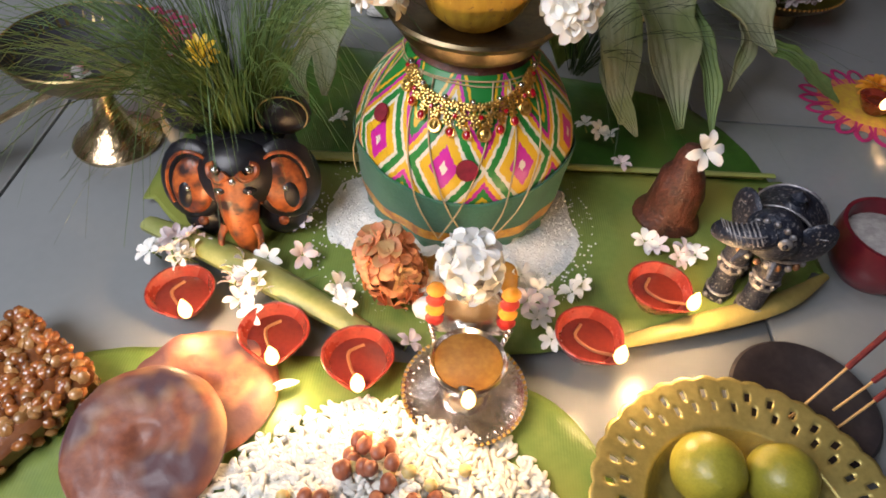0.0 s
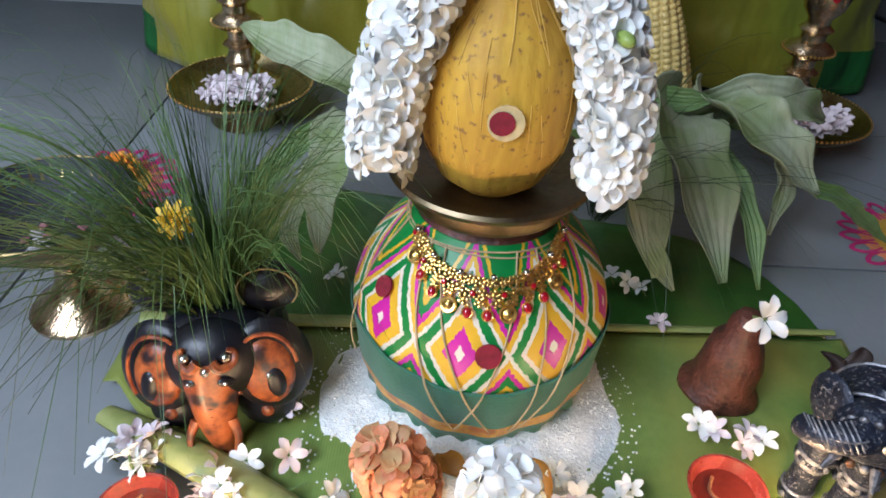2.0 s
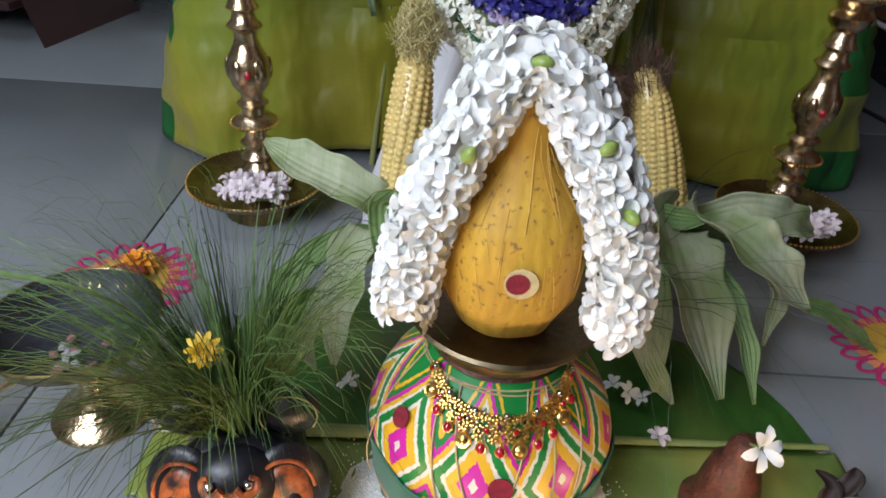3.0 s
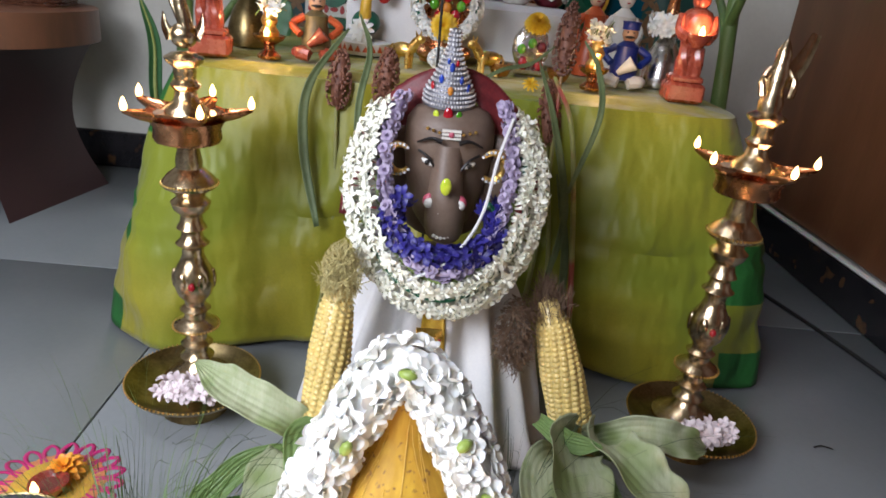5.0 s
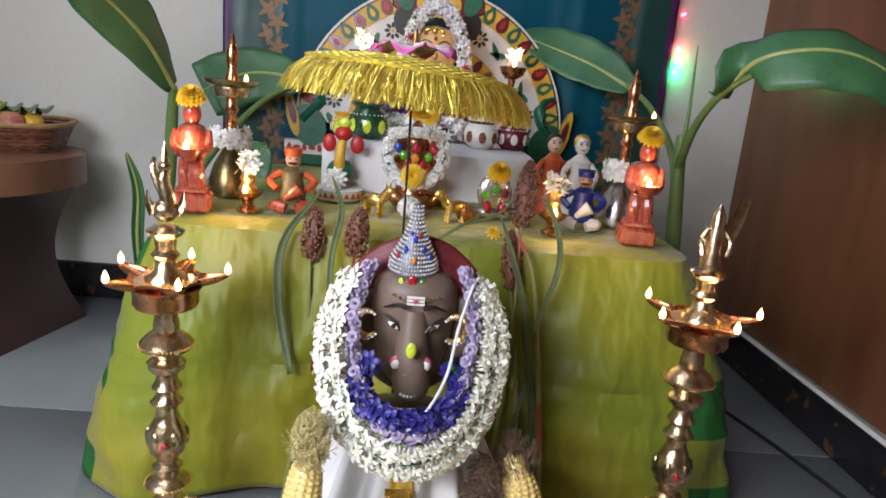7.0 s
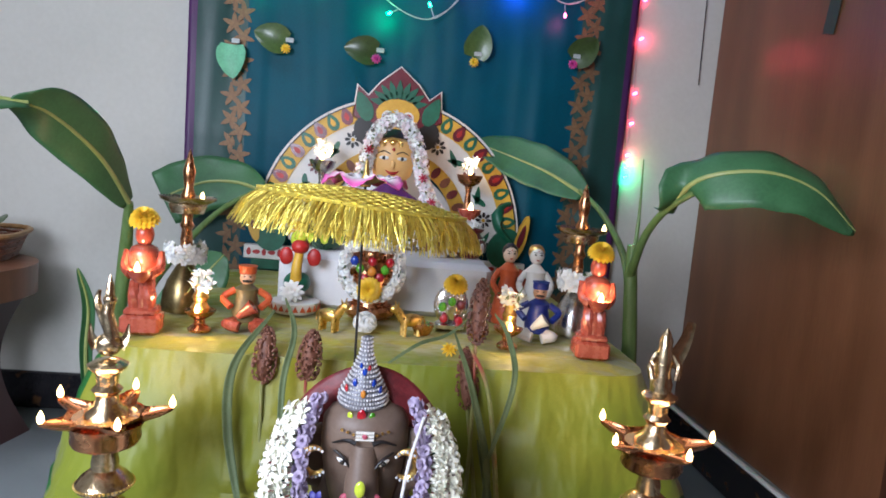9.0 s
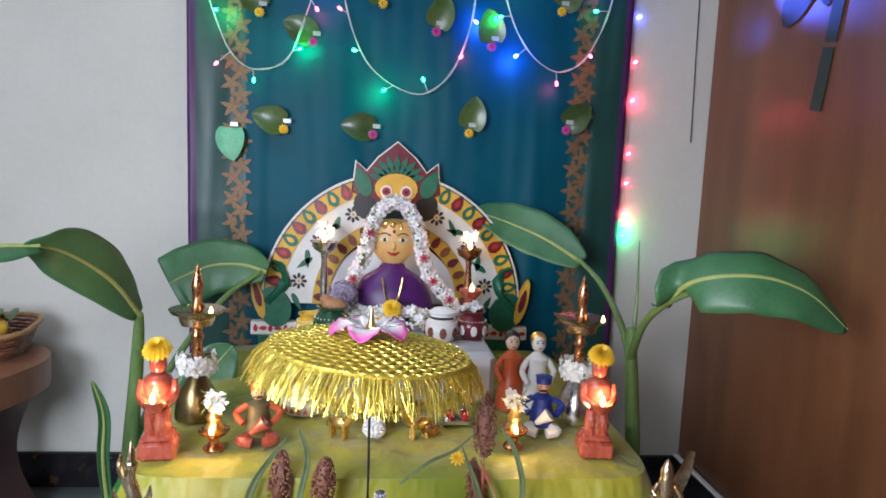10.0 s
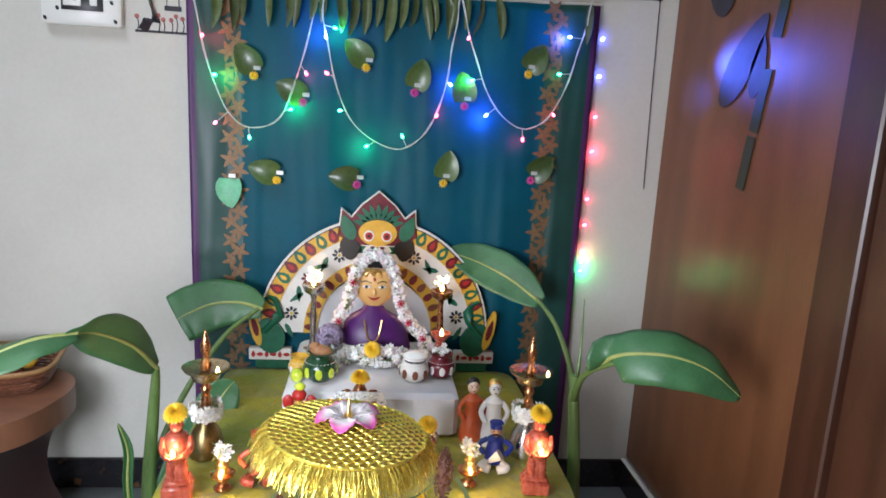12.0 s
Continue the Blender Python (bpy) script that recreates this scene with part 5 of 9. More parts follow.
husk([(0.03, 0.60, 0.03), (0.045, 0.575, 0.08), (0.055, 0.560, 0.12), (0.050, 0.555, 0.155)], 0.034, HUSKG, GRN, side=(0, -1, 0.2))
husk([(0.12, 0.60, 0.03), (0.105, 0.575, 0.075), (0.085, 0.560, 0.105), (0.075, 0.545, 0.11)], 0.038, HUSKG, GRN, side=(0, -1, 0.3))


def blades(count, root, spread, length, width, lean, seed, droop=1.0, bias=(0, 0)):
    """A tuft of thin blades that rise and arch over."""
    g, r = Geo(), random.Random(seed)
    for k in range(count):
        a = r.uniform(0, 6.283)
        rr = spread * r.random() ** 0.5
        p = Vector((root[0] + rr * math.cos(a), root[1] + rr * math.sin(a), root[2]))
        L = length * r.uniform(0.45, 1.0)
        out = Vector((math.cos(a) + bias[0], math.sin(a) + bias[1], 0)) * L * lean * r.uniform(0.2, 1.0)
        pts = [p, p + out * 0.25 + Vector((0, 0, L * 0.5)), p + out * 0.65 + Vector((jit(0.006), jit(0.006), L * 0.82)), p + out * 1.15 + Vector((jit(0.012), jit(0.012), L * (0.98 - 0.5 * droop * r.random() * lean)))]
        g.add(ribbon(pts, lambda t: width * (1.0 - 0.85 * t), 3, 0.15, 2, (math.sin(a * 3), math.cos(a * 3), 0.3)))
    return g


solo("grass_tuft", blades(70, (0, 0, 0), 0.008, 0.150, 0.0010, 1.5, 5, 0.9, (0.45, -0.25)), surface("dark_grass", (0.03, 0.06, 0.025), (0.02, 0.04, 0.015), 0.5), "dark wiry grass tuft between the husk and the pot", "grass", (0.120, 0.560, 0.040), kind="stuff")

# ---- standing brass oil lamps in trays ----
LAMP = [(0.040, 0.0), (0.040, 0.004), (0.030, 0.010), (0.018, 0.018), (0.014, 0.026), (0.020, 0.032), (0.014, 0.038), (0.013, 0.046), (0.019, 0.050), (0.012, 0.056), (0.012, 0.064), (0.023, 0.070), (0.0265, 0.075), (0.022, 0.080), (0.013, 0.085),
        (0.013, 0.092), (0.018, 0.097), (0.012, 0.102), (0.012, 0.108), (0.020, 0.118), (0.0235, 0.132), (0.0225, 0.146), (0.016, 0.158), (0.012, 0.168), (0.0125, 0.176), (0.019, 0.182), (0.013, 0.188), (0.0115, 0.196), (0.017, 0.201), (0.013, 0.208),
        (0.0115, 0.216), (0.0195, 0.224), (0.022, 0.232), (0.015, 0.238), (0.018, 0.244), (0.0285, 0.250), (0.030, 0.256), (0.024, 0.264), (0.014, 0.272), (0.0145, 0.280), (0.012, 0.292), (0.012, 0.304), (0.0, 0.305)]


def five_wick_tray():
    """An oil dish with five pointed spouts."""
    g = Geo()
    def at(u, v):
        a = 2 * math.pi * u
        k = (0.5 + 0.5 * math.cos(5 * a)) ** 3
        edge = 0.040 + 0.029 * k
        r = edge * min(v * 1.25, 1.0)
        z = 0.0 + (0.011 + 0.004 * k) * (min(v * 1.25, 1.0)) ** 3 + (0.003 if v > 0.85 else 0)
        return (r * math.cos(a), r * math.sin(a), z)
    g.add(grid(at, 100, 10, True))
    g.add(lathe([(0.034, -0.020), (0.036, -0.016), (0.035, -0.006), (0.040, 0.004), (0.0, 0.006)], 40))
    return g


def brass_lamp(at, turn, finial):
    ob = thing("brass_oil_lamp", "tall turned brass oil lamp with bird finial and five flames" if finial == "bird" else "tall turned brass oil lamp with winged finial and five burning wicks", "oil lamp", pose(*at, 0, 0, turn), group="standing brass lamps")
    part("column", geo(lathe(LAMP, 40)), BRASS, ob)
    for zc, rc, nb in ((0.0745, 0.0268, 40), (0.2545, 0.0302, 44)):
        for k in range(nb):
            a = 6.2832 * k / nb
            part("bead", beadm, None, ob, at=pose(rc * math.cos(a), rc * math.sin(a), zc) @ Matrix.Scale(1.5, 4))
    for k in range(6):
        a = 6.2832 * k / 6
        part("leaf_relief", geo(ball(0.006, 0.004, 0.013, 8, 6), pose(0.0215 * math.cos(a), 0.0215 * math.sin(a), 0.137, 0, 0, math.degrees(a) + 90)), BRASS, ob)
    part("ruby", geo(ball(0.004, 0.003, 0.005, 8, 5), pose(0, -0.025, 0.135)), REDG, ob, "dark red stone")
    dish = part("oil_dish", five_wick_tray(), COPPER, ob, "five-spouted oil dish", at=pose(0, 0, 0.322))
    part("oil", geo(lathe([(0.034, 0.0), (0.034, 0.0005), (0.0, 0.0006)], 30), pose(0, 0, 0.0095)), GHEE, dish)
    for k in range(5):
        a = 6.2832 * k / 5
        part("wick", geo(tube([(0.036 * math.cos(a), 0.036 * math.sin(a), 0.010), (0.066 * math.cos(a), 0.066 * math.sin(a), 0.017)], 0.0016, 6)), WICK, dish)
        flame(dish, (0.067 * math.cos(a), 0.067 * math.sin(a), 0.017), 0.8)
    part("upper_stem", geo(lathe([(0.024, 0.328), (0.022, 0.338), (0.013, 0.346), (0.011, 0.356), (0.016, 0.362), (0.011, 0.368), (0.012, 0.380), (0.019, 0.386), (0.021, 0.390), (0.013, 0.395), (0.0, 0.397)], 32)), BRASS, ob)
    g = Geo()
    if finial == "bird":
        g.add(ball(0.014, 0.010, 0.013, 14, 10), pose(0, 0, 0.412))
        g.add(tube([(0.004, 0, 0.414), (0.001, 0, 0.432), (-0.002, 0, 0.446), (0.0, 0, 0.458)], (0.008, 0.0055), 10, 4))
        g.add(ball(0.007, 0.006, 0.007, 10, 8), pose(0, 0, 0.461))
        g.add(lathe([(0.005, 0), (0.004, 0.010), (0.0015, 0.020), (0.0, 0.024)], 8), pose(0, 0, 0.466))
        for sx in (-1, 1):
            g.add(ribbon([(sx * 0.010, 0, 0.410), (sx * 0.017, 0.002, 0.420), (sx * 0.019, 0.004, 0.434)], lambda t: 0.014 * (1.1 - t), 4, 0.2, 4, (0, -1, 0.2)))
        g.add(tube([(0, 0.004, 0.425), (-0.013, 0.008, 0.455), (-0.012, 0.010, 0.470)], (0.006, 0.002), 8, 4))
    else:
        g.add(lathe([(0.012, 0.395), (0.013, 0.405), (0.009, 0.42), (0.011, 0.436), (0.0075, 0.447), (0.008, 0.456), (0.003, 0.468), (0.0, 0.472)], 16))
        for sx in (-1, 1):
            g.add(tube([(sx * 0.009, -0.002, 0.440), (sx * 0.016, -0.006, 0.428), (sx * 0.014, -0.010, 0.412)], 0.004, 8, 4))
        g.add(ribbon([(0.008, 0.010, 0.425), (0.022, 0.012, 0.450), (0.030, 0.013, 0.478)], lambda t: 0.026 * (1.05 - 0.6 * t), 5, 0.15, 5, (0.3, -1, 0)))
    part("finial", g, BRASS, ob, "cast bird finial" if finial == "bird" else "cast winged finial")
    return ob


def footed_tray(at):
    ob = thing("brass_tray", "round brass tray on a ring foot with beaded rim", "tray", at, group="trays under the lamps")
    part("dish", geo(lathe([(0.038, 0.0), (0.040, 0.002), (0.037, 0.020), (0.058, 0.028), (0.074, 0.038), (0.0785, 0.044), (0.0775, 0.046), (0.071, 0.041), (0.055, 0.0325), (0.0, 0.0305)], 60)), OLDBRASS, ob)
    for k in range(90):
        a = 6.2832 * k / 90
        part("bead", beadm, None, ob, at=pose(0.0785 * math.cos(a), 0.0785 * math.sin(a), 0.0455) @ Matrix.Scale(1.5, 4))
    return ob


for x, turn, fin in ((-0.247, 12, "bird"), (0.376, -8, "wing")):
    footed_tray((x + 0.001, 0.785, 0))
    brass_lamp((x, 0.803, 0.0335), turn, fin)
    heap = thing("jasmine_heap", "small heap of pinkish white jasmine in the brass tray", "flowers", (x + 0.003, 0.745, 0.034), group="flowers in the trays")
    part("string", geo(tube([(-0.03, 0.004, 0.005), (0.0, -0.004, 0.007), (0.03, 0.004, 0.005)], 0.003, 6, 4)), STALK, heap)
    for k in range(46):
        part("flower", STARP, None, heap, at=any_turn((0.034 * rnd.uniform(-1, 1), 0.014 * rnd.uniform(-1, 1), 0.008 + 0.018 * rnd.random()), (jit(1), -0.6 + jit(0.8), 0.8)))
    point_lamp("lamp_flames", (x, 0.795, 0.385), 0.42, FLAME, 0.03)

# ---- gold fringed umbrella on a thin rod ----
umb = thing("ceremonial_umbrella", "small gold lace umbrella with tinsel fringe on a rod", "umbrella", pose(0.014, 0.866, 0.0))
part("rod", geo(tube([(0.006, 0.0, 0.0), (0.004, 0.0, 0.3), (0.0, 0.0, 0.64)], 0.0016, 8, 4)), BLACKW, umb)
CAN = pose(0, 0, 0.622, -2, 4.5, 0)
canopy = part("canopy", geo(lathe([(0.121, -0.009), (0.1225, -0.0075), (0.120, -0.006), (0.095, 0.0), (0.06, 0.006), (0.025, 0.009), (0.0, 0.0095)], 72)), surface("dark_gold_mesh", (0.55, 0.42, 0.08), (0.38, 0.28, 0.05), 0.4, 0.6, scale=200, bump=0.4), umb, "gold lace disc", at=CAN)
scale_g = Geo()
scale_g.add(tube([(0.0072 * math.cos(a), 0.0072 * math.sin(a), 0) for a in np.linspace(-0.35, math.pi + 0.35, 9)], 0.0013, 5))
scale_mesh = scale_g.mesh("lace_loop", [FOIL])
for j, r in enumerate(np.linspace(0.022, 0.116, 11)):
    n = int(6.2832 * r / 0.0155)
    for k in range(n):
        a = 6.2832 * (k + 0.5 * (j % 2)) / n
        z = float(np.interp(r, [0, 0.025, 0.06, 0.095, 0.12], [0.0095, 0.009, 0.006, 0.0, -0.006]))
        part("lace_loop", scale_mesh, None, canopy, at=pose(r * math.cos(a), r * math.sin(a), z + 0.001, 0, 0, math.degrees(a) - 90))
part("rim", geo(tube([(0.1215 * math.cos(a), 0.1215 * math.sin(a), -0.006) for a in np.linspace(0, 6.2832, 61)], 0.0024, 6)), FOIL, canopy)
fr = Geo()
for k in range(1900):
    a = rnd.uniform(0, 6.2832)
    r0 = 0.119 + jit(0.003)
    L, o = rnd.uniform(0.032, 0.046), rnd.uniform(0.35, 0.95)
    da = jit(0.05)
    c, s, c2, s2 = math.cos(a), math.sin(a), math.cos(a + da), math.sin(a + da)
    fr.add(ribbon([(r0 * c, r0 * s, -0.006), ((r0 + L * 0.5 * o) * c, (r0 + L * 0.5 * o) * s, -0.010 - L * 0.25), ((r0 + L * 0.8 * o) * c2, (r0 + L * 0.8 * o) * s2, -0.008 - L * 0.85)], lambda t: 0.0010, 2, 0.0, 1, (c + jit(0.8), s + jit(0.8), 0.8)))
part("fringe", fr, FOIL, canopy, "glittering gold tinsel fringe", kind="stuff")
silkfl = thing("silk_flower", "white and pink artificial flower on top of the umbrella", "flower", pose(0.014, 0.866, 0.634) @ Matrix.Scale(1.2, 4))
WPINK = patches(surface("white_pink_silk_petal", (0.80, 0.76, 0.75), (0.74, 0.66, 0.68), 0.5, scale=25), (0.66, 0.10, 0.36), 1, 2, 3)
tipn = WPINK.node_tree
tcn = tipn.nodes.new("ShaderNodeTexCoord")
lng = tipn.nodes.new("ShaderNodeVectorMath")
lng.operation = "LENGTH"
tipn.links.new(tcn.outputs["Object"], lng.inputs[0])
for nd in tipn.nodes:
    if nd.type == "MAP_RANGE" and nd.inputs[1].default_value == 2:
        nd.inputs[1].default_value, nd.inputs[2].default_value = 0.030, 0.040
        tipn.links.new(lng.outputs["Value"], nd.inputs[0])
for k in range(6):
    a = k * 1.0472 + 0.3
    ob = part("petal", geo(ribbon([(0.004 * math.cos(a), 0.004 * math.sin(a), 0.004), (0.020 * math.cos(a), 0.020 * math.sin(a), 0.010), (0.034 * math.cos(a), 0.034 * math.sin(a), 0.008), (0.043 * math.cos(a), 0.043 * math.sin(a), 0.002)], leafw(0.034, 0.8), 5, 0.12, 6, (0, 0, 1), 0, 0.04)), WPINK, silkfl)
    thick(ob, 0.0006)
part("gold_tip", geo(lathe([(0.005, 0.002), (0.006, 0.008), (0.003, 0.014), (0.002, 0.026), (0.0, 0.030)], 14)), GOLD, silkfl, "gilt finial tip")

# ---- sorghum stalks leaning on the cloth ----
def sorghum(foot, head, length, label):
    foot, head = Vector(foot), Vector(head)
    ob = thing("sorghum_stalk", label, "sorghum", foot, group="sorghum stalks")
    d = (head - foot)
    mid = d * 0.55 + Vector((0.010, 0.004, 0))
    part("stalk", geo(tube([(0, 0, 0), mid, d], (0.0042, 0.0022), 8, 8)), CANE, ob)
    ax = d.normalized()
    core = part("grain_head", geo(ball(0.011, 0.011, length / 2, 12, 8), aim(d + ax * length * 0.5, ax)), SORG, ob, "reddish brown grain head")
    gg = Geo()
    grain = ball(0.0021, n=6, m=4)
    for k in range(230):
        b = rnd.uniform(-1, 1)
        r = 0.0155 * (1 - b * b) ** 0.42 * (1 - 0.25 * b)
        a = rnd.uniform(0, 6.283)
        gg.add(grain, aim(d + ax * length * (0.5 + 0.52 * b), ax) @ pose(r * math.cos(a), r * math.sin(a), 0))
    part("grain_cover", gg, SORG, core, kind="stuff")
    return ob


RB = "reddish brown sorghum head on a dry stalk leaning on the cloth"
sorghum((-0.128, 0.925, 0.0), (-0.112, 0.984, 0.352), 0.075, RB)
sorghum((-0.080, 0.925, 0.0), (-0.048, 0.945, 0.372), 0.066, RB)
sorghum((0.200, 0.900, 0.0), (0.178, 0.985, 0.330), 0.085, RB)
sorghum((0.160, 0.915, 0.0), (0.183, 0.990, 0.425), 0.090, RB)
solo("sorghum_stalk", geo(tube([(0.235, 0.87, 0.0), (0.225, 0.90, 0.16), (0.205, 0.96, 0.35), (0.175, 0.99, 0.42)], (0.0045, 0.0025), 8, 8)), CANE, "bare dry sorghum stalk leaning on the cloth", "sorghum", group="sorghum stalks")
for pts, w in (([(-0.125, 0.93, 0.20), (-0.150, 0.955, 0.30), (-0.148, 0.972, 0.38), (-0.100, 0.985, 0.455)], 0.020), ([(-0.075, 0.93, 0.25), (-0.080, 0.955, 0.36), (-0.070, 0.965, 0.43), (-0.085, 0.972, 0.475)], 0.014),
               ([(0.190, 0.91, 0.15), (0.205, 0.93, 0.25), (0.180, 0.965, 0.36), (0.150, 0.985, 0.44)], 0.018), ([(0.215, 0.89, 0.08), (0.212, 0.92, 0.20), (0.190, 0.945, 0.30)], 0.020), ([(0.205, 0.93, 0.28), (0.235, 0.955, 0.38), (0.225, 0.975, 0.44), (0.205, 0.985, 0.47)], 0.015), ([(0.06, 0.95, 0.40), (0.10, 0.965, 0.425), (0.14, 0.985, 0.435), (0.17, 0.99, 0.46)], 0.008)):
    thick(solo("sorghum_leaf", geo(ribbon(pts, leafw(w * 0.65, 0.6), 8, 0.18, 4, (0.2, -1, 0.2), 0.4)), surface("grey_green_blade", (0.15, 0.20, 0.09), (0.10, 0.14, 0.06), 0.5, scale=40), "grey-green drying sorghum blade", "leaf", group="sorghum blades"), 0.0006)

# ---- painted arch behind the goddess ----
AX, AZ = 0.055, 0.50
arch = thing("painted_arch", "painted wooden shrine arch with flower bands and a crested top", "arch", (AX, 1.706, 0))


def ring(rx0, rz0, rx1, rz1, depth, y=0.0, a0=0.0, a1=math.pi, n=48):
    g = Geo()
    v, f = [], []
    for i in range(n + 1):
        a = a0 + (a1 - a0) * i / n
        for rx, rz in ((rx0, rz0), (rx1, rz1)):
            for yy in (y - depth, y):
                v.append((rx * math.cos(a), yy, AZ + rz * math.sin(a)))
    for i in range(n):
        b, c = i * 4, i * 4 + 4
        f += [(b, b + 2, c + 2, c), (b + 2, b + 3, c + 3, c + 2), (b + 1, b, c, c + 1), (b + 3, b + 1, c + 1, c + 3)]
    f += [(0, 1, 3, 2), (n * 4 + 2, n * 4 + 3, n * 4 + 1, n * 4)]
    return v, f


part("outer_band", geo(ring(0.272, 0.280, 0.313, 0.322, 0.016)), YELLOWPT, arch, "ochre band with painted petals")
part("edge", geo(ring(0.313, 0.322, 0.320, 0.329, 0.014)), WHITEPT, arch)
part("outline", geo(ring(0.3115, 0.3205, 0.3138, 0.3228, 0.0185)), BLACKH, arch)
part("white_band", geo(ring(0.196, 0.212, 0.272, 0.280, 0.013)), WHITEPT, arch, "white band with painted flowers")
part("inner_band", geo(ring(0.160, 0.178, 0.196, 0.212, 0.016)), YELLOWPT, arch, "ochre inner band with maroon scallops")
part("backing", geo(lathe([(0.0, 0), (0.165, 0.0), (0.165, 0.004), (0, 0.004)], 48), pose(0, 0.0, AZ) @ FRONT), surface("silver_white_sheet", (0.66, 0.67, 0.70), (0.58, 0.59, 0.63), 0.35, 0.2, scale=8), arch, "pale silver backing sheet")
part("lower_backing", geo(block(0.33, 0.004, 0.12), pose(0, -0.002, AZ - 0.115)), WHITEPT, arch)


def flat(shape_outline, t, x, z, turn, y):
    return geo(plate_shape(shape_outline, t), pose(x, y, z) @ FRONT @ pose(0, 0, 0, 0, 0, turn))


for k in range(26):
    a = math.pi * (k + 0.5) / 26
    x, z = 0.2925 * math.cos(a), AZ + 0.301 * math.sin(a)
    part("painted_petal", flat(oval(0.0150, 0.0200, 10, 0.5), 0.0018, x, z, math.degrees(a) - 90, -0.016), (MAROONP, GREENP)[k % 2], arch)
    part("painted_petal", flat(oval(0.0060, 0.0100, 8, 0.5), 0.0030, x, z, math.degrees(a) - 90, -0.016), (REDP, YELLOWPT)[k % 2], arch)
for k in range(18):
    a = math.pi * (k + 0.5) / 18
    x, z = 0.178 * math.cos(a), AZ + 0.195 * math.sin(a)
    part("painted_scallop", flat(oval(0.0100, 0.0155, 10, 0.2), 0.0018, x, z, math.degrees(a) - 90, -0.016), MAROONP if k % 2 else BROWNPT, arch)
for k in range(7):
    a = math.pi * (k + 0.5) / 7
    x, z = 0.235 * math.cos(a), AZ + 0.247 * math.sin(a)
    for j in range(8):
        b = j * math.pi / 4
        part("flower_dot", flat(oval(0.0040, 0.0070, 8), 0.0016, x + 0.0135 * math.cos(b), z + 0.0135 * math.sin(b), j * 45 - 90, -0.013), MAROONP if k % 2 else BLACKH, arch)
    part("flower_dot", flat(oval(0.0045, 0.0045, 8), 0.002, x, z, 0, -0.013), YELLOWPT, arch)
    for s in (-1, 1):
        a2 = a + s * 0.20
        part("painted_leaf", flat(oval(0.0075, 0.021, 10, 0.5), 0.0016, 0.235 * math.cos(a2), AZ + 0.247 * math.sin(a2), math.degrees(a2) + s * 30, -0.013), GREENP, arch)
# crest: a plain yellow boss with two round eyes, red wings and green leaves
part("crest", flat([(-0.105, -0.02), (-0.06, -0.045), (0.06, -0.045), (0.105, -0.02), (0.098, 0.050), (0.072, 0.028), (0.045, 0.062), (0.0, 0.100), (-0.045, 0.062), (-0.072, 0.028), (-0.098, 0.050)], 0.022, 0, 0.800, 0, 0.002), MAROONP, arch, "red crest with leaf tips")
part("crest_edge", flat([(-0.108, -0.021), (-0.062, -0.048), (0.062, -0.048), (0.108, -0.021), (0.101, 0.055), (0.073, 0.032), (0.047, 0.065), (0.0, 0.104), (-0.047, 0.065), (-0.073, 0.032), (-0.101, 0.055)], 0.018, 0, 0.800, 0, 0.002), WHITEPT, arch, "white cut edge of the crest")
part("crest_boss", flat(oval(0.052, 0.036, 18), 0.028, 0, 0.790, 0, 0.002), YELLOWPT, arch)
for sx in (-1, 1):
    part("ring_eye", flat(oval(0.0145, 0.0155, 14), 0.031, sx * 0.024, 0.782, 0, 0.002), WHITEPT, arch)
    part("ring_eye", flat(oval(0.0105, 0.0105, 12), 0.033, sx * 0.024, 0.782, 0, 0.002), REDP, arch)
    part("ring_eye", flat(oval(0.0045, 0.0045, 10), 0.035, sx * 0.024, 0.782, 0, 0.002), BLACKH, arch)
    part("crest_scroll", flat(oval(0.034, 0.026, 14, 0.4), 0.025, sx * 0.075, 0.745, sx * 70, 0.002), BLACKH, arch)
    part("crest_wing", flat(oval(0.020, 0.034, 12, 0.4), 0.026, sx * 0.080, 0.800, sx * -25, 0.002), GREENP, arch)
    # side birds and their posts
    part("side_bird", flat(oval(0.040, 0.050, 16, 0.1), 0.020, sx * 0.285, 0.490, sx * -20, -0.004), GREENP, arch, "green painted bird shape")
    part("side_neck", geo(tube([(sx * 0.30, -0.016, 0.50), (sx * 0.262, -0.018, 0.548), (sx * 0.272, -0.018, 0.590), (sx * 0.292, -0.018, 0.602)], (0.020, 0.011), 8, 5, 0.5)), GREENP, arch)
    part("side_tail", flat(oval(0.014, 0.055, 12, 0.3), 0.022, sx * 0.325, 0.515, sx * -14, -0.004), YELLOWPT, arch)
    part("side_tail", flat(oval(0.008, 0.030, 10, 0.3), 0.025, sx * 0.325, 0.520, sx * -14, -0.004), MAROONP, arch)
    part("plinth", geo(block(0.115, 0.024, 0.034, 0.002), pose(sx * 0.285, -0.008, 0.420)), WHITEPT, arch, "white plinth with red scroll")
    for j in range(6):
        part("scroll_mark", flat(oval(0.0055, 0.009, 8, 0.3), 0.002, sx * 0.285 - 0.045 + 0.018 * j, 0.437, 90 * (j % 2), -0.020), REDP, arch)
    part("post", geo(block(0.09, 0.022, 0.026, 0.002), pose(sx * 0.28, -0.007, 0.3945)), GREENP, arch)
for k in range(9):
    a = math.pi * (k + 0.5) / 9
    part("crest_leaf", flat(oval(0.009, 0.020, 10, 0.6), 0.026, 0.045 * math.cos(a), 0.810 + 0.036 * math.sin(a), math.degrees(a) - 90, 0.002), GREENP, arch)

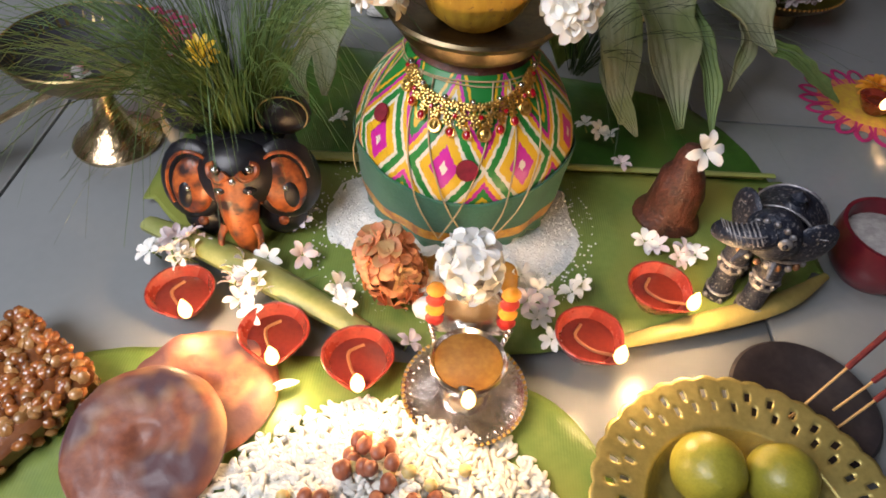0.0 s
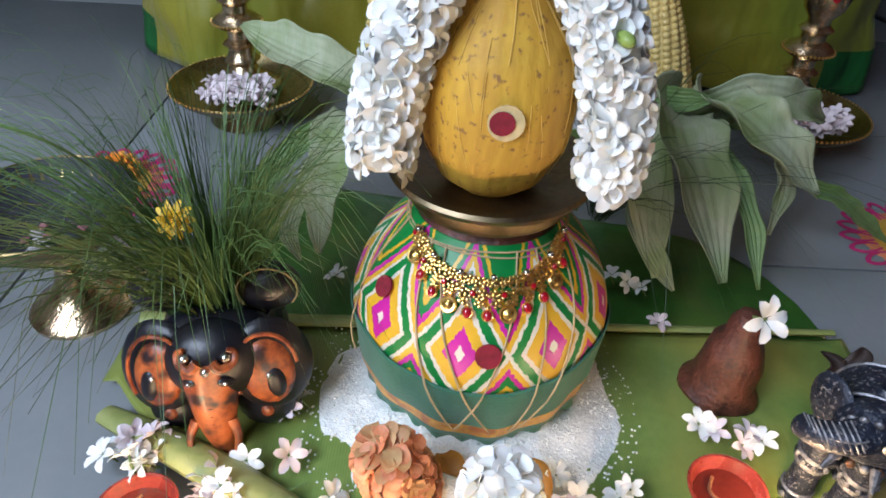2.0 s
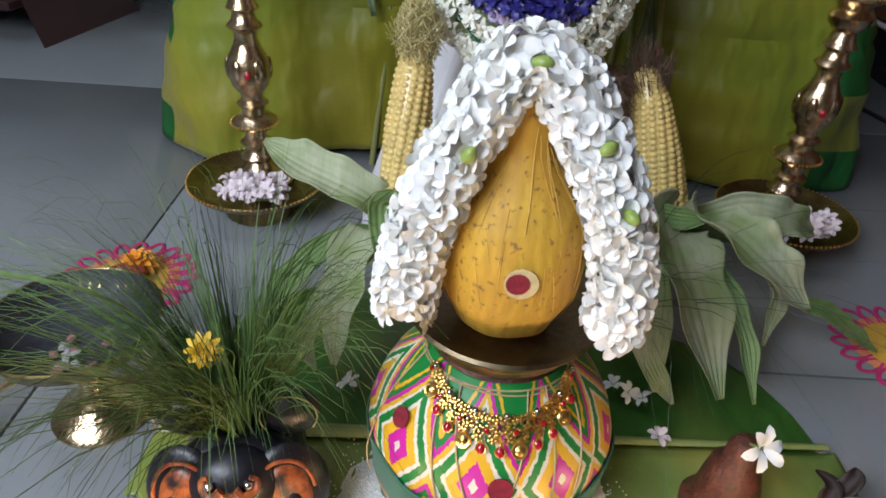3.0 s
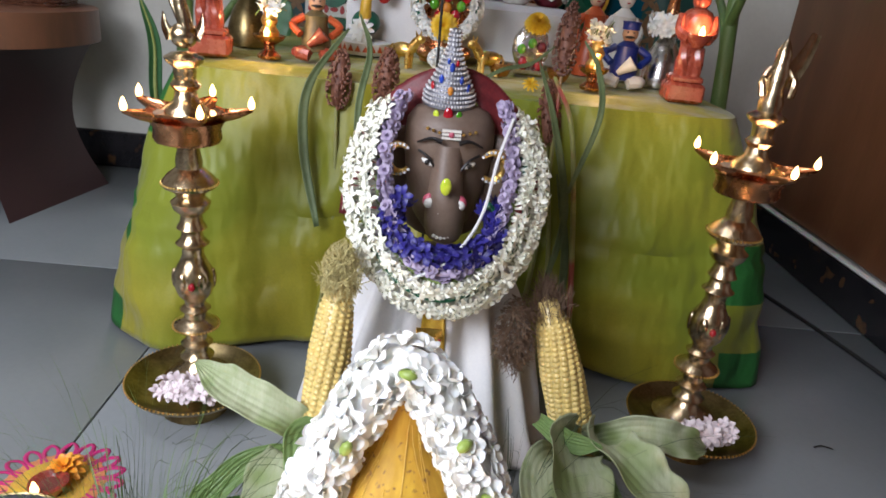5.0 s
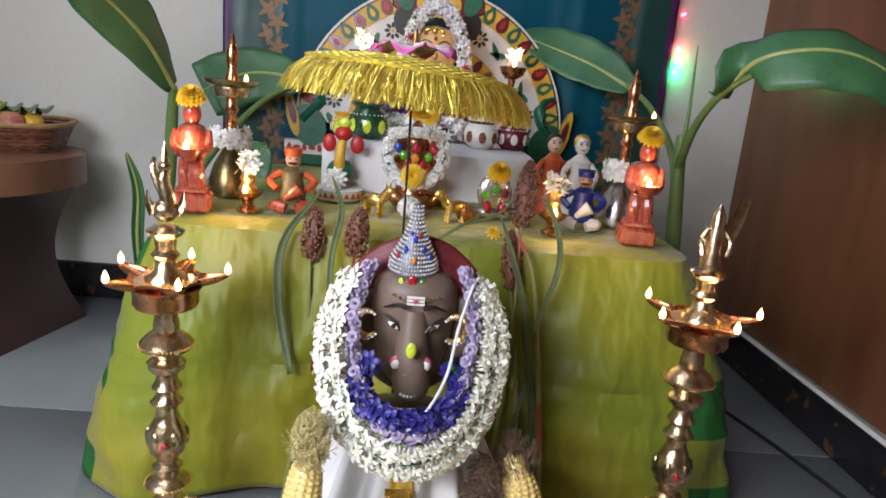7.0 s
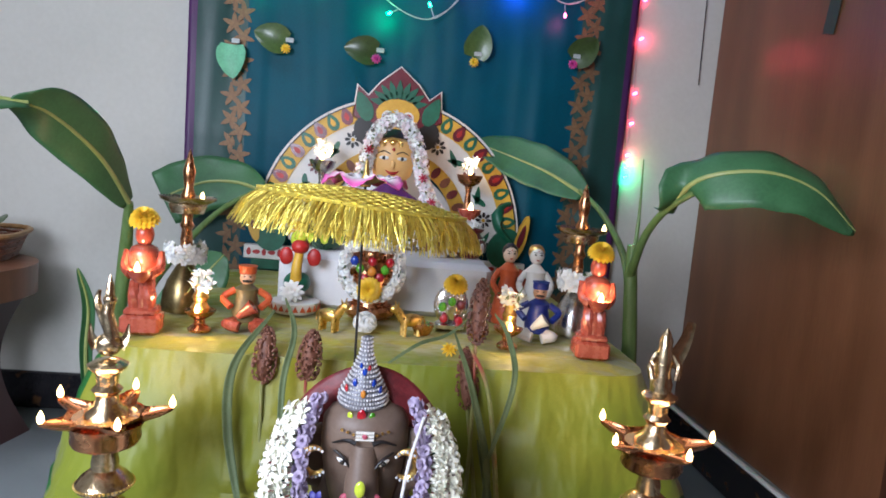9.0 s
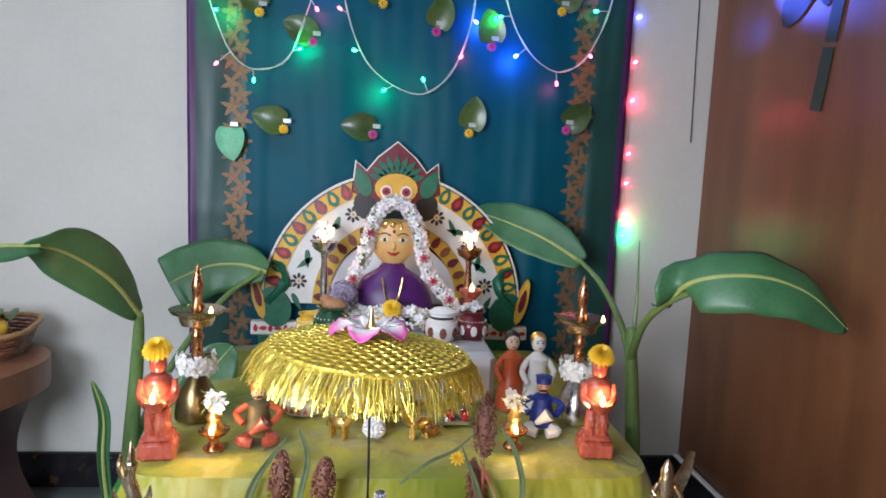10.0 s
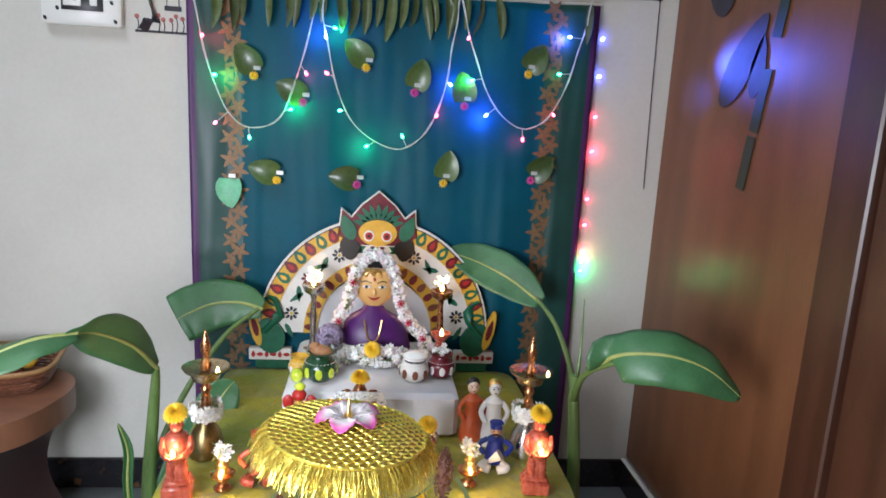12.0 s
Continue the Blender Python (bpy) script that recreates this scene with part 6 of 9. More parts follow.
# ---- white cloth-covered box and what stands on it ----
box = solo("cloth_covered_box", geo(block(0.39, 0.37, 0.102, 0.010)), WHITEC, "low box draped in plain white cloth on the table", "box", pose(0.052, 1.465, TZ + 0.0015))
BZ = TZ + 0.1042

goddess = Geo()
goddess.add(lathe([(0.0, -0.052), (0.020, -0.048), (0.034, -0.030), (0.041, -0.005), (0.042, 0.018), (0.036, 0.040), (0.0, 0.055)], 30), pose(0, 0, 0.175) @ Matrix.Diagonal((1.08, 0.85, 1, 1)), 0)
goddess.add(ball(0.0455, 0.036, 0.050, 20, 12), pose(0, 0.012, 0.192), 1)
goddess.add(lathe([(0.085, 0.0), (0.088, 0.02), (0.078, 0.06), (0.058, 0.095), (0.028, 0.115), (0.018, 0.13), (0.0, 0.135)], 30), Matrix.Diagonal((1, 0.6, 1, 1)), 2)
goddess.add(ball(0.005, 0.006, 0.010, 10, 7), pose(0, -0.035, 0.166), 0)
for sx in (-1, 1):
    goddess.add(ball(0.0105, 0.002, 0.0042, 12, 6), pose(sx * 0.0175, -0.0345, 0.179, 0, 0, sx * 22), 4)
    goddess.add(ball(0.0044, 0.002, 0.0040, 10, 6), pose(sx * 0.0165, -0.0358, 0.179), 1)
    goddess.add(tube([(sx * 0.006, -0.0365, 0.188), (sx * 0.018, -0.034, 0.193), (sx * 0.029, -0.026, 0.188)], 0.0012, 6, 4), None, 1)
    goddess.add(tube([(sx * 0.02, -0.045, 0.10), (sx * 0.012, -0.052, 0.06), (0, -0.054, 0.045)], 0.0016, 6, 4), None, 3)
goddess.add(tube([(-0.0125, -0.0300, 0.1535), (-0.005, -0.0325, 0.1490), (0, -0.0330, 0.1485), (0.005, -0.0325, 0.1490), (0.0125, -0.0300, 0.1535)], lambda t: 0.0008 + 0.0026 * math.sin(math.pi * t), 8, 4), None, 5)
goddess.add(ball(0.0028, 0.002, 0.004, 8, 5), pose(0, -0.0365, 0.197), 5)
goddess.add(ball(0.006, 0.002, 0.006, 10, 6), pose(0, -0.053, 0.043), 3)
solo("goddess_figure", goddess, [GODF, BLACKH, VIOLETC, GOLD, WHITEPT, REDP], "painted face of a goddess figure wrapped in violet silk", "figure", pose(0.050, 1.545, BZ) @ Matrix.Diagonal((1.12, 1.05, 1.04, 1)))
headpiece = solo("forehead_ornament", geo(tube([(0.018 * math.cos(a), 0, 0.012 * math.sin(a)) for a in np.linspace(-0.3, math.pi + 0.3, 14)], 0.004, 8)).add(ball(0.006, 0.004, 0.006, 10, 6), pose(0, -0.003, 0.004)), GOLD, "gilt crescent ornament on the goddess figure's forehead", "ornament", pose(0.047, 1.512, BZ + 0.215))
gg1 = thing("jasmine_garland", "jasmine garland with red rose bits draped over the goddess figure", "garland", (0.050, 1.535, BZ))
hp = [(-0.105, -0.02, 0.06), (-0.085, -0.02, 0.10), (-0.062, -0.02, 0.15), (-0.052, -0.022, 0.20), (-0.035, -0.024, 0.245), (0.0, -0.026, 0.270), (0.036, -0.024, 0.245), (0.055, -0.022, 0.20), (0.066, -0.02, 0.15), (0.088, -0.02, 0.10), (0.125, -0.02, 0.06), (0.140, -0.03, 0.03)]
part("string", geo(tube(hp, 0.006, 7, 5)), STALK, gg1)
string_of(gg1, STAR, hp, 0.0090, 150)
string_of(gg1, STARP, hp, 0.0120, 80)
redm = pompon(0.010, [surface("rose_red_petal", (0.45, 0.01, 0.05), rough=0.5)], "rose_bit", 2, 7)
for i in (1, 3, 8, 9, 10):
    part("rose_bit", redm, None, gg1, at=any_turn(Vector(hp[i]) + Vector((0, -0.024, 0)), (0, -1, 0.2)))
heap = thing("jasmine_heap", "loose heap of jasmine strings before the goddess figure", "flowers", (0.060, 1.475, BZ))
hp2 = [(-0.10, 0, 0.035), (-0.05, -0.02, 0.03), (-0.02, -0.035, 0.015), (0.03, -0.03, 0.018), (0.07, -0.015, 0.026), (0.12, 0, 0.02)]
part("string", geo(tube(hp2, 0.004, 7, 5)), STALK, heap)
string_of(heap, STAR, hp2, 0.011, 70)
for k in range(130):
    x = rnd.uniform(-0.11, 0.12)
    part("flower", STAR if k % 4 else STARP, None, heap, at=any_turn((x, -0.02 + jit(0.035), 0.008 + rnd.random() * (0.045 - 0.2 * abs(x))), (jit(1), jit(1) - 0.4, 0.8)))
solo("chrysanthemum", YELLOWB, None, "yellow chrysanthemum among the jasmine", "flower", aim((0.050, 1.432, BZ + 0.050), (0, -0.8, 0.6)), "yellow chrysanthemums")
lil = thing("lilac_cluster", "cluster of dusty lilac flowers beside the green pot", "flowers", (-0.055, 1.475, BZ))
part("stem", geo(tube([(0, 0, 0), (0, 0, 0.06)], 0.004, 6)), STALK, lil)
for k in range(80):
    a, b = rnd.uniform(0, 6.28), rnd.uniform(-0.6, 1)
    n = Vector((math.cos(a) * (1 - b * b) ** 0.5, math.sin(a) * (1 - b * b) ** 0.5, b))
    part("flower", LILAC, None, lil, at=any_turn(n * 0.030 + Vector((0, 0, 0.065)), n))


def little_pot(at, s, body, label, deco=None, name="small_pot"):
    ob = thing(name, label, "pot", at)
    part("body", geo(lathe([(0.0, 0), (0.55 * s, 0), (0.9 * s, 0.35 * s), (1.0 * s, 0.75 * s), (0.85 * s, 1.15 * s), (0.62 * s, 1.38 * s), (0.60 * s, 1.46 * s), (0.78 * s, 1.62 * s), (0.80 * s, 1.70 * s), (0.70 * s, 1.70 * s), (0.58 * s, 1.5 * s), (0.0, 1.35 * s)], 36)), body, ob)
    for k in range(26):
        a = 6.2832 * k / 26
        part("painted_dot", geo(ball(0.0014, n=6, m=4)), WHITEPT, ob, at=pose(0.865 * s * math.cos(a), 0.865 * s * math.sin(a), 1.15 * s))
    for k in range(8):
        a = 6.2832 * k / 8
        n = Vector((math.cos(a), math.sin(a), 0))
        if deco:
            part("painted_leaf", geo(ball(0.22 * s, 0.34 * s, 0.06 * s, 8, 5)), deco, ob, at=aim(n * s * 0.97 + Vector((0, 0, 0.62 * s)), n))
    return ob


gp = little_pot((-0.068, 1.365, BZ), 0.040, GREENPOT, "dark green glazed pot with dots, filled with a turmeric root", LIMEG)
solo("turmeric_root", geo(ball(0.026, 0.018, 0.014, 14, 8)).add(ball(0.013, 0.012, 0.011, 10, 7), pose(-0.016, 0, 0.006)), surface("tan_root", (0.40, 0.20, 0.08), (0.30, 0.14, 0.06), 0.6, scale=60, bump=0.4), "tan turmeric root resting in the green pot", "root", pose(-0.066, 1.362, BZ + 0.070, 0, 12))
wpt = little_pot((0.150, 1.372, BZ), 0.035, WHITEPT, "white painted pot with brown leaf marks", BROWNPT)
part("salt_fill", geo(lathe([(0.026, 0.052), (0.027, 0.060), (0.018, 0.066), (0, 0.068)], 24)), SALT, wpt, "white salt filling")
part("black_ring", geo(lathe([(0.0235, 0.046), (0.0245, 0.049), (0.0225, 0.053)], 28, caps=False)), BLACKH, wpt)
rp = little_pot((0.215, 1.398, BZ), 0.034, MAROONP, "maroon glazed pot with painted dots holding jasmine", WHITEPT)
for k in range(22):
    part("flower", TINYW, None, rp, at=any_turn((jit(0.02), jit(0.02), 0.060 + 0.01 * rnd.random()), (jit(1), jit(1), 1)))
little_pot((-0.118, 1.40, BZ), 0.026, YELLOWPT, "small yellow painted pot with white rim", WHITEPT)
solo("lemon", geo(ball(0.015, 0.015, 0.017, 14, 9)), LIMEG, "yellow-green lemon beside the pot", "lemon", (-0.118, 1.345, BZ + 0.0165))


def cup_lamp(at, h, label):
    ob = thing("silver_cup_lamp", label, "oil lamp", at, group="cup lamps beside the goddess")
    part("stem", geo(lathe([(0.026, 0), (0.026, 0.004), (0.010, 0.012), (0.007, 0.03), (0.009, h * 0.5), (0.006, h * 0.75), (0.009, h * 0.84), (0.024, h * 0.90), (0.030, h), (0.027, h), (0.0, h * 0.93)], 28)), COPPER if at[0] > 0.1 else SILVER, ob)
    flame(ob, (0.0, -0.012, h), 1.1)
    for k in range(12):
        part("flower", STAR, None, ob, at=any_turn((jit(0.014), 0.008 + jit(0.008), h + 0.016 + 0.025 * rnd.random())))
    return ob


cup_lamp((-0.104, 1.575, BZ), 0.170, "silver cup lamp on a stem with jasmine and a flame")
cup_lamp((0.226, 1.575, BZ), 0.165, "copper cup lamp on a stem with jasmine and a flame")
point_lamp("cup_flame", (-0.104, 1.548, BZ + 0.19), 0.32, FLAME)
point_lamp("cup_flame", (0.226, 1.548, BZ + 0.185), 0.32, FLAME)
rl = thing("clay_cup_lamp", "red clay cup lamp burning on the maroon pot", "oil lamp", (0.215, 1.440, BZ))
part("cup", geo(lathe([(0.016, 0), (0.012, 0.05), (0.012, 0.075), (0.022, 0.086), (0.025, 0.094), (0.021, 0.092), (0, 0.082)], 24)), TERRAG, rl)
flame(rl, (0, -0.016, 0.090), 1.1)

# ---- on the altar cloth ----
CZ = TZ + 0.0035


def clay_guard(at, turn):
    g = Geo()
    g.add(block(0.060, 0.050, 0.026, 0.004), None)
    g.add(block(0.050, 0.042, 0.010, 0.003), pose(0, 0, 0.025))
    g.add(lathe([(0.020, 0.033), (0.021, 0.05), (0.017, 0.066), (0.020, 0.080), (0.0235, 0.096), (0.025, 0.108), (0.020, 0.116), (0.011, 0.120), (0.0, 0.121)], 20), Matrix.Diagonal((1, 0.8, 1, 1)))
    g.add(ball(0.0145, 0.014, 0.017, 14, 10), pose(0, 0, 0.133))
    for sx in (-1, 1):
        g.add(tube([(sx * 0.024, 0, 0.110), (sx * 0.0265, -0.008, 0.090), (sx * 0.014, -0.024, 0.082)], 0.0072, 8, 4))
        g.add(tube([(sx * 0.010, -0.006, 0.070), (sx * 0.011, -0.010, 0.05), (sx * 0.010, -0.008, 0.033)], 0.010, 8, 3))
    g.add(lathe([(0.008, 0.072), (0.018, 0.082), (0.020, 0.089), (0.017, 0.087), (0, 0.080)], 18), pose(0, -0.024, 0))
    ob = solo("clay_figure_lamp", g, TERRAG, "glossy red clay figure holding a small burning lamp bowl", "figure lamp", pose(*at, 0, 0, turn) @ Matrix.Diagonal((0.88, 1, 1.06, 1)), "red clay figure lamps")
    fl = thing("lamp_flame", "small flame burning in the clay figure's bowl", "flame", pose(at[0], at[1] - 0.026, at[2] + 0.088), group="flames of the clay figures")
    flame(fl, (0, 0, 0), 0.95)
    solo("chrysanthemum", YELLOWB, None, "yellow chrysanthemum on the clay figure's head", "flower", aim((at[0], at[1] - 0.004, at[2] + 0.163), (0, -0.5, 0.9)), "yellow chrysanthemums")
    point_lamp("figure_flame", (at[0], at[1] - 0.034, at[2] + 0.098), 0.26, FLAME)


clay_guard((-0.297, 1.048, CZ), 8)
clay_guard((0.374, 1.062, CZ), -6)


def table_lamp(at):
    ob = thing("brass_table_lamp", "brass oil lamp with flat cup, ringed with white flowers", "oil lamp", at, group="brass lamps on the table")
    part("base", geo(lathe([(0.036, 0), (0.037, 0.006), (0.034, 0.030), (0.028, 0.05), (0.018, 0.068), (0.011, 0.080), (0.0, 0.081)], 36)), SILVER if at[0] > 0 else OLDBRASS, ob)
    part("stem", geo(lathe([(0.011, 0.078), (0.013, 0.090), (0.009, 0.10), (0.010, 0.120), (0.008, 0.135), (0.012, 0.142), (0.008, 0.15), (0.010, 0.168), (0.0, 0.169)], 24)), COPPER, ob)
    dish = part("oil_dish", geo(lathe([(0.012, 0.160), (0.026, 0.163), (0.030, 0.174), (0.030, 0.178), (0.043, 0.184), (0.046, 0.190), (0.043, 0.189), (0.028, 0.183), (0.0, 0.182)], 40)), BRASS, ob)
    part("finial", geo(lathe([(0.010, 0.184), (0.012, 0.192), (0.007, 0.204), (0.009, 0.220), (0.0105, 0.232), (0.006, 0.248), (0.0025, 0.262), (0.0, 0.268)], 20)), COPPER, ob)
    flame(dish, (0.030, -0.028, 0.186), 0.8)
    for k in range(64):
        a = rnd.uniform(0, 6.283)
        part("flower", STAR, None, ob, at=any_turn((0.028 * math.cos(a), 0.028 * math.sin(a), 0.097 + jit(0.010)), (math.cos(a), math.sin(a), jit(0.6))))


table_lamp((-0.284, 1.205, CZ))
table_lamp((0.387, 1.212, CZ))
for x, y in ((-0.222, 1.070), (0.247, 1.085)):
    ob = thing("small_brass_lamp", "small gilt lamp cup with a lit wick and jasmine on top", "oil lamp", (x, y, CZ), group="small gilt lamps")
    part("cup", geo(lathe([(0.016, 0), (0.017, 0.004), (0.008, 0.012), (0.008, 0.018), (0.020, 0.026), (0.0235, 0.032), (0.020, 0.031), (0, 0.024)], 24)), COPPER, ob)
    part("figure", geo(lathe([(0.012, 0.026), (0.014, 0.036), (0.009, 0.044), (0.012, 0.052), (0.008, 0.060), (0.009, 0.068), (0.0, 0.074)], 18)), GOLD, ob, "gilt seated figure")
    flame(ob, (0, -0.017, 0.029), 0.8)
    for k in range(11):
        part("flower", STAR, None, ob, at=any_turn((jit(0.014), jit(0.008), 0.076 + jit(0.014))))
    point_lamp("small_flame", (x, y - 0.022, CZ + 0.045), 0.20, FLAME)


def seated_doll(at, turn, coat, hat, legs, label, s=1.0):
    g = Geo()
    g.add(lathe([(0.020, 0.012), (0.022, 0.03), (0.016, 0.052), (0.018, 0.062), (0.007, 0.070), (0.0, 0.072)], 18), None, 0)
    g.add(ball(0.012, 0.012, 0.013, 12, 9), pose(0, 0, 0.080), 1)
    g.add(lathe([(0.013, 0.086), (0.0135, 0.096), (0.015, 0.098), (0.0, 0.099)], 16), None, 2)
    g.add(ball(0.008, 0.003, 0.002, 8, 5), pose(0, -0.012, 0.0755), 4)
    for sx in (-1, 1):
        g.add(tube([(sx * 0.017, 0, 0.060), (sx * 0.034, -0.004, 0.048), (sx * 0.022, -0.018, 0.036)], 0.0055, 8, 4), None, 2)
        g.add(ball(0.0018, 0.001, 0.0013, 6, 4), pose(sx * 0.0045, -0.0115, 0.0825), 4)
        g.add(tube([(sx * 0.010, -0.004, 0.012), (sx * 0.026, -0.026, 0.012), (sx * 0.008, -0.034, 0.009)], 0.0085, 8, 4), None, 3)
    g.add(tube([(-0.010, -0.024, 0.022), (0.012, -0.026, 0.040)], (0.004, 0.012), 12), None, 3)
    solo("seated_doll", g, [coat, SKINPT, hat, legs, BLACKH], label, "doll", Matrix.Translation(at) @ pose(0, 0, 0, 0, 0, turn) @ Matrix.Scale(s, 4), "dolls on the altar")


seated_doll((-0.162, 1.105, CZ), 8, surface("olive_vest_paint", (0.15, 0.11, 0.04), (0.09, 0.07, 0.03), 0.4, scale=60), ORANGEPT, TERRAG, "orange-red painted doll of a drummer sitting on the cloth")
seated_doll((0.310, 1.155, CZ), -12, BLUEPT, BLUEPT, WHITEPT, "blue and white painted doll of a musician sitting on the cloth")


PALESK = surface("pale_doll_paint", (0.76, 0.56, 0.42), rough=0.4, scale=40)


def standing_doll(at, robe, label, s=1.0):
    g = Geo()
    g.add(lathe([(0.024, 0), (0.026, 0.01), (0.020, 0.05), (0.014, 0.075), (0.018, 0.092), (0.006, 0.104), (0.0, 0.106)], 20), None, 0)
    g.add(ball(0.0125, 0.0125, 0.015, 12, 9), pose(0, 0, 0.118), 1)
    g.add(ball(0.0140, 0.0140, 0.014, 12, 9), pose(0, 0.005, 0.123), 2)
    for sx in (-1, 1):
        g.add(ball(0.0021, 0.001, 0.0014, 6, 4), pose(sx * 0.0048, -0.0118, 0.1205), 4)
        g.add(tube([(sx * 0.002, -0.0122, 0.1240), (sx * 0.0075, -0.0106, 0.1245)], 0.0006, 5), None, 4)
        g.add(tube([(sx * 0.016, 0, 0.090), (sx * 0.027, -0.006, 0.070), (sx * 0.018, -0.016, 0.052)], 0.0055, 8, 4), None, 0)
    g.add(tube([(0.012 * math.cos(a), -0.009 + 0.004 * math.sin(a), 0.090 - 0.014 * math.sin(a)) for a in np.linspace(0, math.pi, 9)], 0.0022, 6), None, 3)
    g.add(ball(0.0030, 0.0012, 0.0012, 8, 4), pose(0, -0.0115, 0.1115), 5)
    g.add(ball(0.0012, 0.001, 0.0012, 6, 4), pose(0, -0.0125, 0.1265), 5)
    solo("standing_doll", g, [robe, WHITEPT if robe is WHITEPT else PALESK, BLACKH if robe is not WHITEPT else GOLD, WHITEPT if robe is not WHITEPT else GOLD, BLACKH, REDP], label, "doll", Matrix.Translation(at) @ Matrix.Scale(s, 4), "dolls on the altar")


standing_doll((0.276, 1.270, CZ), ORANGEPT, "painted doll of a woman in an orange robe", 1.08)
standing_doll((0.322, 1.255, CZ), WHITEPT, "painted doll of a man in a white robe", 1.10)

bird = thing("bird_figurine", "painted wooden bird with red head on a patterned base", "figurine", (-0.105, 1.245, CZ))
part("base", geo(lathe([(0.036, 0), (0.042, 0.006), (0.043, 0.020), (0.036, 0.022), (0, 0.022)], 28)), WHITEPT, bird, "white base with orange zigzag")
for k in range(22):
    a = 6.2832 * k / 22
    part("zigzag", geo(plate_shape([(-0.005, 0), (0.005, 0), (0, 0.010)], 0.0012)), ORANGEPT, bird, at=pose(0.0432 * math.cos(a), 0.0432 * math.sin(a), 0.007, 90, 0, math.degrees(a) + 90))
part("body", geo(ball(0.024, 0.028, 0.020, 16, 10), pose(0, 0.010, 0.050)), GREENP, bird)
part("neck", geo(tube([(0, -0.006, 0.045), (0, -0.010, 0.075), (0.003, -0.006, 0.105)], (0.011, 0.0075), 12, 5)), YELLOWPT, bird)
part("head", geo(ball(0.0155, 0.015, 0.013, 14, 9), pose(0.004, -0.006, 0.116)), REDP, bird)
part("crest", geo(ball(0.012, 0.010, 0.009, 10, 7), pose(0.005, -0.004, 0.134)), LIMEG, bird)
for sx in (-1, 1):
    part("wing", geo(ball(0.012, 0.004, 0.016, 10, 7), pose(0.004 + sx * 0.024, 0, 0.098)), REDP, bird)
part("flower", pompon(0.022, [WHITEP], "flower", 3, 11), None, bird, at=aim((-0.004, -0.026, 0.040), (0, -1, 0.4)))

gan = Geo()
gan.add(lathe([(0.034, 0), (0.036, 0.01), (0.028, 0.018), (0.030, 0.05), (0.030, 0.08), (0.018, 0.10), (0.0, 0.102)], 24), Matrix.Diagonal((1.1, 0.8, 1, 1)))
gan.add(ball(0.021, 0.020, 0.020, 14, 10), pose(0, -0.003, 0.112))
gan.add(tube([(0, -0.020, 0.11), (0.002, -0.032, 0.09), (0.010, -0.034, 0.072)], (0.008, 0.005), 10, 4))
gan.add(lathe([(0.016, 0.126), (0.012, 0.136), (0.004, 0.148), (0, 0.151)], 16))
for sx in (-1, 1):
    gan.add(ball(0.016, 0.005, 0.020, 12, 8), pose(sx * 0.028, 0.002, 0.110))
    gan.add(tube([(sx * 0.028, -0.004, 0.085), (sx * 0.045, -0.010, 0.075), (sx * 0.040, -0.016, 0.108)], 0.0065, 8, 4))
    gan.add(tube([(sx * 0.015, -0.012, 0.020), (sx * 0.036, -0.030, 0.020), (sx * 0.006, -0.036, 0.012)], 0.011, 8, 4))
solo("copper_idol", gan, COPPER, "seated copper idol hung with flower strings and coloured stones", "idol", pose(0.026, 1.240, CZ))
cgl = thing("flower_string", "string of white buds with green leaves round the copper idol", "garland", (0.026, 1.200, CZ))
cpth = [(-0.045, 0.01, 0.115), (-0.046, -0.012, 0.08), (-0.026, -0.022, 0.055), (0.0, -0.026, 0.048), (0.026, -0.022, 0.055), (0.046, -0.012, 0.08), (0.045, 0.01, 0.115)]
part("string", geo(tube(cpth, 0.003, 6, 4)), GREENP, cgl)
string_of(cgl, ROUNDS, cpth, 0.006, 60)
cgl2 = thing("flower_string", "string of white buds across the copper idol's crown", "garland", (0.026, 1.215, CZ))
cp2 = [(-0.045, 0, 0.125), (-0.02, -0.012, 0.130), (0.0, -0.014, 0.132), (0.02, -0.012, 0.130), (0.045, 0, 0.125)]
part("string", geo(tube(cp2, 0.003, 6, 4)), WHITEP, cgl2)
string_of(cgl2, ROUNDS, cp2, 0.004, 34)
for x, z, mt in ((-0.020, 0.092, GREENG), (0.022, 0.092, GREENG), (-0.012, 0.075, REDG), (0.014, 0.078, REDG), (0.0, 0.105, REDG), (0.0, 0.088, ORANGEF), (-0.03, 0.105, BLUEG), (0.03, 0.105, REDG)):
    solo("bead_stone", geo(ball(0.0075, 0.005, 0.0085, 10, 7)), mt, "coloured glass stone hung on the copper idol", "stone", (0.026 + x, 1.196, CZ + z), "stones on the copper idol")
solo("chrysanthemum", YELLOWB, None, "yellow chrysanthemum hung before the copper idol", "flower", aim((0.024, 1.165, CZ + 0.062), (0, -1, 0.15)), "yellow chrysanthemums")
solo("chrysanthemum", YELLOWB, None, "yellow chrysanthemum laid on the copper idol's crown", "flower", aim((0.026, 1.235, CZ + 0.158), (0, -0.2, 1)), "yellow chrysanthemums")
jb = thing("jasmine_heap", "cluster of white jasmine before the copper idol", "flowers", (0.022, 1.120, CZ))
part("string", geo(ball(0.012, 0.012, 0.012, 10, 7), pose(0, 0, 0.012)), WHITEP, jb)
for k in range(34):
    a, b = rnd.uniform(0, 6.28), rnd.uniform(-0.4, 1)
    n = Vector((math.cos(a) * (1 - b * b) ** 0.5, math.sin(a) * (1 - b * b) ** 0.5, b))
    part("flower", ROUNDS, None, jb, at=any_turn(n * 0.014 + Vector((0, 0, 0.016)), n))


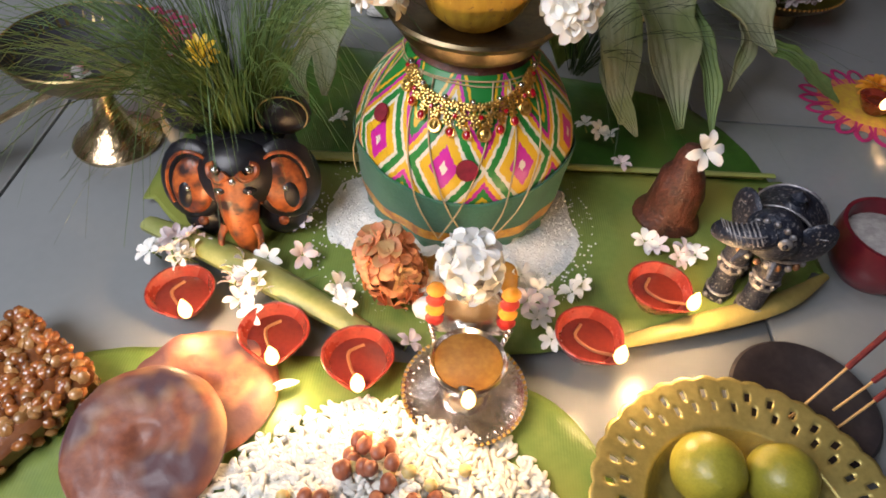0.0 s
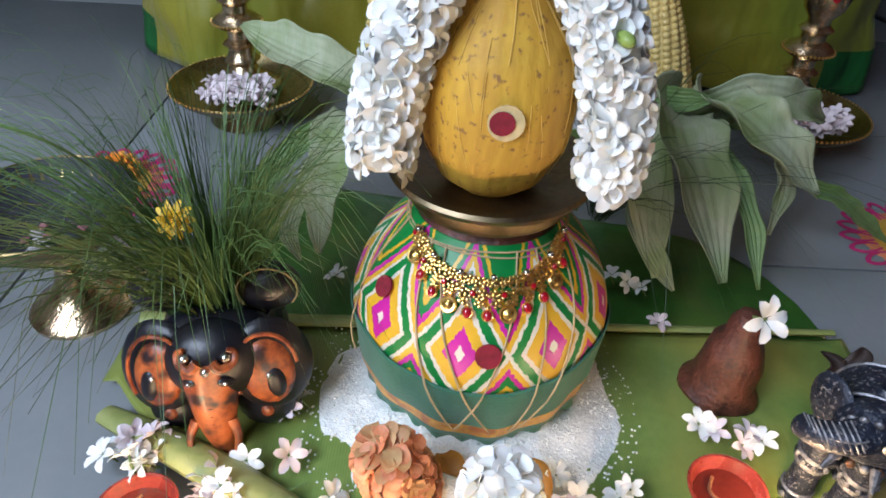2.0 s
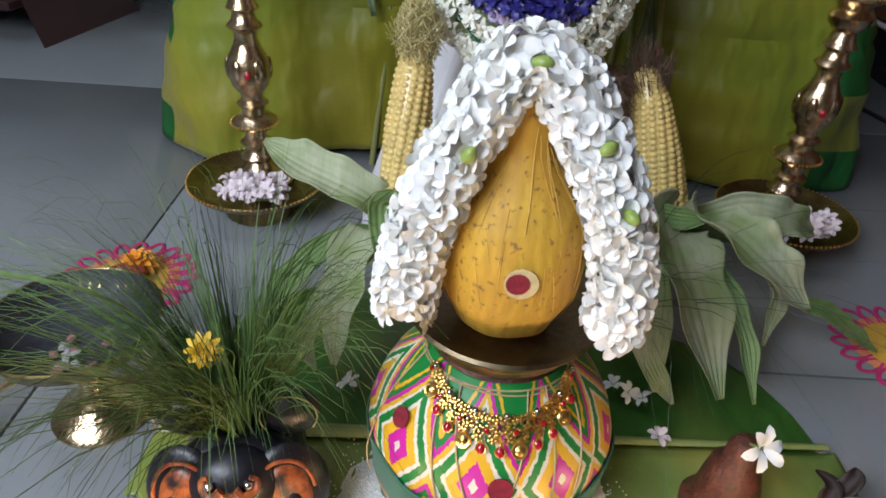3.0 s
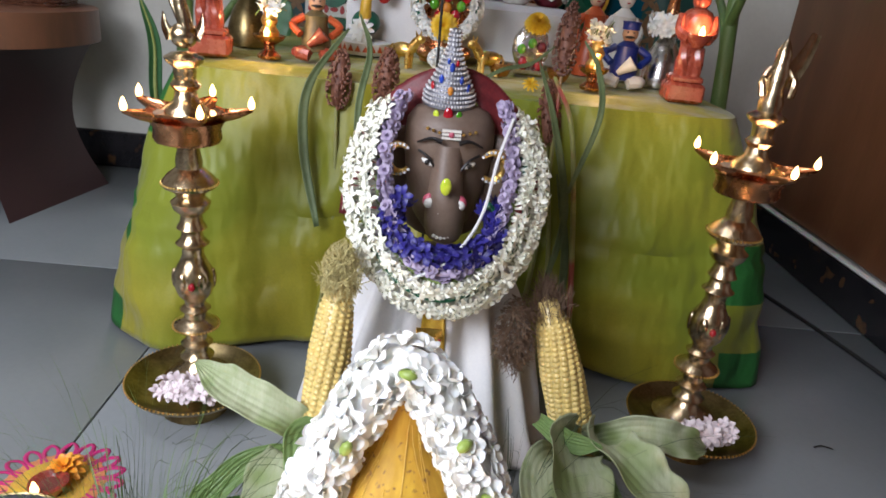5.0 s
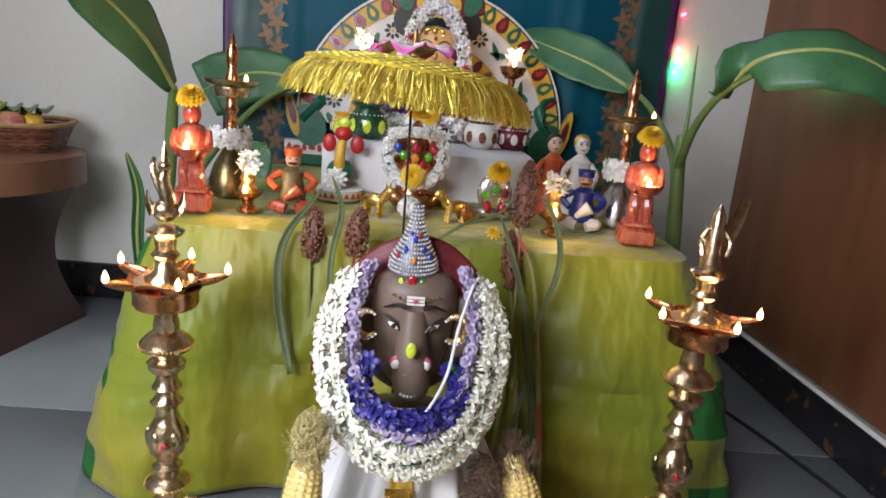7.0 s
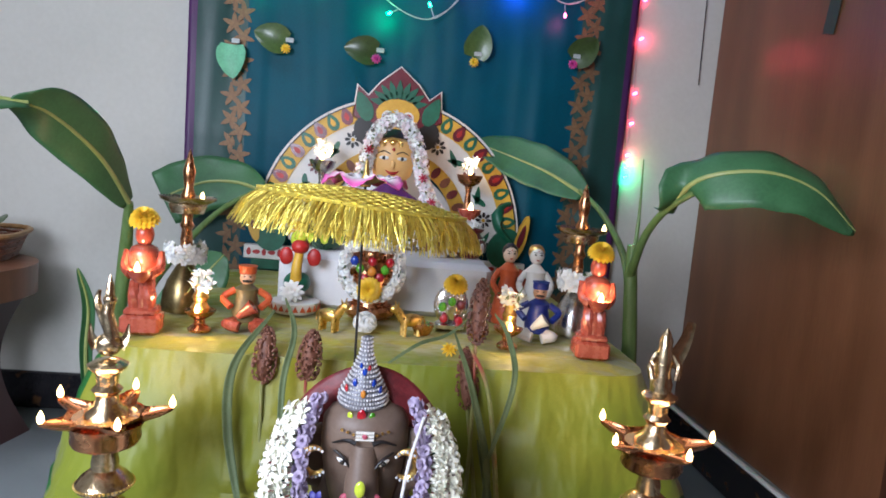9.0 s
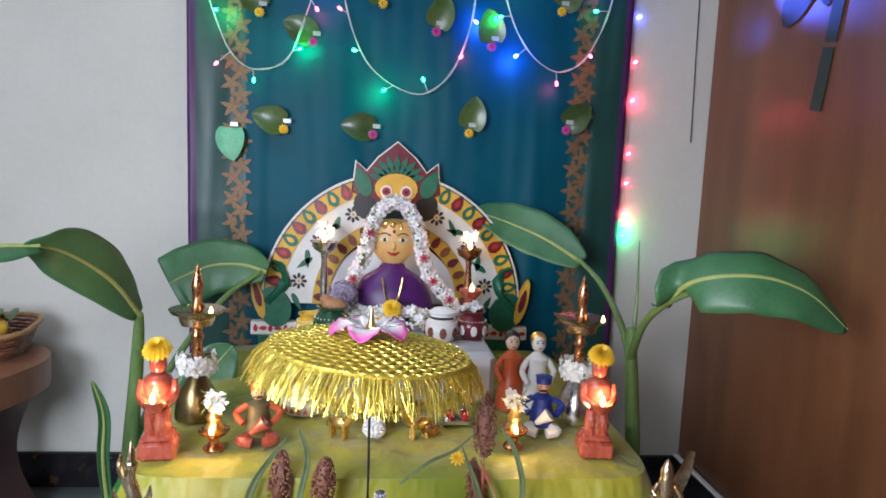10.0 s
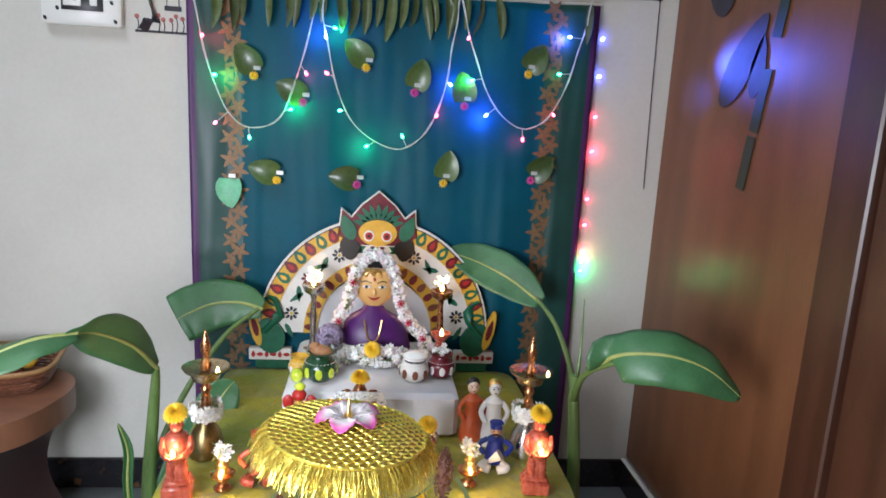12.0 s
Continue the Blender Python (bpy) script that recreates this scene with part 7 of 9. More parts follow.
def gilt_calf(at, turn):
    g = Geo()
    g.add(ball(0.020, 0.010, 0.011, 14, 9), pose(0, 0, 0.026))
    g.add(tube([(-0.015, 0, 0.028), (-0.023, 0, 0.040), (-0.028, 0, 0.044)], (0.008, 0.0055), 10, 4))
    g.add(ball(0.0085, 0.0065, 0.0065, 10, 7), pose(-0.029, 0, 0.044))
    for sx in (-0.012, 0.012):
        for sy in (-0.005, 0.005):
            g.add(tube([(sx, sy, 0.024), (sx, sy, 0.0)], (0.0042, 0.0034), 8))
    for sy in (-1, 1):
        g.add(tube([(-0.026, sy * 0.004, 0.048), (-0.026, sy * 0.008, 0.056)], (0.0022, 0.0006), 6))
    g.add(tube([(0.018, 0, 0.032), (0.024, 0, 0.024), (0.024, 0, 0.014)], 0.0018, 6, 3))
    solo("gilt_calf", g, GOLD, "tiny gilt cow figurine standing on the cloth", "figurine", pose(*at, 0, 0, turn), "gilt cow figurines")


gilt_calf((-0.035, 1.120, CZ), 150)
gilt_calf((0.095, 1.120, CZ), 20)
sil = thing("silver_ornament", "filigree silver ornament with red and green stones and a yellow flower", "ornament", (0.165, 1.185, CZ))
part("plate", geo(ball(0.030, 0.008, 0.036, 18, 10), pose(0, 0, 0.042)), SILVER, sil)
for k in range(34):
    a = rnd.uniform(0, 6.28)
    r = 0.028 * rnd.random() ** 0.5
    part("bead", pearl, None, sil, at=pose(r * math.cos(a), -0.009, 0.042 + 1.15 * r * math.sin(a)))
for x, z, mt in ((-0.012, 0.02, REDG), (0.014, 0.018, REDG), (0.0, 0.05, GREENG), (0.016, 0.045, MAROONP), (-0.016, 0.04, GREENG)):
    part("gemstone", geo(ball(0.007, 0.004, 0.008, 10, 7), pose(x, -0.012, z)), mt, sil)
part("foot", geo(block(0.05, 0.03, 0.012, 0.003)), SILVER, sil)
part("flower_head", YELLOWB, None, sil, at=aim((0.005, -0.002, 0.078), (0, -0.6, 0.8)))
solo("chrysanthemum", YELLOWS, None, "small yellow flower lying at the table's front edge", "flower", aim((0.150, 1.030, CZ + 0.006), (0, -0.7, 0.7)), "yellow chrysanthemums")
for x in (0.115, 0.205):
    solo("gilt_bowl", geo(lathe([(0.008, 0), (0.012, 0.002), (0.018, 0.014), (0.019, 0.020), (0.016, 0.019), (0, 0.008)], 20)), COPPER, "tiny copper bowl on the altar cloth", "bowl", (x, 1.13, CZ), "copper bowls")

# ---- banana plants beside the table ----
def plant_leaf(parent, pts, width, side, cup=0.10, twist=0.0, full=0.95):
    ob = part("leaf", geo(ribbon(pts, lambda t: width * max(0.03, math.sin(math.pi * (0.04 + full * t)) ** 0.55), 12, cup, 10, side, twist, 0.02)), LEAFP, parent)
    thick(ob, 0.0008)
    part("midrib", geo(tube(smooth_path(pts, 6), (0.0050, 0.0012), 8)), RIB, ob, "pale midrib")


right = thing("banana_plant", "young banana plant with broad green leaves standing beside the table", "plant", (0.520, 1.235, 0), group="banana plants")
part("stem", geo(tube([(0, 0, 0), (-0.004, 0.01, 0.3), (-0.018, 0.02, 0.50), (-0.022, 0.02, 0.56)], (0.018, 0.009), 12, 6)), STEM, right)
part("leaf_stalk", geo(tube([(-0.010, 0.02, 0.42), (0.005, 0.12, 0.52), (-0.005, 0.25, 0.60), (-0.04, 0.33, 0.65)], (0.009, 0.005), 10, 6)), STEM, right)
part("leaf_stalk", geo(tube([(-0.020, 0.02, 0.50), (-0.030, -0.05, 0.58), (-0.03, -0.13, 0.635), (-0.005, -0.19, 0.672)], (0.008, 0.005), 10, 6)), STEM, right)
part("young_shoot", geo(tube([(-0.015, 0.03, 0.48), (0.0, 0.06, 0.60), (0.004, 0.08, 0.72)], (0.006, 0.001), 8, 5)), STEM, right)
plant_leaf(right, [(-0.030, 0.33, 0.640), (-0.10, 0.40, 0.684), (-0.18, 0.455, 0.716), (-0.268, 0.475, 0.742)], 0.120, (-0.35, -0.75, 0.55), 0.06)
plant_leaf(right, [(-0.030, -0.120, 0.628), (-0.012, -0.190, 0.684), (0.060, -0.235, 0.702), (0.135, -0.250, 0.682), (0.208, -0.245, 0.628)], 0.112, (0.16, -0.78, 0.55), -0.14)

left = thing("banana_plant", "young banana plant with an arching torn leaf beside the table", "plant", (-0.455, 1.345, 0), group="banana plants")
part("stem", geo(tube([(0, 0, 0), (0.01, -0.01, 0.25), (0.03, -0.03, 0.42), (0.05, -0.07, 0.52), (0.062, -0.10, 0.565)], (0.018, 0.007), 12, 6)), STEM, left)
part("leaf_stalk", geo(tube([(0.02, -0.01, 0.30), (0.06, 0.10, 0.42), (0.13, 0.21, 0.53), (0.205, 0.275, 0.588)], (0.009, 0.005), 10, 6)), STEM, left)
plant_leaf(left, [(0.062, -0.10, 0.565), (0.045, -0.18, 0.640), (0.015, -0.27, 0.695), (-0.015, -0.32, 0.708)], 0.090, (-0.75, -0.35, 0.6), 0.05)
plant_leaf(left, [(0.0, -0.305, 0.706), (-0.06, -0.35, 0.705), (-0.13, -0.38, 0.670), (-0.19, -0.39, 0.60)], 0.100, (-0.3, -0.3, 0.9), -0.15)
plant_leaf(left, [(0.215, 0.275, 0.585), (0.160, 0.278, 0.600), (0.090, 0.278, 0.596), (0.025, 0.275, 0.568), (-0.002, 0.272, 0.552)], 0.140, (0.10, -0.92, 0.36), -0.06, 0.0, 0.62)
plant_leaf(left, [(0.03, -0.01, 0.20), (0.10, 0.04, 0.33), (0.15, 0.08, 0.42), (0.18, 0.09, 0.46)], 0.10, (0.3, -0.9, 0.3), 0.06)
plant_leaf(left, [(-0.01, -0.04, 0.10), (-0.01, -0.08, 0.28), (0.0, -0.10, 0.38), (-0.01, -0.12, 0.45)], 0.022, (0.6, -0.8, 0.1), 0.15)

# ---- side table with fruit basket ----
stool = thing("side_table", "dark laminate side table with an oval red-brown top against the wall", "side table", pose(-0.975, 1.500, 0, 0, 0, -11))
part("top", geo(plate_shape([(0.265 * math.copysign(abs(math.cos(a)) ** 0.75, math.cos(a)), 0.195 * math.copysign(abs(math.sin(a)) ** 0.75, math.sin(a))) for a in np.linspace(0.05, 6.3332, 64, endpoint=False)], 0.022), pose(0, 0, 0.352)), STOOLW, stool, "red-brown oval top")
for sx in (-1, 1):
    part("panel_leg", geo(grid(lambda u, v: ((0.225 - 0.055 * math.sin(math.pi * min(1, v * 1.05))) * 1.0 - 0.0 * u, (u - 0.5) * (0.30 - 0.05 * math.sin(math.pi * v)), 0.350 * v), 10, 16), Matrix.Diagonal((sx, 1, 1, 1))), STOOLD, stool)
    thick(stool.children[-1], 0.03, 0.0)
part("shelf", geo(block(0.34, 0.30, 0.018, 0.003), pose(0, 0, 0.06)), STOOLD, stool)
part("apron", geo(block(0.36, 0.02, 0.07, 0.003), pose(0, -0.14, 0.28)), STOOLD, stool)
solo("folded_cloth", geo(block(0.22, 0.20, 0.085, 0.03)), BLUEC, "folded blue cloth on the side table's lower shelf", "cloth", (-1.05, 1.49, 0.079))
basket = thing("fruit_basket", "brown wicker basket filled with fruit on the side table", "basket", pose(-0.905, 1.565, 0.3745, 0, 0, 12))


def basket_rim(z, grow):
    return [((0.135 + grow) * math.copysign(abs(math.cos(a)) ** 0.5, math.cos(a)), (0.095 + grow) * math.copysign(abs(math.sin(a)) ** 0.5, math.sin(a)), z) for a in np.linspace(0, 6.2832, 49)]


part("floor_mat", geo(block(0.25, 0.17, 0.006, 0.002)), WICKER, basket)
for j in range(9):
    part("cane_hoop", geo(tube([(x, y, z + 0.0016 * math.sin(i * 2.2 + 3.14 * (j % 2))) for i, (x, y, z) in enumerate(basket_rim(0.008 + 0.0075 * j, 0.0028 * j))], 0.0042, 6)), WICKER, basket)
part("rim", geo(tube(basket_rim(0.078, 0.030), 0.006, 7)), surface("tan_wicker_rim", (0.34, 0.19, 0.07), (0.24, 0.12, 0.04), 0.5, scale=80), basket)
for x, y, z, r, mt, nm, lb in ((-0.07, -0.03, 0.062, 0.036, ORANGEF, "orange", "ripe orange in the basket"), (0.0, -0.04, 0.055, 0.034, APPLE, "apple", "pinkish red apple in the basket"), (0.06, -0.03, 0.058, 0.030, APPLE, "apple", "pinkish red apple in the basket"), (-0.02, 0.03, 0.066, 0.034, ORANGEF, "orange", "ripe orange in the basket"), (0.06, 0.03, 0.060, 0.030, SWEET, "guava", "green guava in the basket"), (-0.08, 0.04, 0.056, 0.032, APPLE, "apple", "pinkish red apple in the basket"), (0.02, -0.005, 0.082, 0.026, SWEET, "guava", "green guava in the basket"), (0.095, -0.01, 0.062, 0.022, YELLOWPT, "lemon", "yellow lemon in the basket")):
    m = pose(-0.905, 1.565, 0.3745, 0, 0, 12) @ pose(x, y, z + 0.014)
    solo(nm, geo(lathe([(0, -0.92 * r), (0.5 * r, -0.86 * r), (0.9 * r, -0.45 * r), (r, 0), (0.9 * r, 0.5 * r), (0.5 * r, 0.88 * r), (0.12 * r, 0.9 * r), (0, 0.82 * r)], 18)), mt, lb, "fruit", m, "fruit in the basket")
for k in range(5):
    m = pose(-0.905, 1.565, 0.3745, 0, 0, 12)
    thick(solo("fruit_leaf", geo(ribbon([(-0.02 + 0.03 * k, 0.02, 0.09), (0.0 + 0.03 * k, -0.005, 0.108), (0.01 + 0.03 * k, -0.04, 0.10)], leafw(0.035), 5, 0.15, 4, (0, -0.4, 0.9))), BETEL, "green betel leaf lying over the fruit", "leaf", m, "leaves on the fruit"), 0.0006)
flask = thing("flask", "violet plastic flask standing behind the basket", "flask", (-1.015, 1.655, 0.3745))
part("body", geo(lathe([(0.036, 0), (0.038, 0.004), (0.038, 0.15), (0.034, 0.165), (0.0, 0.166)], 28)), PLUMF, flask)
part("cap", geo(lathe([(0.030, 0.165), (0.031, 0.20), (0.028, 0.206), (0, 0.207)], 24)), BLACKPL, flask)

# ---- on the wall: switchboard, tree sticker, leaves, toran and fairy lights ----
sw = thing("switchboard", "white plastic switchboard with a socket and a rocker switch", "switchboard", (-0.705, BACK, 1.351))
part("box", geo(block(0.19, 0.136, 0.030, 0.006), pose(0, 0, 0) @ FRONT), WHITEPL, sw)
part("insert", geo(block(0.100, 0.062, 0.003, 0.001), pose(0.005, -0.030, -0.002) @ FRONT), BLACKPL, sw)
part("socket", geo(block(0.042, 0.042, 0.004, 0.001), pose(-0.018, -0.032, -0.002) @ FRONT), WHITEPL, sw)
for x, z in ((-0.018, 0.010), (-0.026, -0.008), (-0.010, -0.008)):
    part("socket_hole", geo(lathe([(0.003, 0), (0.003, 0.001), (0, 0.001)], 10), pose(x, -0.036, z) @ FRONT), BLACKPL, sw)
part("rocker", geo(block(0.018, 0.038, 0.005, 0.002), pose(0.033, -0.032, -0.002) @ FRONT), WHITEPL, sw)
for x, z in ((-0.085, 0.055), (0.083, 0.055), (-0.085, -0.055), (0.083, -0.055), (-0.045, 0.04), (-0.055, -0.03), (0.075, -0.01)):
    part("painted_butterfly", flat(oval(0.004, 0.006, 8), 0.001, x, z, 30, -0.030), BLACKPL, sw)
tree = thing("tree_sticker", "black vinyl wall sticker of a tree with swing and red flowers", "sticker", (-0.545, BACK, 1.280))
part("trunk", geo(tube([(-0.012, -0.001, 0.0), (0.004, -0.001, 0.04), (-0.006, -0.001, 0.09), (0.002, -0.001, 0.14), (-0.008, -0.001, 0.24)], (0.022, 0.016), 8, 5, 0.06)), DECALB, tree)
part("branch", geo(tube([(0.0, -0.001, 0.135), (0.04, -0.001, 0.152), (0.11, -0.001, 0.150), (0.165, -0.001, 0.142)], (0.008, 0.002), 8, 5, 0.1)), DECALB, tree)
part("swing_seat", geo(block(0.042, 0.012, 0.001), pose(0.055, -0.0002, 0.062) @ FRONT), DECALB, tree)
for x in (0.040, 0.070):
    part("swing_rope", geo(block(0.0022, 0.085, 0.001), pose(x, -0.0002, 0.108) @ FRONT), DECALB, tree)
for x, h in ((-0.035, 0.035), (0.018, 0.04), (0.03, 0.03), (0.05, 0.03), (0.062, 0.04), (0.078, 0.035)):
    part("flower_stem", geo(tube([(x, -0.001, 0), (x + 0.004, -0.001, h * 0.6), (x, -0.001, h)], 0.0012, 5, 3)), DECALB, tree)
    part("red_bloom", flat(oval(0.006, 0.006, 8), 0.0012, x, h + 0.003, 0, 0), surface("dusty_red_vinyl", (0.42, 0.13, 0.11), rough=0.6), tree)
for x, z in ((0.05, 0.148), (0.075, 0.142), (0.10, 0.154), (0.125, 0.14), (0.15, 0.15), (0.165, 0.135)):
    part("red_bloom", flat(oval(0.004, 0.004, 8), 0.0012, x, z, 0, 0), surface("dusty_red_vinyl", (0.42, 0.13, 0.11), rough=0.6), tree)
part("grass_line", geo(block(0.14, 0.006, 0.001), pose(0.03, -0.0002, 0.002) @ FRONT), DECALB, tree)

SY = BACK - 0.044
mango = ribbon([(0, 0, 0), (0.003, -0.004, -0.035), (0.002, -0.002, -0.075), (-0.004, 0.0, -0.108)], leafw(0.024, 0.8), 4, 0.25, 4, (0, -1, 0.05))
mango_mesh = geo(mango).mesh("mango_leaf", [MANGO])
toran = thing("mango_leaf_toran", "row of drying mango leaves strung across the top of the saree", "toran", (0, SY, 1.428))
part("string", geo(tube([(-0.44, 0, 0.0), (0.1, -0.002, -0.012), (0.62, 0, 0.002)], 0.0014, 5, 8)), THREAD, toran)
xs = [-0.375, -0.345, -0.31, -0.235, -0.20, -0.16, -0.13, -0.105, -0.065, -0.03, 0.0, 0.04, 0.07, 0.10, 0.125, 0.155, 0.175, 0.21, 0.235, 0.265, 0.30, 0.345, 0.595]
for x in xs:
    part("mango_leaf", mango_mesh, None, toran, at=pose(x, -0.003, -0.008 + jit(0.004), jit(8), jit(10), jit(45)) @ Matrix.Scale(rnd.uniform(0.8, 1.2), 4))

heart = ribbon([(0, 0, 0), (0.0, -0.006, -0.022), (0.002, -0.008, -0.048), (0.006, -0.004, -0.078)], lambda t: 0.066 * (math.sin(math.pi * min(1, 0.22 + 0.78 * t)) ** 0.7 + 0.02), 5, 0.12, 6, (0, -1, 0))
heart_mesh = geo(heart).mesh("leaf_blade", [BETEL])
for x, z, turn, flower in ((-0.278, 1.185, 150, YELLOWS), (0.008, 1.223, 140, YELLOWS), (0.137, 1.167, 200, PINKB), (0.272, 1.140, 175, PINKB), (0.439, 1.233, 215, YELLOWS), (-0.153, 1.125, 120, PINKB), (-0.218, 0.919, 110, YELLOWS), (-0.006, 0.917, 100, PINKB), (0.227, 0.932, 195, YELLOWS), (0.469, 0.951, 230, PINKB), (-0.341, 0.905, 0, None)):
    ob = thing("pinned_leaf", "betel leaf with a yellow flower taped to the saree" if flower is YELLOWS else "betel leaf with a pink flower taped to the saree" if flower else "pale betel leaf coloured as if lit green on the saree", "leaf", (x, SY - 0.004, z), group="leaves taped to the saree")
    # the flowerless leaf has the green bulb light put into its base colour
    part("leaf_blade", heart_mesh if flower else geo(heart).mesh("leaf_blade", [surface("green_lit_leaf", (0.22, 0.60, 0.36), rough=0.5)]), None, ob, at=pose(0, 0.004, 0.012, 0, turn, 0))
    if flower:
        part("flower_head", flower, None, ob, at=aim((0, -0.004, 0), (0, -1, 0.1)))
    part("tape", geo(block(0.018, 0.010, 0.0006)), surface("clear_tape", (0.5, 0.55, 0.55), rough=0.15), ob, at=pose(0.008, -0.003, 0.020) @ FRONT)

fairy = thing("fairy_lights", "string of red, green and blue fairy lights looped across the saree", "fairy lights", (0, SY - 0.012, 0))
bulb_mesh = {k: geo(lathe([(0.0020, 0), (0.0036, 0.003), (0.0034, 0.009), (0.0, 0.012)], 8)).mesh("bulb", [m]) for k, m in BULBS.items()}
LOOPS = [((-0.434, 1.40), (-0.375, 1.16), (-0.301, 1.057), (-0.20, 1.10), (-0.129, 1.342), (-0.105, 1.42)), ((-0.105, 1.42), (-0.098, 1.302), (-0.03, 1.09), (0.109, 1.018), (0.20, 1.12), (0.231, 1.29), (0.245, 1.42)), ((0.245, 1.42), (0.293, 1.266), (0.355, 1.14), (0.443, 1.089), (0.52, 1.15), (0.57, 1.30), (0.595, 1.43))]
wires = []
for loop in LOOPS:
    pts = smooth_path([(x, -0.004 * math.sin(i), z) for i, (x, z) in enumerate(loop)], 8)
    wires += pts
    part("wire", geo(tube(pts, 0.0013, 5)), WIRE, fairy)
    part("wire", geo(tube([p + Vector((0.003 * math.sin(i * 0.9), -0.002, 0.002 * math.cos(i))) for i, p in enumerate(pts)], 0.0011, 5)), WIRE, fairy)
BULB_AT = {"red": ((-0.404, 1.273), (-0.368, 1.065), (-0.148, 1.203), (-0.087, 1.200), (0.195, 1.107), (0.272, 1.317), (0.434, 1.066), (0.513, 1.134)),
           "green": ((-0.377, 1.182), (-0.287, 1.033), (-0.187, 1.104), (-0.051, 1.110), (0.021, 1.024), (0.112, 1.047), (0.292, 1.209), (0.527, 1.239), (-0.078, 1.316)),
           "blue": ((-0.095, 1.287), (0.227, 1.197), (0.334, 1.123), (0.547, 1.335))}
GLOW = {"red": 0.07, "green": 0.15, "blue": 0.32}
for col, places in BULB_AT.items():
    for k, (x, z) in enumerate(places):
        root = min(wires, key=lambda p: (p.x - x) ** 2 + (p.z - z) ** 2)
        tip = Vector((x, root.y - 0.004, z))
        d = (tip - root).normalized()
        part("lead", geo(tube([root, root.lerp(tip, 0.9)], 0.0011, 5)), WIRE, fairy)
        part("bulb", bulb_mesh[col], None, fairy, f"glowing {col} bulb", at=aim(tip, d))
        if k % 2 == 0 or col == "blue":
            point_lamp(f"{col}_bulb_glow", Vector((0, SY - 0.012, 0)) + tip + d * 0.016 + Vector((0, 0.006, 0)), GLOW[col], BULB_LIGHT[col], 0.004)
drop = thing("fairy_lights", "fairy lights hanging behind the saree's edge on the wall", "fairy lights", (0.636, BACK - 0.006, 0))
part("wire", geo(tube([(0, 0, 1.42), (0.003, -0.002, 1.1), (0.010, 0, 0.70)], 0.0012, 5, 8)), WIRE, drop)
for z, col in ((1.34, "blue"), (1.24, "blue"), (1.13, "red"), (1.035, "red"), (0.90, "red"), (0.825, "red"), (0.745, "red"), (0.715, "green"), (0.69, "green")):
    part("bulb", bulb_mesh[col], None, drop, f"glowing {col} bulb", at=aim((0.006, -0.004, z), (0.7, -0.3, 0.4)))
    if z < 0.75 or z == 1.035:
        point_lamp(f"{col}_bulb_glow", (0.656, BACK - 0.018, z), 0.05, BULB_LIGHT[col], 0.004)


def bulb_beam(col, at, target, power, cone):
    """The narrow beam of a clear bulb that points along the wall."""
    data = bpy.data.lights.new(f"{col}_bulb_beam", "SPOT")
    data.energy, data.color, data.spot_size, data.spot_blend, data.shadow_soft_size = power, BULB_LIGHT[col], radians(cone), 0.9, 0.004
    new(f"{col}_bulb_beam", data).matrix_world = look(at, target)


bulb_beam("blue", (0.664, BACK - 0.020, 1.30), (RIGHT, 1.33, 1.255), 5.0, 32)
bulb_beam("blue", (0.664, BACK - 0.020, 1.22), (RIGHT, 1.60, 1.20), 0.8, 40)
bulb_beam("red", (0.664, BACK - 0.020, 1.03), (RIGHT, 1.42, 0.93), 0.22, 30)

# ---- clay lamps and offerings on the floor ----
LZ = 0.0095


def diya(at, turn, label, lit=True, s=1.0):
    """A clay oil lamp with a pinched spout at -y."""
    ob = thing("clay_lamp", label, "oil lamp", Matrix.Translation(at) @ pose(0, 0, 0, 0, 0, turn) @ Matrix.Scale(s, 4), group="clay lamps on the leaf")

    def at_in(r_, z_):
        def fn(u, v):
            a = 2 * math.pi * u
            k = max(0.0, math.cos(a + math.pi / 2)) ** 9
            r, z = r_(v), z_(v)
            r = r * (1 + 0.26 * k * min(1, v * 1.4)) * (1 - 0.10 * max(0, math.cos(a + math.pi / 2)) ** 2 * (1 - k))
            return (r * math.cos(a), r * math.sin(a), z + 0.002 * k)
        return fn
    prof_r = lambda v: float(np.interp(v, [0, 0.12, 0.5, 0.62, 0.70, 0.85, 1.0], [0.001, 0.013, 0.0225, 0.0235, 0.0215, 0.0175, 0.001]))
    prof_z = lambda v: float(np.interp(v, [0, 0.12, 0.5, 0.62, 0.70, 0.85, 1.0], [0.0, 0.0, 0.016, 0.0195, 0.0190, 0.010, 0.006]))
    v, f = [], []
    body = grid(lambda u, w: at_in(prof_r, prof_z)(u, w), 40, 20, True)
    part("bowl", geo(body), TERRA, ob)
    part("oil", geo(lathe([(0.0180, 0.0), (0.0180, 0.0004), (0.0, 0.0005)], 28), pose(0, 0.0, 0.0112)), OIL, ob, "amber lamp oil")
    part("wick", geo(tube([(0.004, 0.012, 0.0122), (-0.006, 0.006, 0.0124), (-0.004, -0.008, 0.0130), (0.001, -0.020, 0.0185), (0, -0.0265, 0.0215)], 0.0011, 6, 5)), WICK, ob)
    if lit:
        flame(ob, (0, -0.0265, 0.0205), 0.95)
        tip = Matrix.Translation(at) @ pose(0, 0, 0, 0, 0, turn) @ Vector((0, -0.0275 * s, 0.034 * s))
        point_lamp("clay_lamp_flame", tip, 0.85, FLAME, 0.004)
    return ob


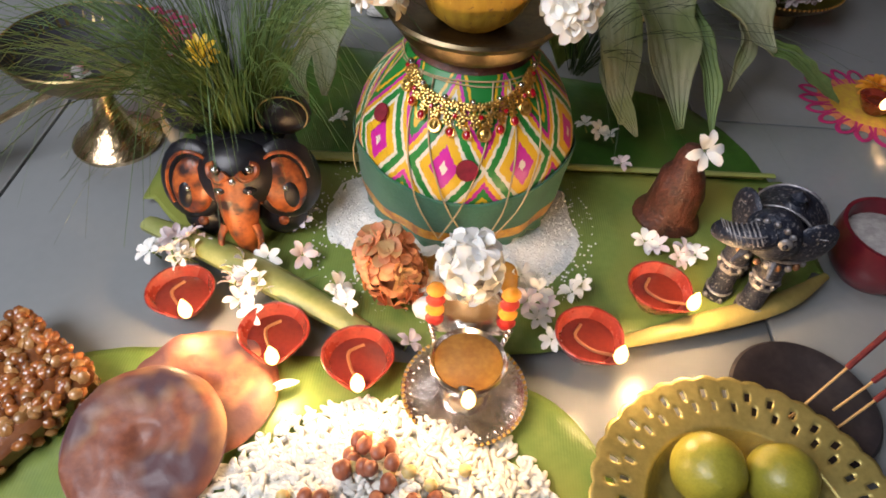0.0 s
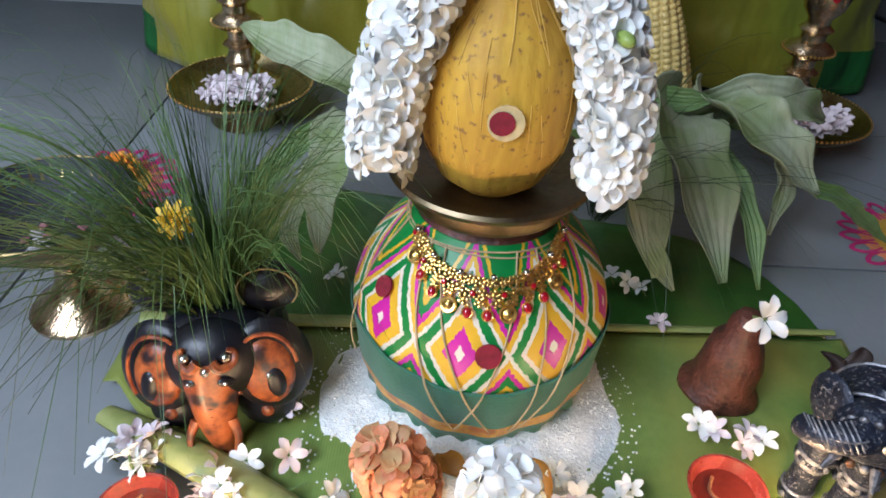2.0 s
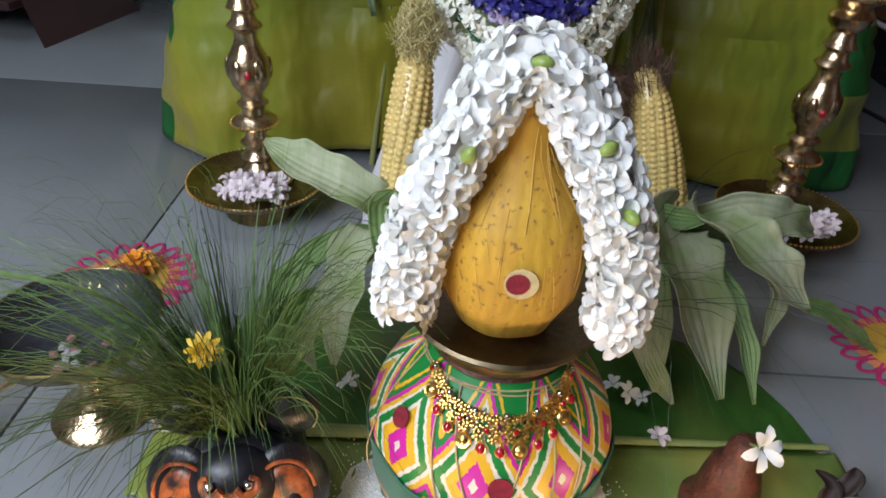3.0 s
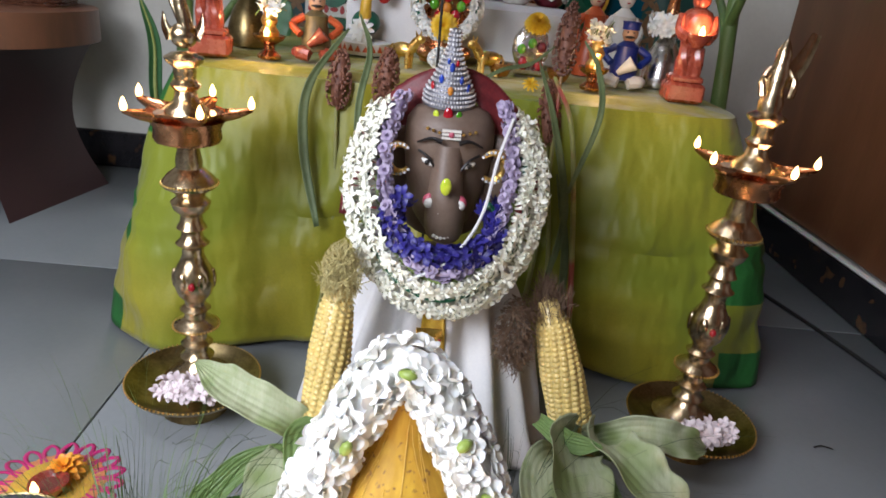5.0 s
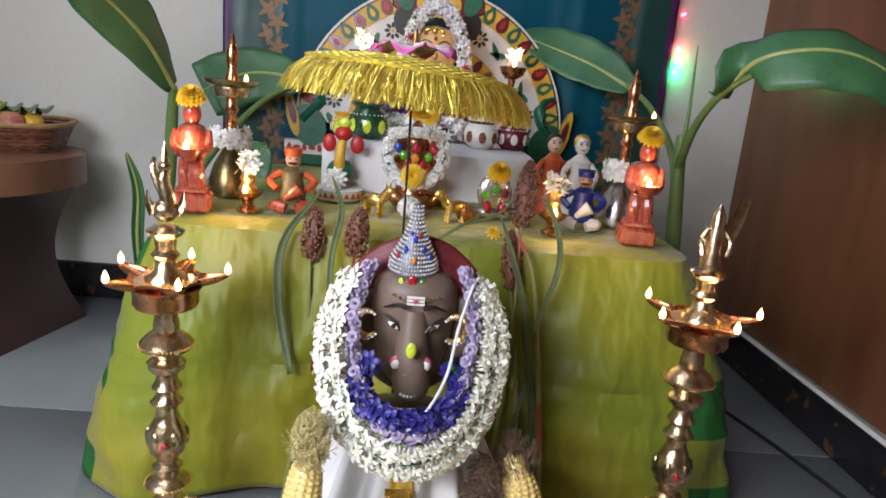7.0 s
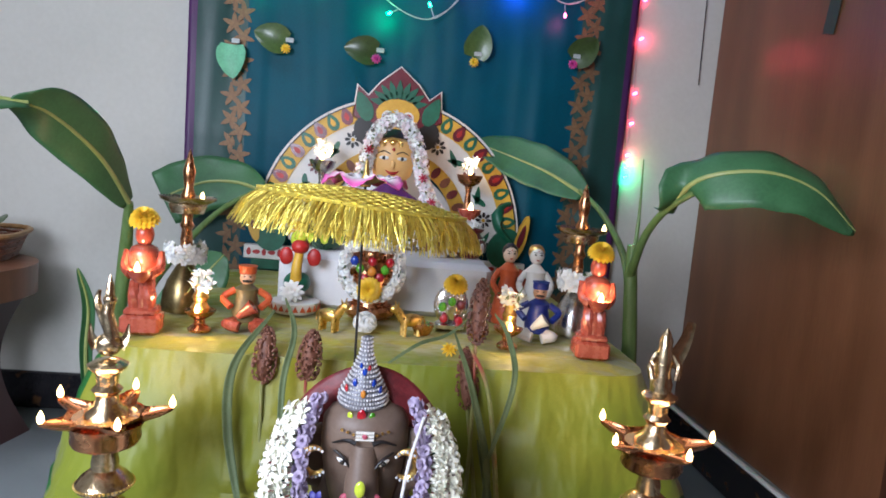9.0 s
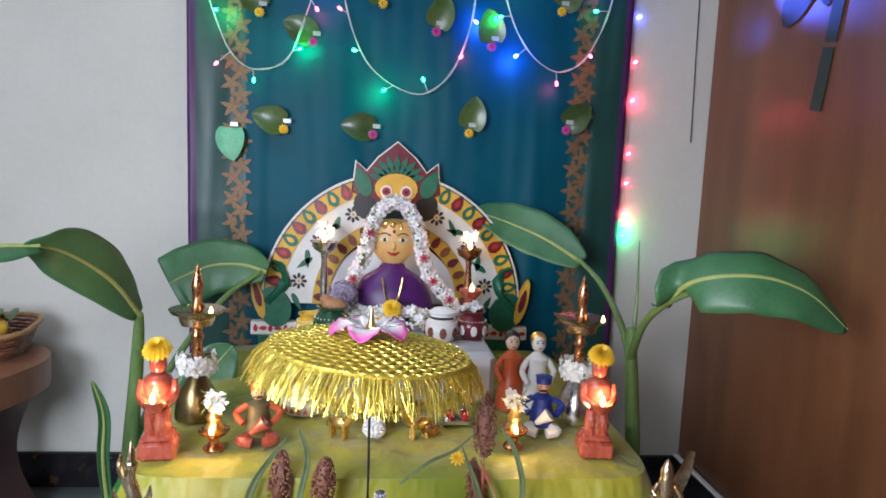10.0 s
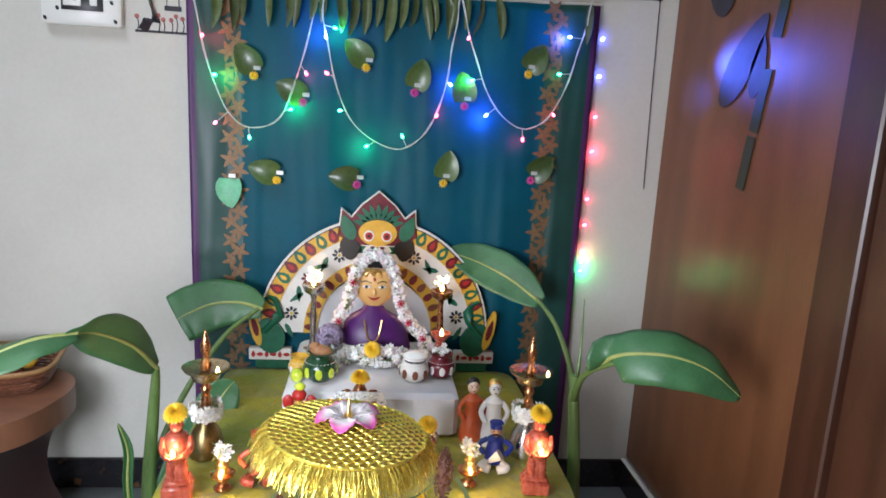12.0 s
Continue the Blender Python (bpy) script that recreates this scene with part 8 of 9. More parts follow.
RED = "oiled red clay lamp with a burning wick on the banana leaf"
diya((-0.174, 0.283, 0.0005), 28, RED)
diya((-0.103, 0.253, 0.0025), 12, RED)
diya((-0.046, 0.237, 0.0045), 8, RED)
diya((0.104, 0.262, LZ), 35, RED)
diya((0.159, 0.308, LZ), 38, RED)

# silver lamp with a back plate, in a silver saucer
sl = thing("silver_lamp", "silver oil lamp with beaded back plate standing in a saucer", "oil lamp", (0.023, 0.222, 0.0048))
saucer = part("saucer", geo(lathe([(0.022, 0), (0.024, 0.002), (0.030, 0.003), (0.0385, 0.008), (0.040, 0.0105), (0.038, 0.0105), (0.029, 0.0055), (0.0, 0.0045)], 56)), SILVER, sl, "engraved silver saucer")
for k in range(64):
    a = 6.2832 * k / 64
    part("rim_bead", beadm, None, saucer, at=pose(0.0388 * math.cos(a), 0.0388 * math.sin(a), 0.0105) @ Matrix.Scale(1.3, 4))
for k in range(40):
    a = 6.2832 * k / 40
    part("engraved_leaf", geo(ball(0.0022, 0.0011, 0.0008, 6, 4)), SILVER, saucer, at=pose(0.0335 * math.cos(a), 0.0335 * math.sin(a), 0.0085, 0, 0, math.degrees(a) + 35 * (-1) ** k))
part("stem", geo(lathe([(0.016, 0.004), (0.014, 0.010), (0.007, 0.016), (0.008, 0.022), (0.015, 0.027), (0, 0.028)], 28)), SILVER, sl)
bowl = part("bowl", geo(lathe([(0.0, 0.024), (0.014, 0.026), (0.021, 0.034), (0.0235, 0.043), (0.0225, 0.0445), (0.0195, 0.040), (0.0, 0.038)], 40)), SILVER, sl)
part("ghee", geo(lathe([(0.0205, 0.0), (0.0205, 0.0004), (0, 0.0005)], 30), pose(0, 0, 0.0415)), GHEE, bowl, "golden melted ghee")
part("spout", geo(tube([(0, -0.019, 0.041), (0, -0.030, 0.042)], (0.006, 0.003), 10, 0, 0.5)), SILVER, bowl)
flame(sl, (0, -0.030, 0.042), 0.9)
point_lamp("silver_lamp_flame", (0.023, 0.190, 0.060), 0.5, FLAME, 0.004)
part("back_plate", geo(plate_shape([(0.026 * math.cos(a), 0.030 * math.sin(a)) for a in np.linspace(-0.3, math.pi + 0.3, 24)], 0.004), pose(0, 0.029, 0.045, 80)), SILVER, sl, "pierced silver back plate")
part("plate_neck", geo(block(0.016, 0.006, 0.034, 0.002), pose(0, 0.026, 0.012)), SILVER, sl)
for sx in (-1, 1):
    for k in range(4):
        part("orange_petal", geo(ball(0.006, 0.003, 0.007, 8, 5)), ORANGEP if k % 2 else REDP, sl, at=pose(sx * 0.022, 0.024, 0.050 + 0.009 * k))
    for k in range(5):
        part("bead", pearl, None, sl, at=pose(sx * (0.020 + 0.001 * k), 0.018, 0.030 + 0.005 * k))
jp = thing("jasmine_bunch", "bunch of white jasmine crowning the silver lamp", "flowers", (0.020, 0.258, 0.090))
part("string", geo(ball(0.011, 0.008, 0.018, 10, 8)), WHITEP, jp)
for k in range(15):
    b = 1 - 2 * (k + 0.5) / 15
    a = k * 2.39996
    n = Vector((math.cos(a) * (1 - b * b) ** 0.5, math.sin(a) * (1 - b * b) ** 0.5, b))
    part("flower", WIDE, None, jp, at=any_turn(Vector((n.x * 0.012, n.y * 0.009, n.z * 0.019)), n) @ Matrix.Scale(1.12, 4))

cock = thing("rust_marigold", "large rust-orange marigold head leaning against the pot", "flower", (-0.030, 0.300, 0.0))
part("core", geo(ball(0.015, 0.013, 0.028, 12, 9), pose(0, 0, 0.036)), RUSTP, cock)
rpetal = Geo()
petal(rpetal, 0, 0.0150, 0.0105, 0.55, 0, 0, -0.5)
petal(rpetal, 2.4, 0.0120, 0.0085, 0.8, 0, 0, -0.3)
rpm = rpetal.mesh("petal", [RUSTP], 180)
rpm2 = rpetal.mesh("petal", [surface("tan_marigold_petal", (0.58, 0.36, 0.15), (0.52, 0.24, 0.10), 0.55, scale=150, vary=0.25)], 180)
for k in range(130):
    a, b = rnd.uniform(0, 6.28), rnd.uniform(-0.95, 1)
    n = Vector((math.cos(a) * (1 - b * b) ** 0.5, math.sin(a) * (1 - b * b) ** 0.5, b))
    part("petal", rpm2 if k % 3 == 0 else rpm, None, cock, at=any_turn(Vector((n.x * 0.0155 - 0.006 * n.z, n.y * 0.0125, 0.036 + n.z * 0.031)), n))
for x, y, s in ((-0.006, 0.303, 1.0), (-0.004, 0.282, 0.8)):
    solo("sugar_lump", geo(ball(0.014 * s, 0.012 * s, 0.011 * s, 8, 5)), SALT, "translucent lump of rock sugar by the pot", "sugar", (x, y, 0.018), "rock sugar lumps")
for k, (x, y) in enumerate(((-0.005, 0.328), (0.045, 0.325), (0.0, 0.318))):
    thick(solo("mango_leaf", geo(ribbon([(0, 0, 0.02), (0.004, -0.012, 0.022), (0.010, -0.028, 0.016)], leafw(0.018), 4, 0.2, 4)), surface("orange_petal_leaf", (0.55, 0.24, 0.03), rough=0.5), "orange petal lying on the salt", "petal", (x, y, 0.0), "petals on the salt"), 0.0006)

# scattered jasmine
FLW = [(-0.095, 0.491), (0.139, 0.500), (0.128, 0.508), (0.150, 0.494), (-0.099, 0.365), (-0.105, 0.358), (-0.098, 0.323), (-0.122, 0.318), (-0.130, 0.300), (-0.134, 0.280), (-0.122, 0.270), (-0.180, 0.330), (-0.172, 0.325), (-0.065, 0.289), (-0.060, 0.282), (-0.014, 0.254), (0.073, 0.303), (0.066, 0.296), (0.072, 0.280), (0.081, 0.264), (0.105, 0.311), (0.098, 0.305), (0.159, 0.361), (0.168, 0.356), (0.189, 0.355), (0.182, 0.346), (0.196, 0.350), (0.154, 0.454), (-0.208, 0.319), (-0.200, 0.326), (0.062, 0.318), (-0.068, 0.297), (0.080, 0.290)]
for x, y in FLW:
    on = 0.012 if y > 0.30 and x > -0.2 else 0.010
    solo("jasmine_flower", STAR if rnd.random() < 0.8 else STARP, None, "fallen white jasmine flower on the leaf", "flower", aim((x, y, on + 0.006), (jit(0.7), jit(0.5) - 0.3, 1), rnd.uniform(0, 6)) @ Matrix.Scale(rnd.uniform(0.75, 1.05), 4), "scattered jasmine")
for x, y in ((-0.188, 0.318), (-0.128, 0.302)):
    cl = thing("jasmine_bunch", "bunch of blushed jasmine lying by the clay lamps", "flowers", (x, y, 0.010))
    part("stem", geo(tube([(0, 0, 0), (0, 0.012, 0.004)], 0.0015, 5)), STALK, cl)
    for k in range(9):
        part("flower", STARP if k % 3 == 0 else STAR, None, cl, at=any_turn((jit(0.014), jit(0.012), 0.006 + 0.010 * rnd.random()), (jit(1), jit(1), 0.8)) @ Matrix.Scale(1.0, 4))
solo("twig", geo(tube([(-0.120, 0.296, 0.018), (-0.105, 0.294, 0.019), (-0.092, 0.302, 0.016), (-0.084, 0.308, 0.014)], (0.0016, 0.0006), 6, 5)), HUSKG, "dark green leaf stalk lying across the rolled leaf", "twig")
solo("jasmine_petal", geo(ribbon([(-0.009, -0.004, 0.003), (0, 0, 0.006), (0.009, 0.005, 0.003)], leafw(0.006), 4, 0.3, 4, (0, 0, 1), 0.5, 0.1)), WHITEP, "white petal lying on the leaf", "petal", pose(-0.091, 0.219, 0.005))

# clay cone with a flower
cone_v, cone_f = lathe([(0.027, 0), (0.027, 0.003), (0.0215, 0.010), (0.0205, 0.028), (0.0175, 0.044), (0.0115, 0.054), (0.0105, 0.064), (0.007, 0.071), (0, 0.073)], 28)
cone_v = [(x * (1 + 0.14 * noise.noise((x * 50, y * 50, z * 50))), y * (1 + 0.14 * noise.noise((x * 50 + 7, y * 50, z * 50))), z) for x, y, z in cone_v]
solo("clay_cone", Geo().add((cone_v, cone_f)), MUD, "rough cone of moist brown clay on the leaf", "clay cone", (0.186, 0.400, LZ))
solo("jasmine_flower", STAR, None, "white jasmine flower set on top of the clay cone", "flower", aim((0.188, 0.388, LZ + 0.078), (0.25, -0.8, 0.6)) @ Matrix.Scale(1.35, 4), "scattered jasmine")

# dark elephant statuette
el = Geo()
el.add(ball(0.0235, 0.0250, 0.0220, 22, 14), pose(0.001, 0.012, 0.052))
for i, (x, y) in enumerate(((-0.0125, -0.010), (0.0125, -0.010), (-0.011, 0.026), (0.013, 0.026))):
    el.add(lathe([(0.0100, 0), (0.0105, 0.004), (0.0090, 0.009), (0.0088, 0.026), (0.0100, 0.036), (0.0120, 0.046), (0, 0.050)], 16), pose(x, y, 0))
    for z in (0.0085, 0.0255, 0.0300):
        el.add(tube([(x + 0.0096 * math.cos(a), y + 0.0096 * math.sin(a), z) for a in np.linspace(0, 6.2832, 17)], 0.0011, 6), None, 1)
    for k in range(9):
        a = 6.2832 * k / 9
        el.add(ball(0.0017, n=6, m=4), pose(x + 0.0102 * math.cos(a), y + 0.0102 * math.sin(a), 0.0278), 1)
    for k in range(3):
        el.add(ball(0.0024, 0.0018, 0.0026, 8, 5), pose(x - 0.006 + 0.006 * k, y - 0.0088, 0.0030), 1)
# head with a jewelled forehead, the ridged trunk curling aside, spread ears
el.add(ball(0.0195, 0.0175, 0.0190, 20, 12), pose(0.002, -0.018, 0.066))
nose = smooth_path([(0.000, -0.028, 0.073), (-0.008, -0.036, 0.070), (-0.020, -0.037, 0.065), (-0.029, -0.031, 0.060)], 8)
el.add(tube(nose, (0.0115, 0.0088), 16, 0, 0.8))
for k in range(9):
    c = nose[5 + 2 * k]
    el.add(tube([c + Vector((-0.006, 0.000, 0.0090)), c + Vector((0.000, -0.0075, 0.0078)), c + Vector((0.006, -0.0105, 0.002))], 0.0006, 5, 3), None, 1)
el.add(tube([p + Vector((0.004, -0.008, 0.0072)) for p in nose[4:24]], 0.0007, 5), None, 1)
for sx in (-1, 1):
    el.add(ball(0.0160, 0.0045, 0.0190, 16, 9), pose(0.003 + sx * 0.0230, -0.010, 0.066, 0, sx * 24, sx * 38))
    for k in range(5):
        el.add(tube([(0.003 + sx * 0.016, -0.0150, 0.072 - 0.004 * k), (0.003 + sx * 0.031, -0.0110 + 0.002 * k, 0.075 - 0.006 * k)], 0.0005, 5), None, 1)
    el.add(tube([(0.002 + sx * 0.010, -0.034, 0.056), (0.001 + sx * 0.013, -0.045, 0.050)], (0.0030, 0.0010), 8), None, 1)
    el.add(ball(0.0050, 0.0022, 0.0050, 12, 7), pose(0.002 + sx * 0.0105, -0.0335, 0.0740, 0, 0, sx * 25), 1)
    el.add(ball(0.0020, 0.0015, 0.0024, 8, 5), pose(0.002 + sx * 0.0108, -0.0358, 0.0735), 0)
for k in range(7):
    a = math.pi * k / 6
    el.add(ball(0.0026, 0.0018, 0.0026, 8, 5), pose(0.002 + 0.0140 * math.cos(a), -0.0260 - 0.004 * math.sin(a), 0.0720 + 0.0105 * math.sin(a)), 1)
# saddle blanket, breast band of bells and small rosettes
el.add(grid(lambda u, v: (0.004 + 0.0262 * math.cos(math.pi * (0.04 + 0.92 * u)), 0.000 + 0.030 * v, 0.051 + 0.0248 * math.sin(math.pi * (0.04 + 0.92 * u))), 16, 8))
for v in (0.0, 0.030):
    el.add(tube([(0.004 + 0.0266 * math.cos(a), v, 0.051 + 0.0252 * math.sin(a)) for a in np.linspace(0.1, 3.04, 18)], 0.0011, 6), None, 1)
for k in range(11):
    a = math.pi * (1.05 + 0.9 * k / 10)
    el.add(ball(0.0027, 0.0024, 0.0030, 8, 6), pose(0.002 + 0.0265 * math.cos(a), -0.004 + 0.020 * math.sin(a), 0.0460 - 0.003 * abs(math.sin(a))), 2 if k % 2 else 1)
el.add(tube([(0.002 + 0.0262 * math.cos(a), -0.004 + 0.0195 * math.sin(a), 0.0495) for a in np.linspace(math.pi * 1.02, math.pi * 1.98, 20)], 0.0013, 6), None, 1)
el.add(lathe([(0.0085, 0), (0.0095, 0.004), (0.006, 0.008), (0.0065, 0.013), (0, 0.017)], 14), pose(0.004, 0.010, 0.070))
el.add(tube([(0.008, 0.034, 0.058), (0.010, 0.040, 0.046), (0.010, 0.041, 0.030)], (0.003, 0.0015), 8, 4))
el.v = [(x, y, z + 0.016 * min(1.0, max(0.0, (z - 0.012) / 0.026))) for x, y, z in el.v]
DULLSILVER = surface("dull_silver_paint", (0.36, 0.35, 0.36), (0.13, 0.13, 0.15), 0.4, 0.6, scale=220, bump=0.3)
solo("elephant_statuette", el, [STATUE, DULLSILVER, surface("bronze_bell_paint", (0.28, 0.14, 0.06), (0.14, 0.07, 0.04), 0.4, 0.5, scale=160)], "blue-black elephant statuette with silver ornament standing on the leaf", "statuette", pose(0.222, 0.321, LZ, 0, 0, -36) @ Matrix.Diagonal((0.92, 0.92, 0.95, 1)))
for pts in ([(0.262, 0.402, 0.012), (0.268, 0.410, 0.024), (0.262, 0.424, 0.026)], [(0.268, 0.404, 0.012), (0.282, 0.412, 0.030), (0.286, 0.420, 0.036)]):
    thick(solo("dried_leaf", geo(ribbon(pts, leafw(0.014), 4, 0.3, 4)), surface("dried_brown_leaf", (0.035, 0.018, 0.012), rough=0.6), "curled dark dried leaf behind the statuette", "leaf", group="dried leaves"), 0.0006)

# elephant-faced planter with grass
PL = pose(-0.152, 0.385, 0.004)
pl = Geo()
pl.add(lathe([(0.022, 0), (0.030, 0.006), (0.037, 0.026), (0.039, 0.048), (0.036, 0.062), (0.031, 0.068), (0.028, 0.066), (0.026, 0.060), (0.0, 0.058)], 36), pose(0, 0.008, 0), 0)
# the face leans back; x across it, y up along it, z out of it
FM = pose(0, -0.031, 0.055, 73)
pl.add(ball(0.040, 0.024, 0.021, 28, 16), FM @ pose(0, 0.008, -0.014), 0)
pl.add(ball(0.030, 0.026, 0.020, 22, 14), FM @ pose(0, 0.004, -0.002), 0)
for sx in (-1, 1):
    pl.add(ball(0.0250, 0.0310, 0.0080, 24, 12), FM @ pose(sx * 0.0330, -0.002, -0.004, 0, sx * 16, sx * 10), 0)
    pl.add(ball(0.0160, 0.0225, 0.0070, 20, 10), FM @ pose(sx * 0.0320, -0.004, 0.0012, 0, sx * 16, sx * 10), 1)
    pl.add(ball(0.0060, 0.0115, 0.0042, 14, 8), FM @ pose(sx * 0.0365, -0.009, 0.0050, 0, sx * 16, sx * 10), 0)
    rim = [(sx * 0.0310 + 0.0185 * math.cos(a), -0.003 + 0.0260 * math.sin(a), 0.0062 - 0.0045 * max(0, sx * math.cos(a))) for a in np.linspace(0.2, 3.7, 16)]
    pl.add(tube(rim, 0.0013, 7), FM, 1)
    pl.add(ball(0.0022, n=8, m=6), FM @ pose(sx * 0.0335, -0.003, 0.0092), 2)
    # curled brow, eye and tusk
    pl.add(tube([(sx * 0.0040, 0.0125, 0.0195), (sx * 0.0085, 0.0085, 0.0205), (sx * 0.0150, 0.0105, 0.0165), (sx * 0.0160, 0.0160, 0.0140), (sx * 0.0120, 0.0185, 0.0150)], (0.0032, 0.0016), 8, 5), FM, 1)
    pl.add(ball(0.0032, n=8, m=6), FM @ pose(sx * 0.0115, 0.0140, 0.0165), 2)
    pl.add(ball(0.0052, 0.0030, 0.0020, 12, 6), FM @ pose(sx * 0.0105, -0.0015, 0.0172, 0, sx * 30, sx * -14), 0)
    pl.add(ball(0.0017, n=6, m=5), FM @ pose(sx * 0.0105, -0.0015, 0.0190), 2)
    pl.add(tube([(sx * 0.0105, -0.0300, 0.0130), (sx * 0.0140, -0.0390, 0.0165), (sx * 0.0130, -0.0480, 0.0200)], (0.0034, 0.0016), 9, 4), FM, 1)
    # jowl with a painted spot, and a back lobe with a tan rim
    pl.add(ball(0.0190, 0.0170, 0.0150, 16, 10), FM @ pose(sx * 0.0270, -0.0330, -0.0140), 0)
    pl.add(ball(0.0040, 0.0040, 0.0022, 10, 6), FM @ pose(sx * 0.0290, -0.0330, 0.0008), 1)
    pl.add(ball(0.0200, 0.0160, 0.0120, 16, 10), FM @ pose(sx * 0.0320, 0.0420, -0.0220), 0)
    pl.add(tube([(sx * 0.0320 + 0.0180 * math.cos(a), 0.0420 + 0.0140 * math.sin(a), -0.0130) for a in np.linspace(-0.6, 3.8, 16)], 0.0006, 6), FM, 3)
trunk = [(0, 0.0080, 0.0060), (0, -0.0120, 0.0085), (0.0010, -0.0300, 0.0100), (0.0035, -0.0440, 0.0100), (0.0070, -0.0555, 0.0090)]
pl.add(tube(trunk, lambda t: 0.0190 - 0.0135 * t ** 0.9, 20, 6, 0.72), FM, 1)
spine = smooth_path(trunk, 10)
for k in range(9):
    c = spine[13 + 3 * k]
    w = 0.0125 - 0.0010 * k
    pl.add(tube([c + Vector((-w, 0.001, w * 0.25)), c + Vector((-w * 0.2, -0.001, w * 0.78)), c + Vector((w * 0.5, -0.0005, w * 0.60))], 0.0006, 6, 4), FM, 0)
pl.add(ball(0.0026, 0.0026, 0.0016, 10, 6), FM @ pose(0, 0.0065, 0.0206), 2)
solo("elephant_planter", pl, [NAVY, CLAYO, SILVER, surface("tan_painted_line", (0.30, 0.22, 0.09), rough=0.5)], "black and orange clay planter shaped as an elephant head", "planter", PL @ pose(0.004, 0.000, 0.001, 0, 0, 6))
gr = blades(380, (0, 0, 0), 0.026, 0.140, 0.0014, 1.05, 11, 0.8, (-0.28, 0.12))
rr2 = blades(300, (0, 0, 0), 0.026, 0.170, 0.0011, 1.45, 12, 1.1, (-0.35, 0.02))
gr.v, base = gr.v + rr2.v, len(gr.v)
gr.f += [tuple(base + i for i in face) for face in rr2.f]
gr.m += rr2.m
solo("planter_grass", gr, GRASS, "dense tuft of long fine green grass growing in the planter", "grass", (-0.155, 0.400, 0.068), kind="stuff")
solo("chrysanthemum", YELLOWS, None, "yellow flower tucked into the grass", "flower", aim((-0.168, 0.396, 0.135), (0.1, -0.8, 0.5)) @ Matrix.Scale(1.0, 4), "yellow chrysanthemums")
solo("grass_blade", geo(ribbon([(-0.160, 0.390, 0.10), (-0.190, 0.365, 0.19), (-0.235, 0.345, 0.225), (-0.300, 0.335, 0.235)], leafw(0.0042, 0.5), 8, 0.15, 4)), HUSKG, "single long yellow-green blade arching out of the grass", "grass")

# brass incense burner with a handle
bu = thing("incense_burner", "footed brass incense burner with charred bowl and wooden handle", "burner", Matrix.Translation((-0.288, 0.460, 0)) @ Matrix.Diagonal((1, 1, 0.88, 1)))
part("foot", geo(lathe([(0.037, 0), (0.0375, 0.004), (0.034, 0.009), (0.026, 0.013), (0.014, 0.030), (0.0085, 0.050), (0.0075, 0.062), (0.014, 0.068), (0, 0.070)], 44)), BRASS, bu)
bw = part("bowl", geo(lathe([(0.0, 0.064), (0.016, 0.067), (0.040, 0.080), (0.056, 0.097), (0.0615, 0.112), (0.0605, 0.1135), (0.0585, 0.112), (0.050, 0.095), (0.034, 0.080), (0.0, 0.074)], 52)), OLDBRASS, bu)
part("charred_lining", geo(lathe([(0.0588, 0.1128), (0.0515, 0.098), (0.036, 0.084), (0.0, 0.078)], 48, caps=False)), CHAR, bw, "soot-blackened inside")
for k in range(16):
    part("ash_flake", geo(block(0.010 * rnd.uniform(0.4, 1), 0.007, 0.002, 0.0005)), ASH if k % 3 else surface("pink_ash", (0.35, 0.14, 0.16), rough=0.9), bw, at=pose(0.022 * jit(1) + 0.005, -0.012 + 0.018 * jit(1), 0.083, jit(25), jit(25), jit(180)))
part("handle_rod", geo(tube([(-0.018, -0.010, 0.072), (-0.055, -0.030, 0.056), (-0.085, -0.048, 0.042)], 0.0036, 8, 5)), BRASS, bu)
part("grip", geo(tube([(-0.082, -0.046, 0.044), (-0.105, -0.059, 0.034), (-0.140, -0.080, 0.018)], lambda t: 0.0095 + 0.002 * math.sin(3.1 * t), 12, 4)), surface("red_brown_grip", (0.11, 0.022, 0.016), rough=0.35), bu, "red-brown wooden grip")

